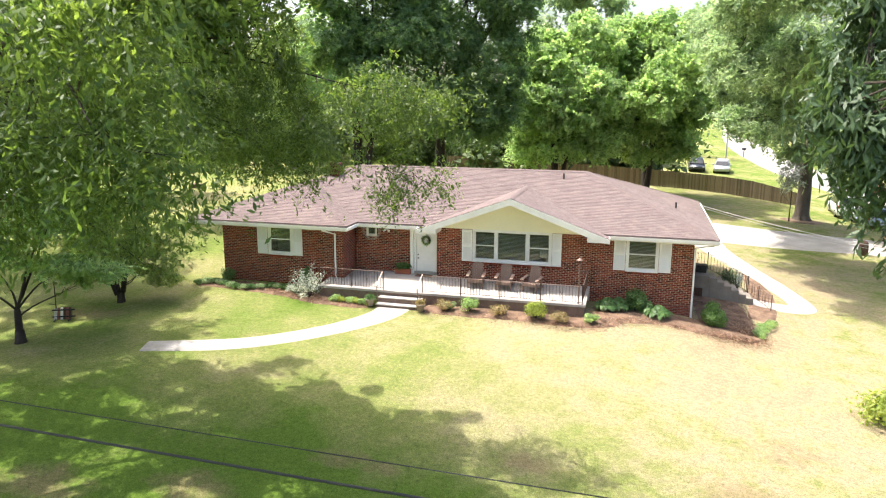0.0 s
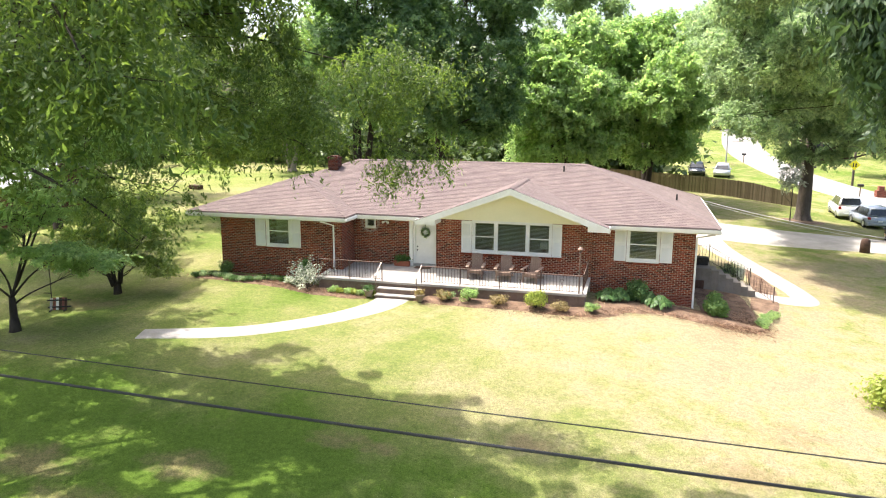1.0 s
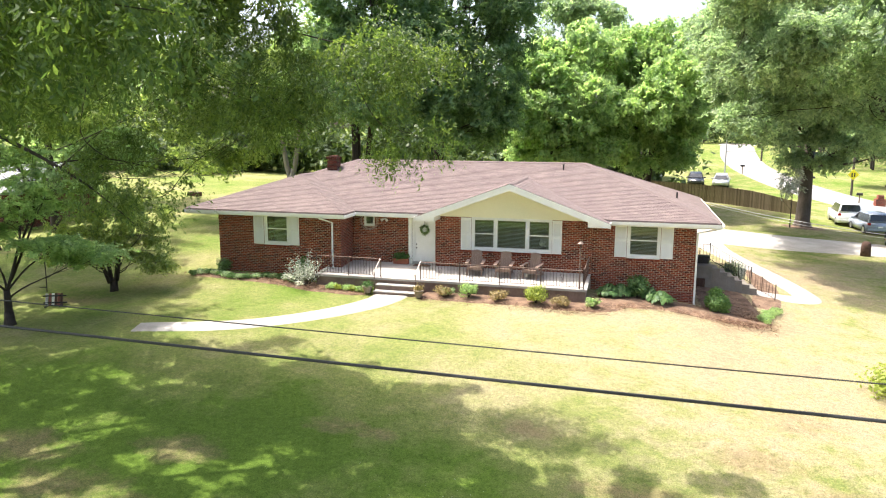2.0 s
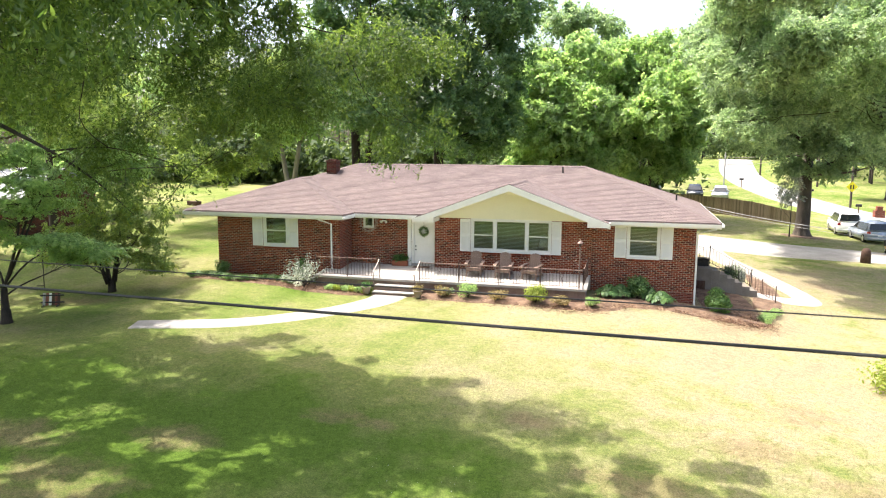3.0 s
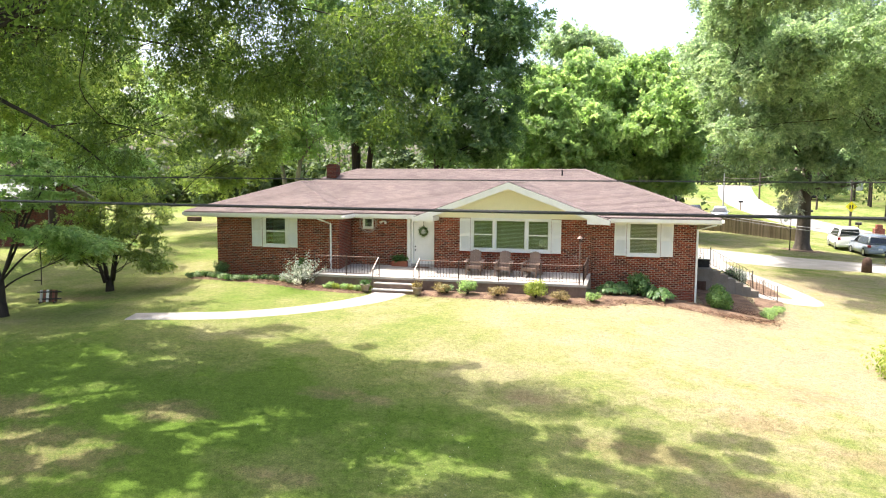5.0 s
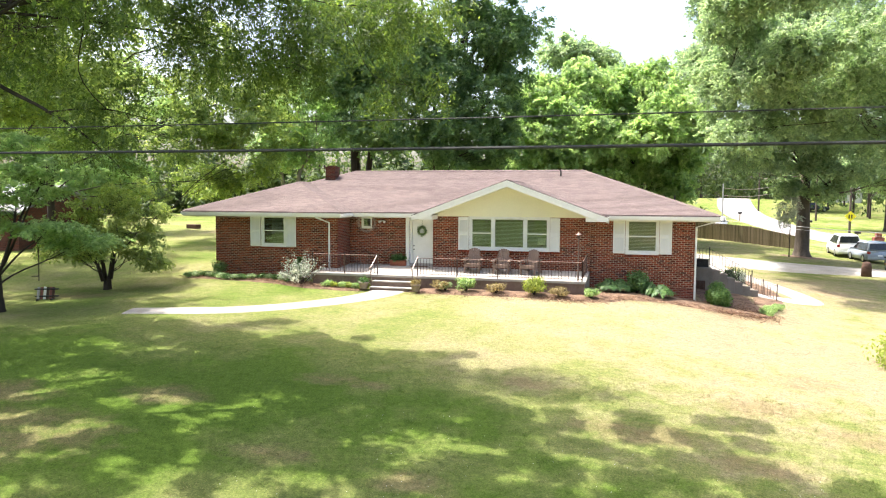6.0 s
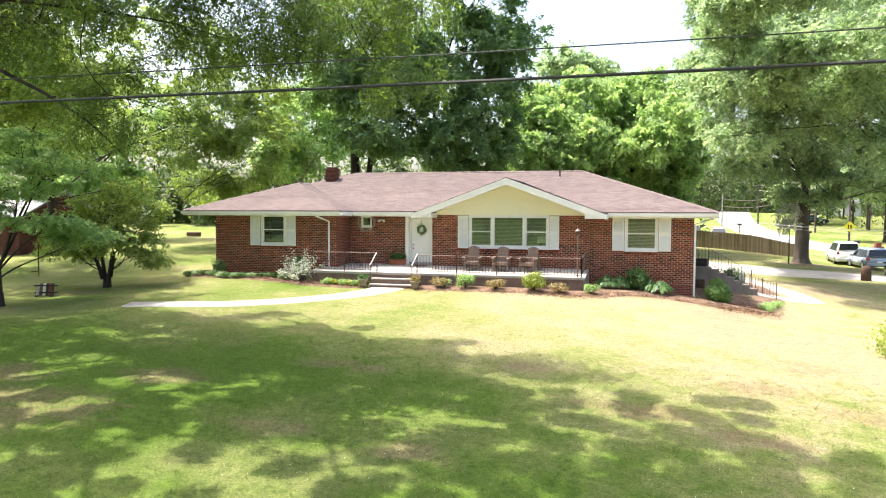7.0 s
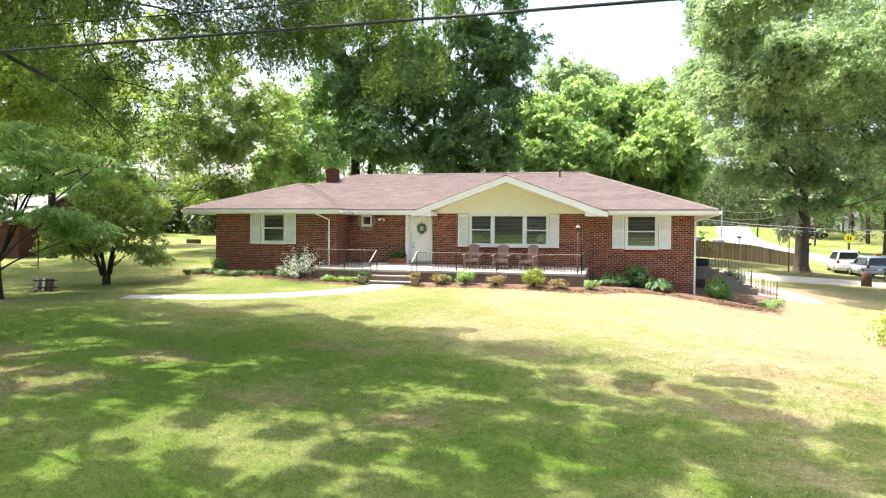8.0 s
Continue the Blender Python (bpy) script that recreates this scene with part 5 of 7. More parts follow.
for k in range(70):
    x, y = rng.uniform(2, 80), rng.uniform(132, 160)
    z = ground_z(x, y)
    for j in range(16):
        p = np.array((x, y, z + rng.uniform(1.0, 13))) + rng.normal(size=3) * (3.2, 2.2, 0.8)
        u = rng.normal(size=(18, 3))
        u /= np.linalg.norm(u, axis=1)[:, None]
        cs.append(p + u * rng.uniform(0, 1, (18, 1)) ** 0.5 * 2.4)
        m = u + np.array((0, 0, 0.4))
        ns.append(m / np.linalg.norm(m, axis=1)[:, None])
for k in range(150):
    t = rng.uniform(0, 1)
    if k < 85:
        x, y, h = -62 + 50 * t, 44 + 8 * t + rng.normal() * 3, rng.uniform(3.5, 8)
    else:
        x, y, h = -12 + 19 * t, 47 + 4 * t + rng.normal() * 2, rng.uniform(2.5, 5)
    z = ground_z(x, y)
    for j in range(7):
        p = np.array((x, y, z + h * rng.uniform(0.1, 0.9))) + rng.normal(size=3) * (1.6, 1.2, 0.4)
        u = rng.normal(size=(46, 3))
        u /= np.linalg.norm(u, axis=1)[:, None]
        cs.append(p + u * rng.uniform(0, 1, (46, 1)) ** 0.5 * 1.2)
        m = u + np.array((0, 0, 0.6))
        ns.append(m / np.linalg.norm(m, axis=1)[:, None])
woods = thing("far_woods", (0, 0, 0), "line of mixed green woods along the skyline", "woods", kind="stuff")
tagged(part("trunk", bm, DARK_BARK, woods), kind="stuff")
ob = new("foliage", leaves(np.concatenate(cs), np.concatenate(ns), 0.74, 0.44, LEAF_WOODS, "foliage", rng, small=True))
ob.parent = woods


# ---- overhead cables ----
def cable(name, label, a, b, sag, r, material=None):
    """A cable from a to b that hangs by sag in its middle."""
    a, b = np.array(a, float), np.array(b, float)
    root = thing(name, tuple(a), label, "cable", "overhead cables")
    pts = [(b - a) * t - np.array((0, 0, 4 * sag * t * (1 - t))) for t in np.linspace(0, 1, 60)]
    part("strand", tube(bmesh.new(), pts, r, 6), material or CABLE, root)


cable("power_cable", "thick black cable strung across the lawn", (-55, -21.8, 6.2), (65, -25.2, 6.1), 1.42, 0.017)
cable("power_cable", "thin black cable strung across the lawn", (-55, -21.7, 6.5), (65, -25.1, 6.4), 1.42, 0.007)


# ---- planting ----
B = "shrubs along the porch"


def bush(name, label, x, y, r, h, material, seed, leaf=(0.07, 0.035), count=1500, z=None, category="shrub", group="", flat_top=False, stem_mat=None, spread=1.0):
    """A shrub: fanned stems and an uneven cloud of small leaves."""
    rng = np.random.default_rng(seed)
    z = ground_z(x, y) + (0.13 if group == B else 0.03) if z is None else z
    root = thing(name, (x, y, z), label, category, group)
    bm = bmesh.new()
    tips = []
    for k in range(9):
        a, e = rng.uniform(0, math.tau), rng.uniform(0.25, 0.95)
        p = np.array((math.cos(a) * r * e * 0.8, math.sin(a) * r * e * 0.8, h * rng.uniform(0.55, 0.9)))
        limb(bm, (p[0] * 0.08, p[1] * 0.08, -0.05), p, 0.014, 0.004, rng, 0.08, 4, 4)
        tips.append(p)
    tagged(part("stem", bm, stem_mat or DARK_BARK, root), kind="stuff")
    blobs = [(np.array((rng.uniform(-0.55, 0.55) * r, rng.uniform(-0.55, 0.55) * r, h * rng.uniform(0.20, 0.72))), rng.uniform(0.30, 0.5)) for _ in range(16)]
    cs, ns = [], []
    for c, s in blobs:
        k = count // 16
        u = rng.normal(size=(k, 3))
        u /= np.linalg.norm(u, axis=1)[:, None]
        q = c + u * rng.uniform(0.3, 1, (k, 1)) ** 0.5 * np.array((r, r, h * 0.55)) * s * 1.25 * spread
        q[:, 2] = np.maximum(q[:, 2], 0.02)
        cs.append(q)
        m = u + np.array((0, 0, 0.5)) + rng.normal(scale=0.4, size=(k, 3))
        ns.append(m / np.linalg.norm(m, axis=1)[:, None])
    f = new("foliage", leaves(np.concatenate(cs), np.concatenate(ns), *leaf, material, name, rng, 0.1))
    f.parent = root
    return root


def hosta(x, y, r, seed):
    """A mound of broad arching leaves."""
    rng = np.random.default_rng(seed)
    z = ground_z(x, y) + 0.03
    root = thing("hosta", (x, y, z), "spreading clump of broad green hosta leaves", "plant", "hostas by the wall")
    verts, faces = [], []
    for k in range(190):
        a, e = rng.uniform(0, math.tau), rng.uniform(0.10, 1.0)
        d = np.array((math.cos(a), math.sin(a), 0))
        s = np.array((-d[1], d[0], 0))
        c = d * r * e * 0.85
        hgt = (0.46 - 0.28 * e) * rng.uniform(0.8, 1.2)
        ln, wd = rng.uniform(0.15, 0.25), rng.uniform(0.09, 0.16)
        n = len(verts)
        for t, w, dz in ((-0.5, 0.15, -0.05), (-0.1, 1.0, 0.03), (0.25, 0.8, 0.0), (0.55, 0.05, -0.09)):
            m = c + d * ln * t + np.array((0, 0, hgt + dz))
            verts += [m - s * wd * w / 2 + np.array((0, 0, 0.03 * w)), m + s * wd * w / 2 + np.array((0, 0, 0.03 * w))]
        faces += [(n + i, n + i + 1, n + i + 3, n + i + 2) for i in (0, 2, 4)]
    f = new("foliage", quick_mesh("foliage", np.array(verts), np.array(faces), LEAF_HOSTA))
    f.parent = root


bush("shrub", "low straggly dry shrub in the mulch", -2.15, -2.95, 0.42, 0.38, LEAF_RUSSET, 41, count=900, group=B)
bush("shrub", "low green and russet shrub in the mulch", -1.95, -2.9, 0.30, 0.34, LEAF_GREEN, 42, count=500, group=B)
bush("shrub", "small bright green shrub before the porch", -1.10, -2.95, 0.40, 0.55, LEAF_LIGHT, 43, count=1500, group=B)
bush("shrub", "low straggly dry shrub in the mulch", 0.12, -3.05, 0.48, 0.36, LEAF_RUSSET, 44, count=1000, group=B)
bush("shrub", "rounded yellow-green shrub before the porch", 1.62, -3.10, 0.50, 0.72, LEAF_YELLOW, 45, count=2600, group=B)
bush("shrub", "low straggly dry shrub in the mulch", 2.60, -3.15, 0.50, 0.38, LEAF_RUSSET, 46, count=1100, group=B)
bush("shrub", "small soft green plant at the porch corner", 3.75, -2.95, 0.34, 0.32, LEAF_LIGHT, 47, count=900, group=B)
bush("shrub", "rounded dark green shrub against the brick wall", 5.40, -0.50, 0.48, 1.05, LEAF_HOSTA, 48, (0.10, 0.055), 2400)
hosta(4.30, -0.95, 0.62, 49)
hosta(4.75, -0.75, 0.55, 50)
hosta(6.35, -0.95, 0.60, 51)
hosta(5.95, -0.70, 0.40, 52)
bush("shrub", "rounded glossy green shrub at the house corner", 8.50, -0.45, 0.56, 1.0, LEAF_BOX, 53, (0.075, 0.045), 5500)


def plume_shrub(label, x, y, reach, stems, seed, leaf=0.085):
    """Arching stems that fan out from the root, each lined with small pale leaves."""
    rng = np.random.default_rng(seed)
    root = thing("shrub", (x, y, ground_z(x, y) + 0.03), label, "shrub")
    bm = bmesh.new()
    cs, ns = [], []
    for k in range(stems):
        a, e = rng.uniform(0, math.tau), rng.uniform(0.15, 0.95)
        ln = reach * rng.uniform(0.65, 1.1)
        s = np.linspace(0, 1, 8)[:, None]
        out = np.array((math.cos(a), math.sin(a), 0.0)) * math.sin(e * 1.25)
        line = out * ln * s + np.array((0, 0, 1.0)) * ln * (math.cos(e * 1.15) * 1.15 * s - 0.28 * e * s ** 2)
        tube(bm, [tuple(p) for p in line - (0, 0, 0.03)], list(np.linspace(0.010, 0.003, 8)), 4)
        t = rng.uniform(0.25, 1.0, 44) ** 0.8
        p = np.stack([np.interp(t, s[:, 0], line[:, c]) for c in range(3)], -1) + rng.normal(size=(44, 3)) * 0.055
        cs.append(p)
        m = rng.normal(size=(44, 3)) * 0.7 + (0, 0, 0.8)
        ns.append(m / np.linalg.norm(m, axis=1)[:, None])
    tagged(part("stem", bm, DARK_BARK, root), kind="stuff")
    f = new("foliage", leaves(np.concatenate(cs), np.concatenate(ns), leaf, leaf * 0.42, LEAF_SILVER, "foliage", rng, 0.1))
    f.parent = root


plume_shrub("silver-leaved shrub with white flowers beside the porch", -8.30, -2.70, 1.35, 30, 54)
plume_shrub("smaller silver-leaved shrub with white flowers", -8.85, -2.40, 0.95, 16, 154)
tree("sapling", "pale-leaved sapling leaning beside the old oak trunk", (16.75, 29.6), [
    ((16.5, 29.5, 3.5), (0.8, 0.6, 0.6), 12), ((16.0, 29.4, 2.6), (0.7, 0.5, 0.5), 9), ((16.9, 29.5, 4.5), (0.7, 0.5, 0.5), 9), ((16.9, 29.3, 2.9), (0.5, 0.4, 0.5), 6)],
    LEAF_SILVER, DARK_BARK, 37, 0.04, 0.5, (0.16, 0.07), 120, 0.40, droop=0.8)
bush("shrub", "dark green shrub against the brick wall", -8.95, -1.65, 0.40, 1.05, LEAF_HOSTA, 55, (0.09, 0.05), 1200)
bush("shrub", "dark green shrub against the brick wall", -12.85, -1.75, 0.45, 0.75, LEAF_DARK, 56, (0.08, 0.04), 1100)
rr = random.Random(7)
for k in range(15):
    x = -14.15 + k * 0.36
    bush("border_plant", "low clump of green border grass along the bed", x, -2.25 + 0.25 * math.sin(k * 0.7), 0.26, 0.24 + 0.06 * rr.random(), (LEAF_HOSTA, LEAF_GREEN)[k % 2], 60 + k, (0.16, 0.02), 420, category="plant", group="border plants")
for k in range(6):
    bush("border_plant", "yellow-green clump of grass at the porch foot", -7.1 + k * 0.34, -2.78 - 0.03 * k, 0.24, 0.26, LEAF_YELLOW if k % 2 else LEAF_LIGHT, 80 + k, (0.16, 0.025), 380, category="plant", group="border plants")
for k, (x, y) in enumerate(((10.25, -0.75), (10.4, -0.2), (10.6, 0.3), (10.9, 0.9))):
    bush("border_plant", "low weedy green clump in the side bed", x, y, 0.34, 0.24, LEAF_LIGHT, 90 + k, (0.12, 0.03), 500, category="plant", group="border plants")
bush("shrub", "dark shrub with white blossom beside the steps", 9.75, 6.0, 0.55, 1.0, LEAF_NEAR, 96, (0.08, 0.04), 1800)
bush("shrub", "white blossoming twigs beside the steps", 10.15, 5.9, 0.35, 1.0, LEAF_SILVER, 97, (0.07, 0.045), 700)
bush("shrub", "bright yellow-green shrub at the lawn's edge", 12.9, -7.2, 0.85, 1.25, LEAF_YELLOW, 98, (0.13, 0.07), 1700, spread=1.25)


# loose pine straw over the beds and past their edges
rng = np.random.default_rng(21)
cs = []
for pts, half, count in (([(-3.1, -2.95), (1.4, -3.05), (3.4, -3.05), (4.6, -1.75), (6.2, -1.15), (8.2, -1.2), (9.3, -1.1), (10.0, -1.0)], 0.72, 11000), ([(-14.2, -1.95), (-11, -2.15), (-8.4, -2.65), (-5.4, -2.95)], 0.5, 3500), ([(9.1, -1.6), (9.1, 0.0), (9.0, 3.2)], 1.15, 4000)):
    line = curve_points(pts, 20)
    k = rng.integers(0, len(line) - 1, count)
    p = line[k] + (line[k + 1] - line[k]) * rng.uniform(0, 1, (count, 1))
    q = p + np.clip(rng.normal(size=(count, 2)), -1.9, 1.9) * half * 0.62
    q = q[(q[:, 1] < -0.05) | (q[:, 0] > 7.75)]
    q = q[(q[:, 1] < -2.5) | (q[:, 0] > 3.6) | (q[:, 0] < -8.1)]
    q = q[(q[:, 1] < -1.3) | (q[:, 0] > -5)]
    cs.append(np.column_stack([q, heights(q[:, 0], q[:, 1]) + rng.uniform(0.03, 0.09, len(q)) * np.exp(-((q[:, 1] + 2.2) / 3) ** 2)]))
cs = np.concatenate(cs)
up = np.tile((0.0, 0.0, 1.0), (len(cs), 1)) + rng.normal(scale=0.35, size=(len(cs), 3))
ob = new("pine_straw", leaves(cs, up / np.linalg.norm(up, axis=1)[:, None], 0.15, 0.016, STRAW, "pine_straw", rng, 0.0))
tagged(ob, "loose brown and tan pine straw spilling over the bed edges", "mulch", kind="stuff")


# ---- porch furniture and fittings ----
def baluster_run(root, a, b, n, me, lift):
    for k in range(1, n):
        t = k / n
        share("baluster", me, root, (a[0] + (b[0] - a[0]) * t, a[1] + (b[1] - a[1]) * t, a[2] + (b[2] - a[2]) * t + lift))


def railing(name, label, line, height, material, cap, spacing=0.13, post_every=4, cap_r=0.020):
    """Wrought-iron railing along line (x, y, z of the floor): posts, top and bottom rail, thin balusters."""
    o = np.array(line[0], float)
    root = thing(name, tuple(o), label, "railing")
    me = mesh_of("baluster", boxed((-0.007, 0.007, -0.007, 0.007, 0.08, height - 0.02)), material)
    pm = mesh_of("post", boxed((-0.018, 0.018, -0.018, 0.018, 0.0, height + 0.05), (-0.026, 0.026, -0.026, 0.026, height + 0.05, height + 0.075)), material)
    for p, q in zip(line, line[1:]):
        p, q = np.array(p, float) - o, np.array(q, float) - o
        ln = np.linalg.norm(q - p)
        up = np.array((0, 0, height))
        part("top_rail", tube(bmesh.new(), [p + up, q + up], cap_r, 6), cap, root)
        lo = np.array((0, 0, 0.09))
        part("bottom_rail", tube(bmesh.new(), [p + lo, q + lo], 0.010, 5), material, root)
        n = max(2, round(ln / spacing))
        baluster_run(root, p, q, n, me, 0)
        posts = max(1, round(ln / 1.6))
        for k in range(posts + 1):
            share("post", pm, root, tuple(p + (q - p) * k / posts))
        for k in range(posts):
            c = p + (q - p) * ((k + 0.5) / posts) + np.array((0, 0, height * 0.52))
            d = (q - p) / ln
            bm = bmesh.new()
            for s in (1, -1):
                pts = [c + d * s * (0.015 + 0.055 * math.sin(t * 2.2)) * (1 - 0.35 * t / 3) + np.array((0, 0, 0.17 * math.cos(t))) for t in np.linspace(0, math.pi, 9)]
                tube(bm, pts, 0.007, 4)
            part("scroll", bm, material, root)
    return root


railing("porch_railing", "brown wrought-iron railing along the porch edge", [(-7.95, -2.36, FLOOR), (-5.02, -2.36, FLOOR)], 0.80, IRON, RAIL_BROWN, cap_r=0.016)
railing("porch_railing", "brown wrought-iron railing along the porch edge", [(-3.28, -2.36, FLOOR), (3.36, -2.36, FLOOR), (3.40, -0.30, deck(-0.30))], 0.74, IRON, RAIL_BROWN, cap_r=0.016)
for x in (-5.04, -3.26):
    root = thing("stair_handrail", (x, -2.36, FLOOR), "sloping iron handrail beside the porch steps", "handrail", "porch step handrails")
    part("handrail", tube(bmesh.new(), [(0, 0, 0.80), (-0.04, -0.62, 0.36), (-0.06, -0.74, 0.34)], 0.022, 6), RAIL_CAP, root)
    part("post", tube(bmesh.new(), [(-0.04, -0.62, -0.52), (-0.04, -0.62, 0.36)], 0.014, 6), IRON, root)
    part("post", tube(bmesh.new(), [(-0.06, -0.74, 0.34), (-0.02, -0.50, -0.30)], 0.010, 5), RAIL_CAP, root)

lamp = thing("lamp_post", (3.20, -2.30, FLOOR), "slim iron lamp post with curled hooks at the porch corner", "lamp post")
part("pole", tube(bmesh.new(), [(0, 0, 0), (0, 0, 1.68)], 0.030, 8), RAIL_BROWN, lamp)
part("lantern", lathe(bmesh.new(), [(0.02, 1.64), (0.055, 1.70), (0.06, 1.80), (0.03, 1.81)], 10), IRON, lamp, "small rusty lantern", smooth=True)
part("lantern_cap", lathe(bmesh.new(), [(0.125, 1.80), (0.06, 1.86), (0.02, 1.90), (0.015, 1.95)], 12), RAIL_BROWN, lamp)
for s, z in ((-1, 0.95), (1, 1.20)):
    pts = [(s * 0.20 * math.sin(t), 0.0, z + 0.12 * (1 - math.cos(t)) - 0.08 * max(0, t - 1.8)) for t in np.linspace(0, 2.6, 9)]
    part("hook", tube(bmesh.new(), pts, 0.014, 5), RAIL_BROWN, lamp)


SHADE = mottled("lamp_shade_linen", (0.72, 0.68, 0.58), (0.80, 0.76, 0.66), 0.9, 0, 4, 80, 0.1)
root = thing("table_lamp", (1.42, 0.62, 0.96), "table lamp with a pale shade behind the window", "lamp")
part("base", lathe(bmesh.new(), [(0.30, 0.0), (0.30, 0.03), (0.04, 0.06), (0.035, 1.02), (0.09, 1.10), (0.03, 1.26)], 14), CHAIR_WOOD, root, smooth=True)
part("shade", lathe(bmesh.new(), [(0.20, 1.24), (0.16, 1.52), (0.15, 1.52), (0.19, 1.24)], 18), SHADE, root, smooth=True)


def adirondack_chair():
    root = thing("porch_chair", (0, 0, 0), "weathered brown wooden porch chair with slatted back", "chair", "chairs on the porch")
    for k in range(5):
        x = -0.20 + k * 0.10
        top = 0.95 - 0.012 * (k - 2) ** 2
        bm = boxed((-0.043, 0.043, -0.011, 0.011, 0, (top - 0.28) / math.cos(0.38)), bevel=0.004)
        ob = part("back_slat", bm, CHAIR_WOOD, root, at=(x * 0.92, 0.20, 0.28))
        ob.rotation_euler = (-0.34, 0.0, 0)
    for k in range(5):
        y = -0.32 + k * 0.115
        part("seat_slat", boxed((-0.27, 0.27, y - 0.05, y + 0.05, 0.375 - 0.03 * k, 0.397 - 0.03 * k), bevel=0.004), CHAIR_WOOD, root)
    for s in (-1, 1):
        part("front_leg", boxed((s * 0.30 - 0.02, s * 0.30 + 0.02, -0.36, -0.25, 0, 0.54), bevel=0.004), CHAIR_WOOD, root)
        part("back_leg", slab(bmesh.new(), [(s * 0.27 - 0.02, -0.36, 0.36), (s * 0.27 + 0.02, -0.36, 0.36), (s * 0.27 + 0.02, 0.55, 0.10), (s * 0.27 - 0.02, 0.55, 0.10)], 0.11), CHAIR_WOOD, root)
        part("arm", boxed((s * 0.33 - 0.07, s * 0.33 + 0.07, -0.42, 0.34, 0.54, 0.565), bevel=0.006), CHAIR_WOOD, root)
        part("rear_post", boxed((s * 0.30 - 0.018, s * 0.30 + 0.018, 0.24, 0.30, 0.16, 0.54)), CHAIR_WOOD, root)
    part("back_rail", boxed((-0.30, 0.30, 0.32, 0.345, 0.56, 0.62)), CHAIR_WOOD, root)
    part("front_apron", boxed((-0.28, 0.28, -0.375, -0.352, 0.27, 0.375)), CHAIR_WOOD, root)
    return root


chair = adirondack_chair()
FALL = math.degrees(math.atan(0.068))
chair.matrix_basis = pose(-1.25, -1.0, deck(-1.0), FALL, 0, 4)
copy_thing(chair, pose(0.00, -1.05, deck(-1.05), FALL, 0, 0))
copy_thing(chair, pose(1.18, -1.05, deck(-1.05), FALL, 0, -14))

rng = np.random.default_rng(77)
a = rng.uniform(0, math.tau, 900)
u = rng.normal(size=(900, 3)) * 0.035
c = np.stack([np.cos(a) * 0.17, np.zeros(900), np.sin(a) * 0.17], -1) + u
n = u / np.linalg.norm(u, axis=1)[:, None]
wreath = thing("wreath", (-3.86, ENTRY_Y - 0.005, 2.72), "round green wreath hanging on the white door", "wreath")
f = new("foliage", leaves(c, n, 0.07, 0.025, LEAF_GREEN, "foliage", rng, 0.0))
f.parent = wreath
part("ring", tube(bmesh.new(), [(0.17 * math.cos(t), 0.0, 0.17 * math.sin(t)) for t in np.linspace(0, math.tau, 25)], 0.03, 6), DARK_BARK, wreath)
part("ribbon", boxed((-0.006, 0.006, 0.01, 0.014, 0.17, 0.46)), DARK_BARK, wreath)

TERRACOTTA = mottled("terracotta", (0.27, 0.085, 0.045), (0.38, 0.13, 0.07), 0.85, 0, 6, 50, 0.2)
CLAY = mottled("grey_clay", (0.24, 0.19, 0.14), (0.34, 0.27, 0.21), 0.85, 0, 6, 50, 0.3)
root = thing("planter_box", (-4.90, 0.02, deck(-0.08)), "terracotta planter box with leafy green plants", "planter")
part("box", boxed((-0.36, 0.36, -0.11, 0.11, 0, 0.03), (-0.36, -0.33, -0.11, 0.11, 0.03, 0.24), (0.33, 0.36, -0.11, 0.11, 0.03, 0.24), (-0.33, 0.33, -0.11, -0.08, 0.03, 0.24), (-0.33, 0.33, 0.08, 0.11, 0.03, 0.24), bevel=0.005), TERRACOTTA, root)
part("soil", boxed((-0.33, 0.33, -0.08, 0.08, 0.03, 0.20)), MULCH, root)
u = rng.normal(size=(700, 3)) * (0.16, 0.07, 0.08) + (0, 0, 0.34)
u[:, 2] = np.maximum(u[:, 2], 0.2)
f = new("foliage", leaves(u, rng.normal(size=(700, 3)), 0.10, 0.045, LEAF_HOSTA, "plant", rng, 0.0))
f.parent = root


def flower_pot(x, y, leaf_mat, seed):
    rng = np.random.default_rng(seed)
    root = thing("flower_pot", (x, y, ground_z(x, y) + 0.05), "round grey clay pot with a small plant", "flower pot", "pots beside the steps")
    part("pot", lathe(bmesh.new(), [(0.12, 0), (0.145, 0.08), (0.19, 0.24), (0.215, 0.25), (0.215, 0.30), (0.185, 0.30), (0.18, 0.26)], 16), CLAY, root, smooth=True)
    u = rng.normal(size=(320, 3)) * (0.10, 0.10, 0.06) + (0, 0, 0.37)
    u[:, 2] = np.maximum(u[:, 2], 0.27)
    f = new("foliage", leaves(u, rng.normal(size=(320, 3)), 0.09, 0.04, leaf_mat, "plant", rng, 0.0))
    f.parent = root


flower_pot(-5.38, -3.02, LEAF_HOSTA, 5)
flower_pot(-3.10, -3.20, LEAF_RUSSET, 6)
part_mat = mottled("door_mat_coir", (0.10, 0.055, 0.035), (0.17, 0.10, 0.065), 0.95, 0, 8, 120, 0.6)
root = thing("doormat", (-3.88, -0.12, deck(-0.12)), "dark brown doormat before the front door", "doormat")
part("mat", boxed((-0.38, 0.38, -0.20, 0.20, 0.003, 0.02), bevel=0.004), part_mat, root)
# iron sunburst ring round the small window, flood lights
ring = thing("sunburst_ring", (-6.48, ENTRY_Y - 0.03, 3.05), "dark iron sunburst ring round the small window", "wall ornament")
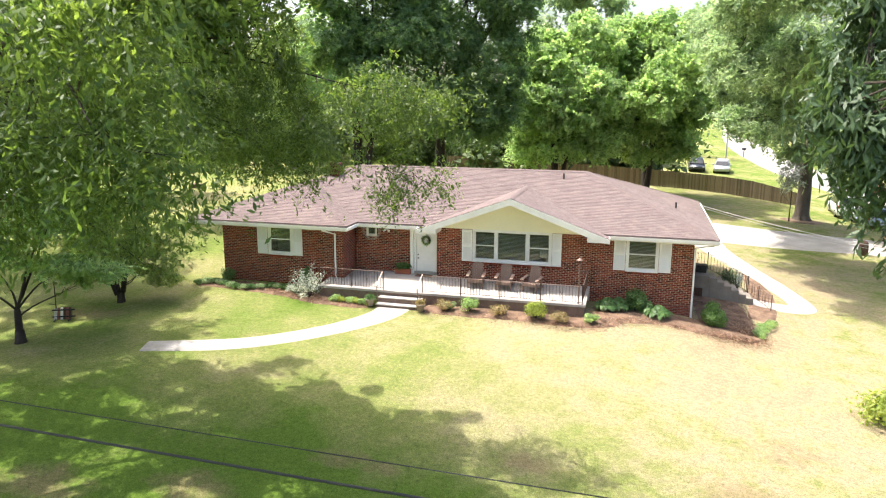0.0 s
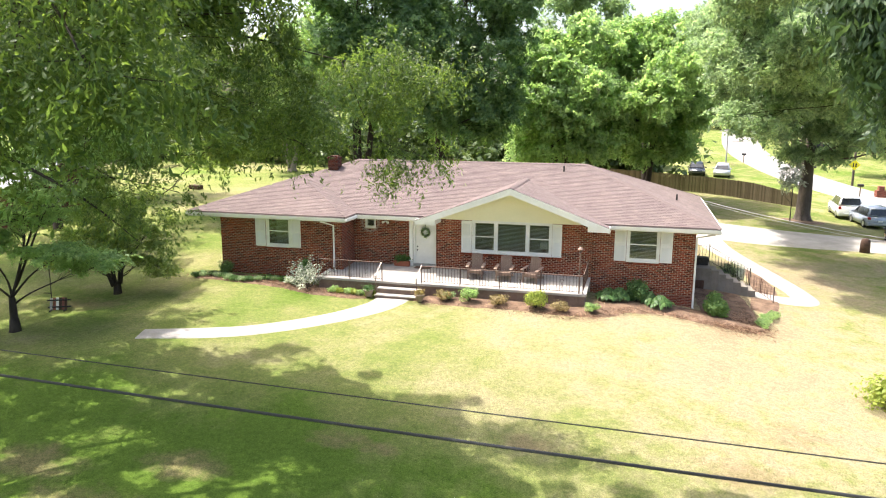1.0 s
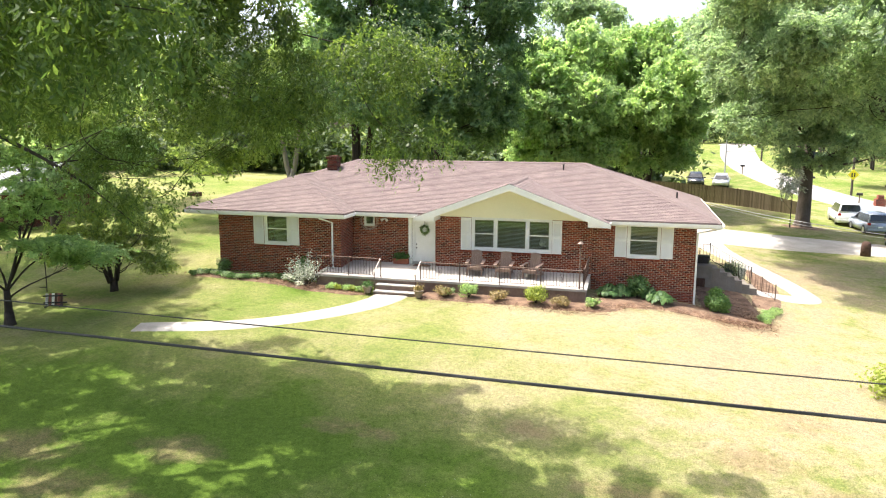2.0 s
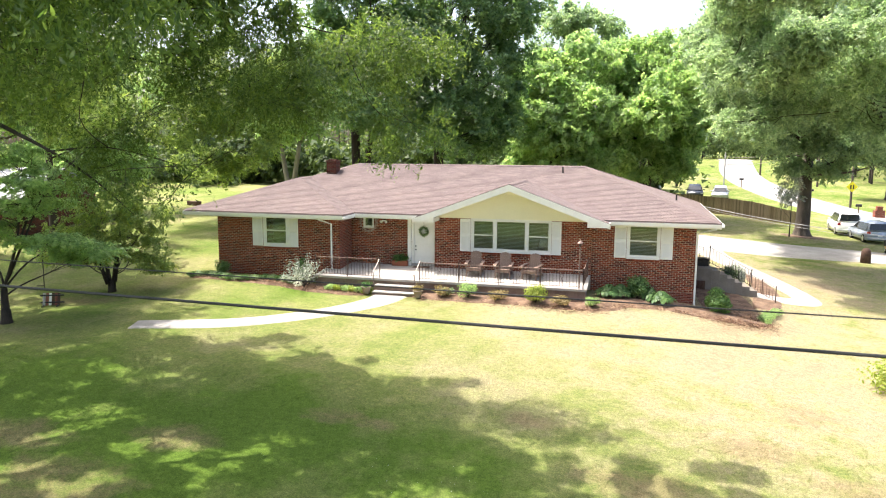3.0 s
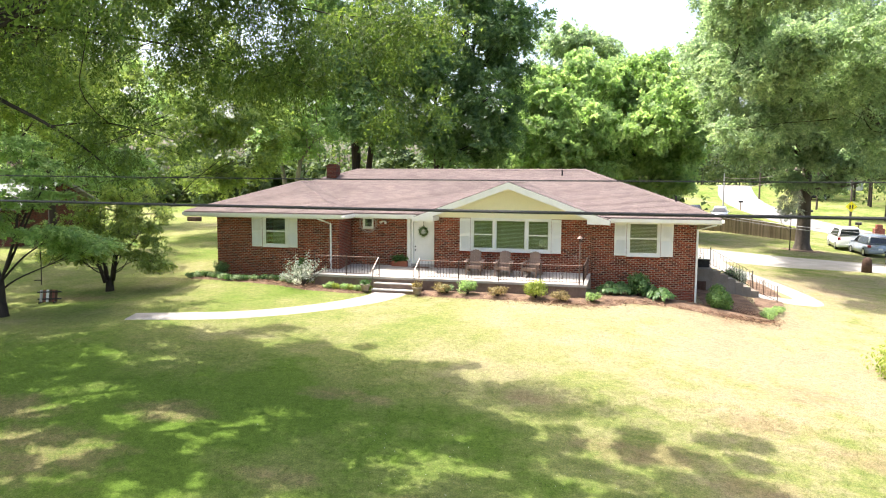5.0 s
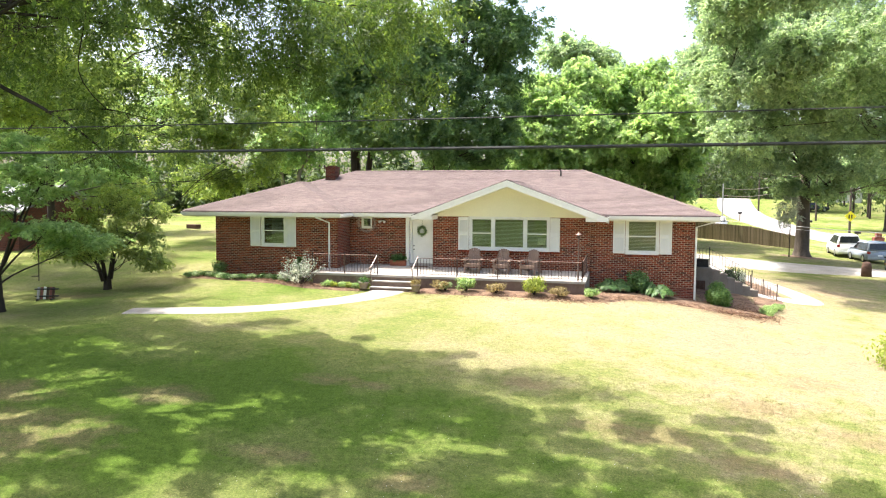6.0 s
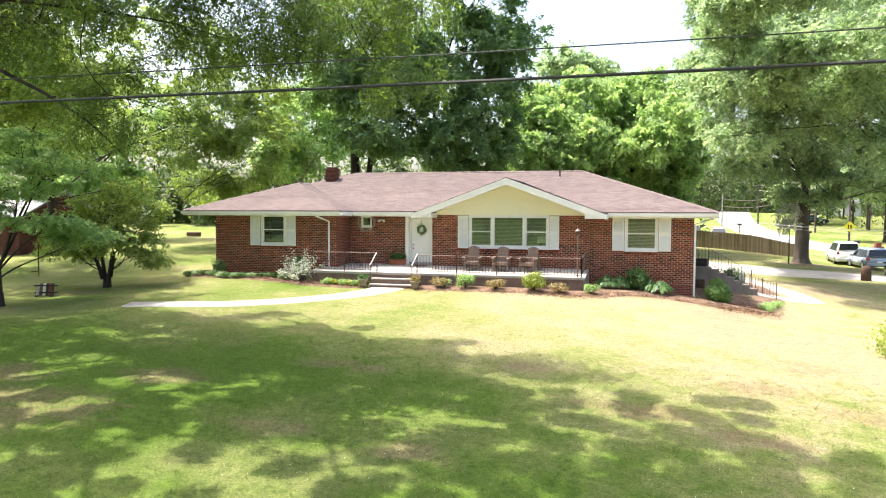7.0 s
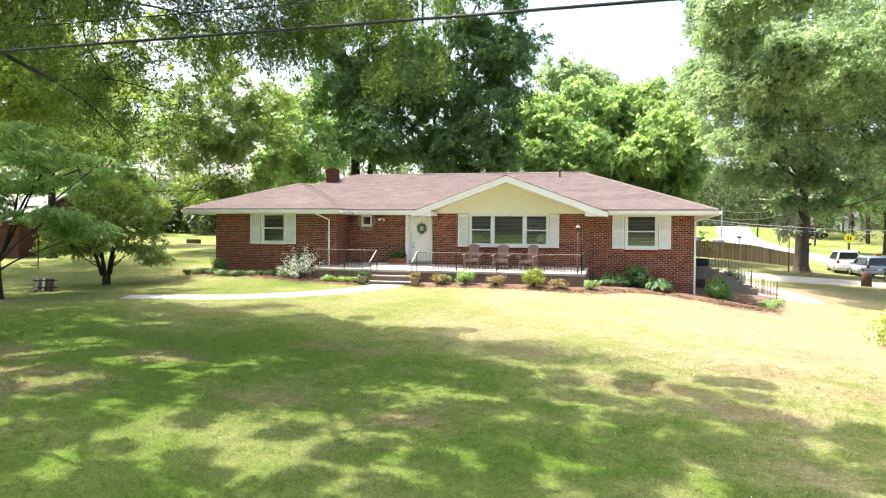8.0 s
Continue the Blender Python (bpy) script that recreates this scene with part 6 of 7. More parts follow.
part("ring", tube(bmesh.new(), [(0.37 * math.sin(t), 0, 0.37 * math.cos(t)) for t in np.linspace(0, math.tau, 33)], 0.024, 5), RAIL_CAP, ring)
ray_mesh = mesh_of("ray", boxed((-0.014, 0.014, -0.012, 0.012, 0.345, 0.455)), RAIL_CAP)
for k in range(36):
    share("ray", ray_mesh, ring, (0, 0, 0)).rotation_euler = (0, k * math.tau / 36, 0)
root = thing("flood_light", (-5.72, ENTRY_Y, 3.16), "pair of white flood lights under the eave", "lamp")
part("plate", lathe(bmesh.new(), [(0.06, 0.0), (0.06, 0.02)], 12), WHITE, root)
for s in (-1, 1):
    part("lamp_head", tube(bmesh.new(), [(s * 0.02, -0.03, 0.0), (s * 0.08, -0.08, -0.03), (s * 0.13, -0.15, -0.06)], [0.03, 0.045, 0.065], 10), WHITE, root, smooth=True)


# ---- side steps ----
steps = thing("side_steps", (8.2, 4.2, 0), "grey concrete landing and steps at the side door", "steps")
part("landing", boxed((-0.57, 0.45, -0.75, 0.75, -1.0, 1.12), bevel=0.015), GREY_CONCRETE, steps)
for k in range(6):
    x = 0.45 + k * 0.32
    part("step", boxed((x, x + 0.32, -0.60, 0.75, -1.0, 1.12 - 0.165 * (k + 1)), bevel=0.012), GREY_CONCRETE, steps)
    part("stringer", boxed((x, x + 0.32, -0.75, -0.603, -1.0, 1.12 - 0.165 * (k + 0.45)), bevel=0.012), GREY_CONCRETE, steps)
CRAWL = mottled("old_brown_boards", (0.055, 0.030, 0.022), (0.11, 0.065, 0.045), 0.9, 0, 3, 40, 0.4, stretch=(1, 1, 0.2))
root = thing("crawl_door", (8.0, 3.40, -0.35), "low brown wooden hatch under the landing", "hatch")
for k in range(4):
    part("board", boxed((-0.30 + k * 0.15, -0.155 + k * 0.15, -0.03, 0.03, 0, 0.85), bevel=0.006), CRAWL, root)
part("frame", boxed((-0.36, -0.302, -0.04, 0.04, 0, 0.92), (0.302, 0.36, -0.04, 0.04, 0, 0.92), (-0.302, 0.302, -0.04, 0.04, 0.855, 0.92)), CRAWL, root)
root = thing("storage_box", (8.15, 4.35, 1.12), "low dark storage box on the side landing", "box")
part("box", boxed((-0.40, 0.40, -0.22, 0.22, 0.0, 0.30), bevel=0.012), BLACK_IRON, root)
part("lid", boxed((-0.43, 0.43, -0.25, 0.25, 0.302, 0.345), bevel=0.010), BLACK_IRON, root)
railing("side_railing", "thin black iron railing along the side steps", [(7.75, 4.9, 1.12), (8.65, 4.9, 1.12), (10.5, 4.85, 0.10)], 0.78, BLACK_IRON, BLACK_IRON, 0.16, cap_r=0.008)
railing("side_railing", "thin rust-brown iron railing beside the path", [(10.55, 5.6, ground_z(10.55, 5.6)), (11.25, 3.0, ground_z(11.25, 3.0))], 0.68, IRON, IRON, 0.30, cap_r=0.008)


# ---- fence, cars and street things ----
fence = thing("wooden_fence", (0, 0, 0), "weathered brown board fence behind the yard", "fence")
board = mesh_of("slat", boxed((-0.066, 0.066, -0.010, 0.010, 0.03, 1.60)), FENCE_BOARD)
posts = mesh_of("post", boxed((-0.05, 0.05, 0.02, 0.12, 0, 1.64)), FENCE_WOOD)
line = curve_points([(-14, 42.3), (-5, 42.6), (3.7, 42.8), (11, 42.6), (14.3, 41.5), (17, 39.9), (19.4, 38.6)], 40)
seg = np.r_[0, np.cumsum(np.linalg.norm(np.diff(line, axis=0), axis=1))]
rail_pts = []
rr = random.Random(3)
for k in range(int(seg[-1] / 0.14)):
    s = k * 0.14
    x, y = np.interp(s, seg, line[:, 0]), np.interp(s, seg, line[:, 1])
    x2, y2 = np.interp(s + 0.1, seg, line[:, 0]), np.interp(s + 0.1, seg, line[:, 1])
    turn = math.atan2(y2 - y, x2 - x)
    ob = share("slat", board, fence, (x, y, ground_z(x, y) + rr.uniform(-0.02, 0.02)), turn, rr.uniform(-0.006, 0.006))
    ob.scale.z = float(np.interp(x, (15.5, 19.2), (1.0, 0.72)))
    if k % 17 == 0:
        share("post", posts, fence, (x, y, ground_z(x, y)), turn).scale.z = ob.scale.z
    if k % 6 == 0:
        rail_pts.append((x - 0.03 * math.sin(turn), y + 0.03 * math.cos(turn), ground_z(x, y), ob.scale.z))
for h in (0.32, 1.28):
    part("fence_rail", tube(bmesh.new(), [(x, y, z + h * k) for x, y, z, k in rail_pts], 0.035, 4), FENCE_WOOD, fence)


PAINT_WHITE = mottled("white_car_paint", (0.72, 0.73, 0.74), (0.78, 0.79, 0.80), 0.25, 0, 1, 20, 0.02, 0.6)
PAINT_SILVER = mottled("silver_car_paint", (0.42, 0.44, 0.46), (0.50, 0.52, 0.54), 0.3, 0.3, 1, 20, 0.02, 0.6)
PAINT_DARK = mottled("dark_car_paint", (0.020, 0.024, 0.032), (0.035, 0.040, 0.05), 0.25, 0.1, 1, 20, 0.02, 0.6)
PAINT_BLUE = mottled("silver_blue_car_paint", (0.30, 0.34, 0.40), (0.38, 0.42, 0.48), 0.25, 0.3, 1, 20, 0.02, 0.6)
PAINT_TAN = mottled("tan_trim", (0.42, 0.26, 0.08), (0.50, 0.32, 0.11), 0.5, 0, 2, 30, 0.05)
CAR_GLASS = mottled("tinted_car_glass", (0.012, 0.014, 0.016), (0.022, 0.025, 0.028), 0.08, 0, 1, 20, 0.0, 0.6)
RUBBER = mottled("tyre_rubber", (0.012, 0.012, 0.012), (0.025, 0.025, 0.025), 0.9, 0, 6, 60, 0.2)
ALLOY = mottled("wheel_alloy", (0.40, 0.41, 0.42), (0.52, 0.53, 0.54), 0.35, 0.7, 4, 40, 0.05)
TAIL = mottled("tail_lamp_red", (0.30, 0.015, 0.012), (0.40, 0.025, 0.02), 0.2, 0, 3, 30, 0.02, 0.6)


def side_loft(bm, outline, half, tuck):
    """Side outline (x, z) drawn out to a body; tuck(z): how far the side leans in at that height."""
    l = [bm.verts.new((x, -half + tuck(z), z)) for x, z in outline]
    r = [bm.verts.new((x, half - tuck(z), z)) for x, z in outline]
    bm.faces.new(l)
    bm.faces.new(r[::-1])
    for i in range(len(outline)):
        j = (i + 1) % len(outline)
        bm.faces.new((l[i], r[i], r[j], l[j]))
    bmesh.ops.bevel(bm, geom=list(bm.edges), offset=0.035, segments=2, affect="EDGES")
    return bm


def car(label, x, y, turn, length, width, height, paint, lower=None, tall=True, nose="away"):
    """A parked car; its front points along its own +x."""
    root = thing("car", (x, y, ground_z(x, y) + 0.02), label, "car", "parked cars", turn=turn)
    h, L2, belt = width / 2, length / 2, height * 0.57
    low = [(-L2, 0.42), (-L2 + 0.08, 0.24), (L2 - 0.15, 0.22), (L2, 0.45), (L2 - 0.04, belt * 0.78), (L2 - 0.95, belt * 0.98), (-L2 + 0.10, belt), (-L2 + 0.02, belt * 0.85)]
    part("body", side_loft(bmesh.new(), low, h, lambda z: 0.03 + 0.05 * max(0, z - belt * 0.7)), paint, root, smooth=True)
    rear = -L2 + (0.22 if tall else 0.75)
    cab = [(rear - (0.12 if tall else 0.35), belt - 0.02), (L2 - 1.05, belt - 0.02), (L2 - 1.85, height - 0.05), (L2 - 2.3, height), (rear + 0.45, height), (rear + 0.12, height - 0.08)]
    part("cabin", side_loft(bmesh.new(), cab, h - 0.05, lambda z: 0.26 * max(0, z - belt) / (height - belt)), paint, root, smooth=True)
    zt, zb = height - 0.13, belt + 0.06

    def inset(z):
        return h - 0.05 - 0.26 * max(0, z - belt) / (height - belt) + 0.006
    for s in (-1, 1):
        for a, b, c, d in ((rear + 0.22, rear + 1.08, rear + 1.06, rear + 0.32), (rear + 1.12, rear + 1.98, rear + 1.96, rear + 1.10), (rear + 2.02, L2 - 1.28, L2 - 1.92, rear + 2.00)):
            bm = bmesh.new()
            v = [bm.verts.new(p) for p in ((a, s * inset(zb), zb), (b, s * inset(zb), zb), (c, s * inset(zt), zt), (d, s * inset(zt), zt))]
            g = bmesh.ops.extrude_face_region(bm, geom=[bm.faces.new(v)])
            bmesh.ops.translate(bm, verts=[e for e in g["geom"] if isinstance(e, bmesh.types.BMVert)], vec=(0, -s * 0.02, 0))
            part("side_window", bm, CAR_GLASS, root)
        mirror = part("mirror", boxed((-0.05, 0.05, -0.10, 0.10, -0.06, 0.06), bevel=0.02), paint, root, at=(L2 - 1.45, s * (h + 0.07), belt + 0.06))
        tail = part("tail_light", boxed((-L2 - 0.01, -L2 + 0.20, s * (h - 0.16) - 0.11, s * (h - 0.16) + 0.115, belt * 0.78, belt * 0.97), bevel=0.02), TAIL, root)
        part("headlight", boxed((L2 - 0.22, L2 - 0.015, s * (h - 0.22) - 0.14, s * (h - 0.22) + 0.14, belt * 0.60, belt * 0.74), bevel=0.02), ALLOY, root)
        if lower:
            part("side_trim", boxed((-L2 + 0.5, L2 - 0.6, s * (h - 0.01) - 0.012, s * (h - 0.01) + 0.012, 0.36, 0.46)), lower, root)
    w = h - 0.28
    bm = bmesh.new()
    xr0, xr1 = rear - 0.045 if tall else rear - 0.21, rear + 0.135 if tall else rear + 0.14
    v = [bm.verts.new(p) for p in ((xr0 - 0.035, -w - 0.06, zb + 0.04), (xr0 - 0.035, w + 0.06, zb + 0.04), (xr1 - 0.05, w - 0.04, zt), (xr1 - 0.05, -w + 0.04, zt))]
    g = bmesh.ops.extrude_face_region(bm, geom=[bm.faces.new(v)])
    bmesh.ops.translate(bm, verts=[e for e in g["geom"] if isinstance(e, bmesh.types.BMVert)], vec=(0.05, 0, 0))
    part("rear_window", bm, CAR_GLASS, root)
    bm = bmesh.new()
    v = [bm.verts.new(p) for p in ((L2 - 1.09, -w - 0.08, zb), (L2 - 1.09, w + 0.08, zb), (L2 - 1.80, w - 0.06, zt + 0.03), (L2 - 1.80, -w + 0.06, zt + 0.03))]
    g = bmesh.ops.extrude_face_region(bm, geom=[bm.faces.new(v)])
    bmesh.ops.translate(bm, verts=[e for e in g["geom"] if isinstance(e, bmesh.types.BMVert)], vec=(-0.04, 0, -0.02))
    part("windscreen", bm, CAR_GLASS, root)
    part("rear_bumper", boxed((-L2 - 0.05, -L2 + 0.06, -h + 0.06, h - 0.06, 0.30, 0.52), bevel=0.03), lower or paint, root)
    part("number_plate", boxed((-L2 - 0.065, -L2 - 0.05, -0.16, 0.16, 0.54, 0.66)), WHITE, root)
    for wx in (-L2 + 0.85, L2 - 0.90):
        for s in (-1, 1):
            bm = bmesh.new()
            lathe(bm, [(0.20, -0.10), (0.31, -0.105), (0.335, -0.07), (0.335, 0.07), (0.31, 0.105), (0.20, 0.10)], 20)
            wheel = part("wheel", bm, RUBBER, root, at=(wx, s * (h - 0.12), 0.32), smooth=True)
            wheel.rotation_euler = (radians(90), 0, 0)
            rim = part("rim", lathe(bmesh.new(), [(0.05, -0.112), (0.205, -0.108), (0.215, 0.0), (0.205, 0.108), (0.05, 0.112)], 14), ALLOY, wheel)
    return root


car("white sport utility car parked by the road", 22.2, 36.3, 86, 4.75, 1.90, 1.84, PAINT_WHITE)
car("silver-blue estate car parked by the road", 22.9, 32.0, 93, 4.5, 1.84, 1.62, PAINT_BLUE)
car("dark car with a tan bumper and side trim on the driveway", 22.6, 23.4, 80, 4.5, 1.84, 1.50, PAINT_DARK, PAINT_TAN)
car("silver car parked across the road behind the fence", 14.9, 60.5, 262, 4.5, 1.82, 1.5, PAINT_SILVER, tall=False)
car("dark car parked across the road behind the fence", 12.0, 60.2, 268, 4.5, 1.82, 1.5, PAINT_DARK, tall=False)
car("dark car parked on the far lawn", 33.6, 100, 20, 4.6, 1.82, 1.5, PAINT_DARK, tall=False)

STONE = mottled("dark_brown_stone", (0.055, 0.030, 0.022), (0.12, 0.07, 0.05), 0.9, 0, 5, 40, 0.6)
root = thing("gate_pillar", (19.2, 19.2, ground_z(19.2, 19.2)), "short dark brown pillar with a rounded top beside the driveway", "pillar")
part("shaft", lathe(bmesh.new(), [(0.31, -0.1), (0.29, 0.6), (0.26, 0.78), (0.19, 0.89), (0.05, 0.94)], 10), STONE, root, smooth=True)
root = thing("brick_mailbox", (28.9, 50.5, ground_z(28.9, 50.5)), "low brick mailbox pillar beside the road", "mailbox")
part("pillar", boxed((-0.45, 0.45, -0.4, 0.4, -0.1, 0.75), (-0.25, 0.25, -0.3, 0.3, 0.75, 1.15)), BRICK, root, uv=True)


def mailbox(x, y, turn):
    root = thing("mailbox", (x, y, ground_z(x, y)), "dark metal mailbox on a post", "mailbox", "mailboxes", turn=turn)
    part("post", boxed((-0.05, 0.05, -0.05, 0.05, 0, 1.05)), FENCE_WOOD, root)
    bm = bmesh.new()
    pts = [(-0.13, 0), (0.13, 0)] + [(0.13 * math.cos(t), 0.16 + 0.11 * math.sin(t)) for t in np.linspace(0, math.pi, 7)]
    a = [bm.verts.new((-0.28, px, 1.05 + pz)) for px, pz in pts]
    b = [bm.verts.new((0.28, px, 1.05 + pz)) for px, pz in pts]
    bm.faces.new(a)
    bm.faces.new(b[::-1])
    for i in range(len(pts)):
        j = (i + 1) % len(pts)
        bm.faces.new((a[i], a[j], b[j], b[i]))
    part("box", bm, BLACK_IRON, root)


mailbox(19.6, 79.0, 10)
mailbox(26.0, 66.5, 160)
mailbox(26.9, 50.0, 160)


def utility_pole(x, y, h, label, wood=True):
    root = thing("utility_pole", (x, y, ground_z(x, y)), label, "utility pole", "utility poles")
    part("pole", tube(bmesh.new(), [(0, 0, -0.2), (0, 0, h)], [0.15, 0.10] if wood else [0.09, 0.07], 10), BARK if wood else GREY_CABLE, root)
    if not wood:
        return
    part("crossarm", boxed((-0.9, 0.9, -0.05, 0.05, h - 0.5, h - 0.38)), BARK, root)
    for k in (-0.8, -0.4, 0.4, 0.8):
        part("insulator", lathe(bmesh.new(), [(0.03, h - 0.38), (0.05, h - 0.33), (0.03, h - 0.26)], 8, (k, 0, 0)), WHITE, root)


utility_pole(15.5, 63.0, 5.4, "thin grey metal utility pole across the road", False)
utility_pole(24.9, 98.0, 6.6, "grey wooden utility pole on the hill")
utility_pole(30.5, 84.0, 8.0, "grey wooden utility pole beside the road")
root = thing("road_sign", (28.6, 59.5, ground_z(28.6, 59.5)), "yellow diamond pedestrian crossing sign on a wooden pole", "sign")
YELLOW = mottled("sign_yellow", (0.72, 0.62, 0.02), (0.78, 0.68, 0.03), 0.5, 0, 2, 20, 0.02)
part("pole", tube(bmesh.new(), [(0, 0, -0.1), (0, 0, 5.6)], [0.13, 0.11], 8), BARK, root)
bm = bmesh.new()
d = 0.6
a = [bm.verts.new((x, -0.16, 2.35 + z)) for x, z in ((-d, 0), (0, -d), (d, 0), (0, d))]
b = [bm.verts.new((x, -0.14, 2.35 + z)) for x, z in ((-d, 0), (0, -d), (d, 0), (0, d))]
bm.faces.new(a)
bm.faces.new(b[::-1])
for i in range(4):
    bm.faces.new((a[i], b[i], b[(i + 1) % 4], a[(i + 1) % 4]))
plate = part("plate", bm, YELLOW, root)
part("symbol", boxed((-0.20, -0.06, -0.166, -0.162, 2.10, 2.55), (0.06, 0.20, -0.166, -0.162, 2.10, 2.55), bevel=0.001), BLACK_IRON, plate)
for dz, r in ((0.0, 0.015), (-0.10, 0.008)):
    cable("service_cable", "pale service cable strung from the house to the street", (8.55, 10.4, 3.42 + dz), (32.0, -12.0, 5.3), 1.4 - dz, r, GREY_CABLE)
for dz in (0.0, -0.9):
    cable("street_cable", "thin pale cable strung between the street poles", (15.5, 63.0, ground_z(15.5, 63) + 4.9 + dz), (30.5, 84.0, ground_z(30.5, 84) + 7.6 + dz), 1.2, 0.03, RAIL_CAP)
    cable("street_cable", "thin pale cable strung between the street poles", (24.9, 98.0, ground_z(24.9, 98) + 6.5 + dz), (30.5, 84.0, ground_z(30.5, 84) + 7.6 + dz), 0.6, 0.03, RAIL_CAP)


def neighbour(label, x, y, turn, w, d, h, wall_mat, roof_mat, openings, overhang=0.5, rise=0.4):
    """A plain house: walls with real openings along its front, gabled roof with a thick edge."""
    z = min(ground_z(x + a * w / 2, y + b * d / 2) for a in (-1, 1) for b in (-1, 1)) - 0.1
    root = thing("neighbour_house", (x, y, z), label, "house", "houses in the distance", turn=turn)
    part("wall", wall_with_holes(-w / 2, w / 2, -d / 2, 0, h, [o[:4] for o in openings], 0.25), wall_mat, root, uv=True)
    for a, b in ((-w / 2, -w / 2 + 0.25), (w / 2 - 0.25, w / 2)):
        bm = bmesh.new()
        pts = [(-d / 2 + 0.25, 0), (d / 2, 0), (d / 2, h), (0, h + rise * d / 2), (-d / 2 + 0.25, h + rise * 0.25)]
        f = [bm.verts.new((a, p, q)) for p, q in pts]
        k = [bm.verts.new((b, p, q)) for p, q in pts]
        bm.faces.new(f)
        bm.faces.new(k[::-1])
        for i in range(5):
            bm.faces.new((f[i], k[i], k[(i + 1) % 5], f[(i + 1) % 5]))
        part("wall", bm, wall_mat, root, uv=True)
    part("wall", boxed((-w / 2 + 0.25, w / 2 - 0.25, d / 2 - 0.25, d / 2, 0, h)), wall_mat, root, uv=True)
    for s in (-1, 1):
        e = d / 2 + overhang
        part("roof", slab(bmesh.new(), [(-w / 2 - overhang, s * e, h - rise * overhang + 0.1), (w / 2 + overhang, s * e, h - rise * overhang + 0.1), (w / 2 + overhang, 0, h + rise * d / 2 + 0.1), (-w / 2 - overhang, 0, h + rise * d / 2 + 0.1)], 0.12), roof_mat, root, uv=True)
    for x0, x1, z0, z1, kind in openings:
        y0 = -d / 2
        win = part(kind, boxed((x0, x1, y0 + 0.04, y0 + 0.12, z1 - 0.07, z1), (x0, x0 + 0.07, y0 + 0.04, y0 + 0.12, z0, z1 - 0.07), (x1 - 0.07, x1, y0 + 0.04, y0 + 0.12, z0, z1 - 0.07), (x0 + 0.07, x1 - 0.07, y0 + 0.04, y0 + 0.12, z0, z0 + 0.07)), WHITE, root)
        part("pane" if kind == "window" else "panel", boxed((x0 + 0.07, x1 - 0.07, y0 + 0.07, y0 + 0.09, z0 + 0.07, z1 - 0.07)), CAR_GLASS if kind == "window" else WHITE, win)
    return root


PALE_ROOF = mottled("pale_grey_shingles", (0.27, 0.27, 0.28), (0.38, 0.38, 0.39), 0.95, 0, 2, 25, 0.5)
GREY_ROOF = mottled("grey_shingles", (0.07, 0.07, 0.075), (0.12, 0.12, 0.125), 0.95, 0, 2, 25, 0.5)
SIDING = mottled("pale_siding", (0.45, 0.45, 0.43), (0.55, 0.55, 0.53), 0.7, 0, 2, 20, 0.1)
neighbour("dark brick house with a pale grey roof beyond the lawn", -40.0, 9.0, 8, 15, 8, 2.7, DARK_BRICK, PALE_ROOF, [(-5, -3.6, 1.0, 2.2, "window"), (-0.5, 0.5, 0.1, 2.15, "door"), (3, 4.4, 1.0, 2.2, "window")])
neighbour("pale house with a grey roof behind the trees", 0.0, 66.0, -8, 16, 8, 2.8, SIDING, GREY_ROOF, [(-6, -4.6, 1.0, 2.2, "window"), (-1, 0, 0.1, 2.15, "door"), (2.5, 4.4, 1.0, 2.2, "window")])
neighbour("small white house on the hill", 44.0, 124, -18, 6, 6, 2.6, SIDING, GREY_ROOF, [(-2.4, -1.4, 1.0, 2.1, "window"), (-0.5, 0.5, 0.1, 2.1, "door"), (1.4, 2.4, 1.0, 2.1, "window")])

# things under the dogwood and in the back yard
TUB = mottled("red_brown_slats", (0.17, 0.055, 0.045), (0.28, 0.11, 0.085), 0.85, 0, 5, 50, 0.3)
root = thing("slatted_tub", (-17.1, -7.3, ground_z(-17.1, -7.3)), "small tilted garden seat with grey, white and red-brown slats", "garden seat", turn=25)
for k in range(6):
    ob = part("slat", boxed((-0.045, 0.045, -0.02, 0.02, 0.02, 0.52), bevel=0.006), (GREY_CABLE, TUB, WHITE, CRAWL, TUB, CRAWL)[k], root, at=(-0.28 + k * 0.11, 0.05 * math.sin(k * 0.6), 0.0))
    ob.rotation_euler = (radians(-18), 0, 0)
for z in (0.12, 0.40):
    part("crossbar", boxed((-0.40, 0.48, 0.03, 0.07, z, z + 0.05)), BLACK_IRON, root)
for s in (-1, 1):
    part("leg", boxed((s * 0.27 - 0.02, s * 0.27 + 0.02, -0.22, 0.12, 0.0, 0.06)), BLACK_IRON, root)
root = thing("rope_swing", (-16.1, -8.6, ground_z(-16.1, -8.6) + 0.95), "dark rope with a wooden bar hanging from a dogwood bough", "swing")
part("rope", tube(bmesh.new(), [(0, 0, 1.55), (0.02, 0, 0.8), (0, 0, 0.0)], 0.018, 5), DARK_BARK, root)
part("bar", tube(bmesh.new(), [(-0.42, 0.1, 0.14), (0.02, 0, 0.18)], 0.018, 5), DARK_BARK, root)
root = thing("garden_trough", (-31.2, 23.3, ground_z(-31.2, 23.3)), "low dark wooden trough in the sunny back yard", "trough", turn=-15)
part("trough", boxed((-0.6, 0.6, -0.28, 0.28, 0.0, 0.36), bevel=0.03), STONE, root)


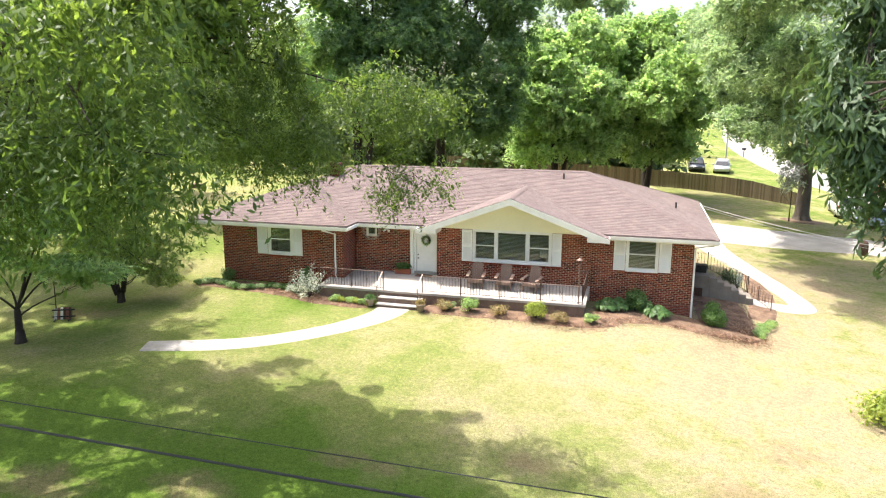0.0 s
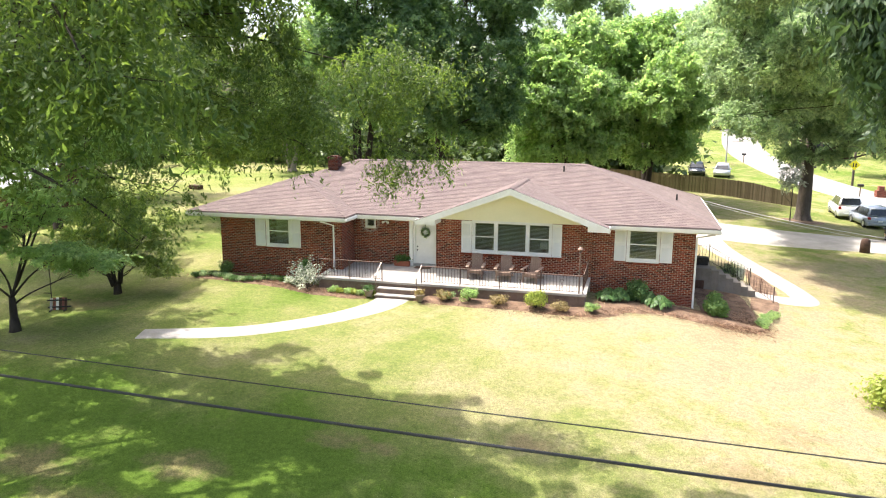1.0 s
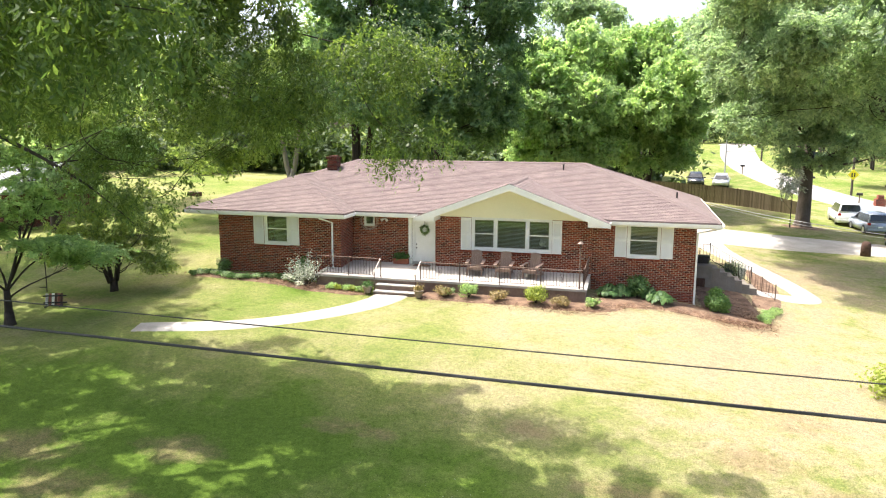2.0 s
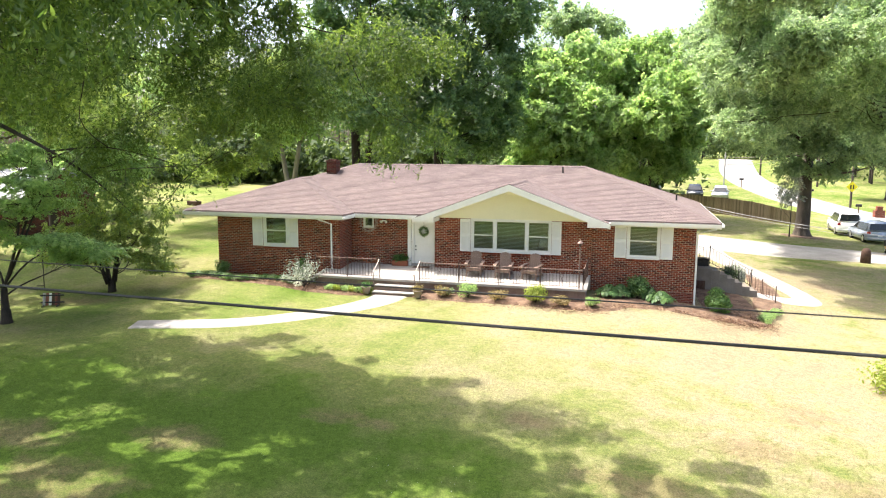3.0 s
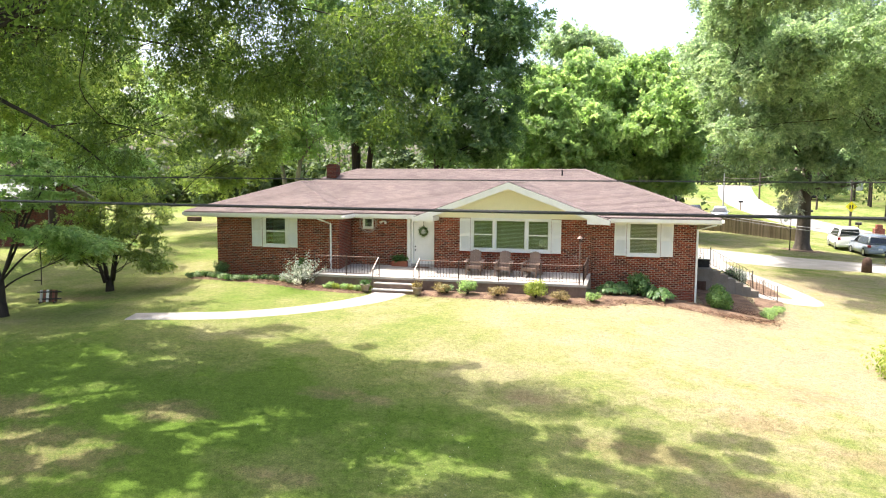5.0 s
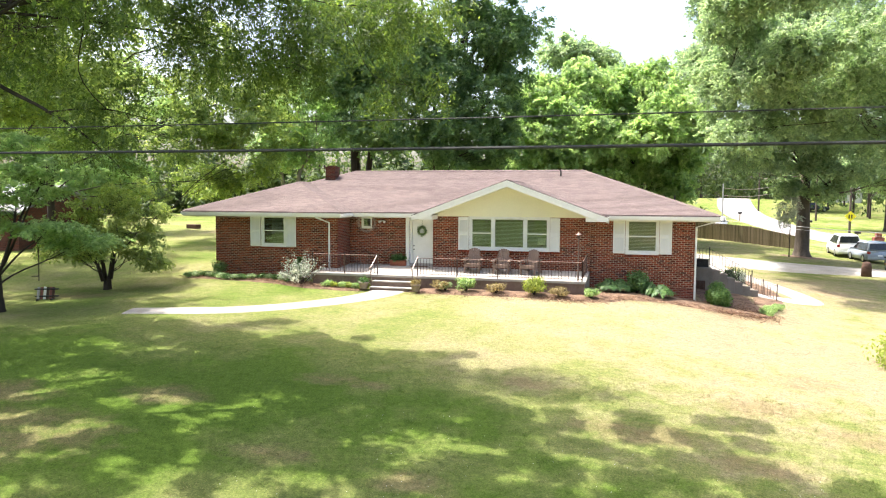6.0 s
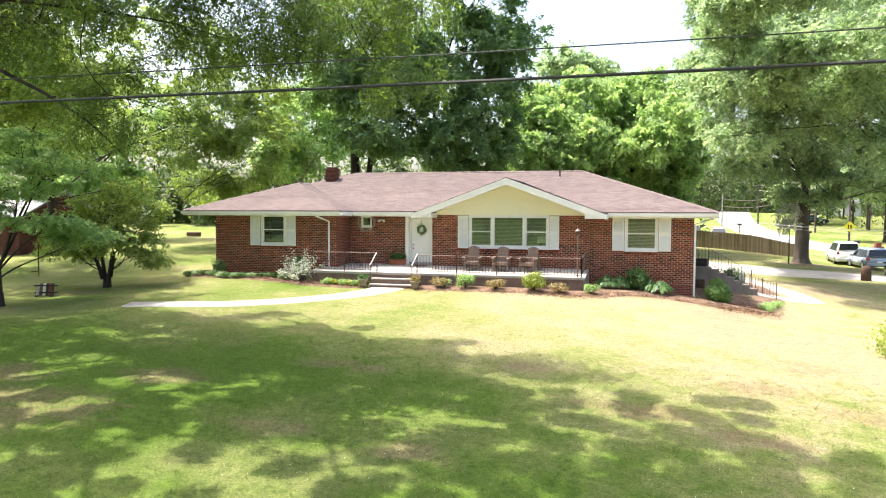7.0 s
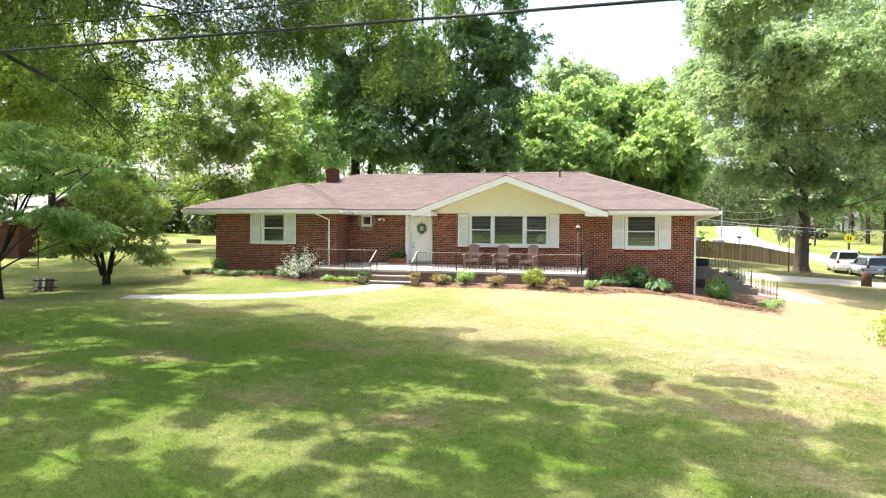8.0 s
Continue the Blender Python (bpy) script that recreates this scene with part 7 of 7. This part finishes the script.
# ---- grass ----
def grass_patch(name, label, x0, x1, y0, y1, count, blade, seed, material):
    """Standing blades of grass, in loose tufts."""
    rng = np.random.default_rng(seed)
    tx, ty = rng.uniform(x0, x1, count // 6), rng.uniform(y0, y1, count // 6)
    x = (tx[:, None] + rng.normal(size=(len(tx), 6)) * 0.05).ravel()
    y = (ty[:, None] + rng.normal(size=(len(ty), 6)) * 0.05).ravel()
    z = heights(x, y)
    n = len(x)
    a = rng.uniform(0, math.tau, n)
    h = blade * rng.uniform(0.5, 1.4, n)
    w = 0.008 * rng.uniform(0.7, 1.3, n)
    lean = rng.normal(size=(n, 2)) * 0.5 * h[:, None]
    s = np.stack([np.cos(a) * w, np.sin(a) * w, np.zeros(n)], -1)
    base = np.stack([x, y, z - 0.005], -1)
    tip = base + np.stack([lean[:, 0], lean[:, 1], h], -1)
    mid = base * 0.45 + tip * 0.55 + np.stack([np.zeros(n), np.zeros(n), h * 0.12], -1)
    v = np.stack([base - s, mid - s * 0.7, tip, mid + s * 0.7], 1)
    ob = new(name, quick_mesh(name, v.reshape(-1, 3), np.arange(4 * n).reshape(n, 4), material))
    return tagged(ob, label, "grass", kind="stuff")


grass_patch("grass", "short uneven grass blades over the shaded lawn", -14, 13, -27, -12, 84000, 0.036, 1, GRASS)
grass_patch("grass", "short uneven grass blades over the sunny lawn", -14, 14, -12, -3.8, 30000, 0.022, 2, GRASS)
rng = np.random.default_rng(9)
k = 1300
x, y = rng.uniform(-4, 11, k), rng.uniform(-26, -16, k)
keep = np.array([noise.noise((a * 0.35, b * 0.35, 3.0)) > 0.02 for a, b in zip(x, y)])
x, y = x[keep], y[keep]
c = np.stack([x, y, heights(x, y) + rng.uniform(0.05, 0.09, len(x))], -1)
up = np.tile((0.0, 0.0, 1.0), (len(x), 1)) + rng.normal(scale=0.2, size=(len(x), 3))
ob = new("clover_flower", leaves(c, up, 0.014, 0.013, WHITE, "clover_flower", rng, 0.0))
tagged(ob, "tiny white clover flowers scattered in the grass", "clover", kind="stuff")


# ---- brickwork ----
def brickwork(wall, x0, x1, y, z0, z1, holes, single=None):
    """Running-bond bricks proud of the mortar, left out at the openings; those inside single (x0, x1, z0, z1) are pieces of their own."""
    rng = random.Random(int(x0 * 100) + 17)
    verts, faces = [], []
    pieces = {}
    row = 0
    z = z0
    while z + 0.07 < z1:
        x = x0 - (0.1065 if row % 2 else 0.0)
        while x < x1 - 0.02:
            a, b = max(x, x0) + 0.004, min(x + 0.200, x1) - 0.002
            x += 0.213
            spans = [(a, b)]
            for h0, h1, g0, g1 in holes:
                if z + 0.064 > g0 and z < g1:
                    spans = [s for p, q in spans for s in ((p, min(q, h0 - 0.004)), (max(p, h1 + 0.004), q)) if s[1] - s[0] > 0.02]
            for p, q in spans:
                out = 0.006 + rng.uniform(0, 0.003)
                if single and single[0] < p and q < single[1] and single[2] < z < single[3] and q - p > 0.188:
                    kind = rng.randrange(4)
                    if kind not in pieces:
                        pieces[kind] = mesh_of("brick", boxed((0, 0.194, -0.006 - 0.001 * kind, 0.004, 0, 0.064)), BRICK_PIECE)
                    share("brick", pieces[kind], wall, (p, y, z))
                    continue
                n = len(verts)
                verts += [(p, y - out, z), (q, y - out, z), (q, y - out, z + 0.064), (p, y - out, z + 0.064), (p, y + 0.002, z), (q, y + 0.002, z), (q, y + 0.002, z + 0.064), (p, y + 0.002, z + 0.064)]
                faces += [(n, n + 1, n + 2, n + 3), (n, n + 4, n + 5, n + 1), (n + 1, n + 5, n + 6, n + 2), (n + 2, n + 6, n + 7, n + 3), (n + 3, n + 7, n + 4, n)]
        z += 0.0770
        row += 1
    ob = new("brickwork", quick_mesh("brickwork", np.array(verts), np.array(faces), BRICK_PIECE))
    ob.parent = wall
    tagged(ob, kind="stuff")


brickwork(front_walls[0], -13.35, -7.30, LEFT_Y, 0.10, 3.40, [WIN_L])
brickwork(front_walls[1], -7.30, -3.28, ENTRY_Y, 1.005, 3.40, [WIN_S, DOOR])
brickwork(front_walls[2], -3.28, 3.50, GABLE_Y, 1.005, 3.40, [WIN_P], (-3.2, 3.45, 1.0, 1.70))
brickwork(front_walls[3], 3.50, 7.62, RIGHT_Y, -0.35, 3.40, [WIN_R])
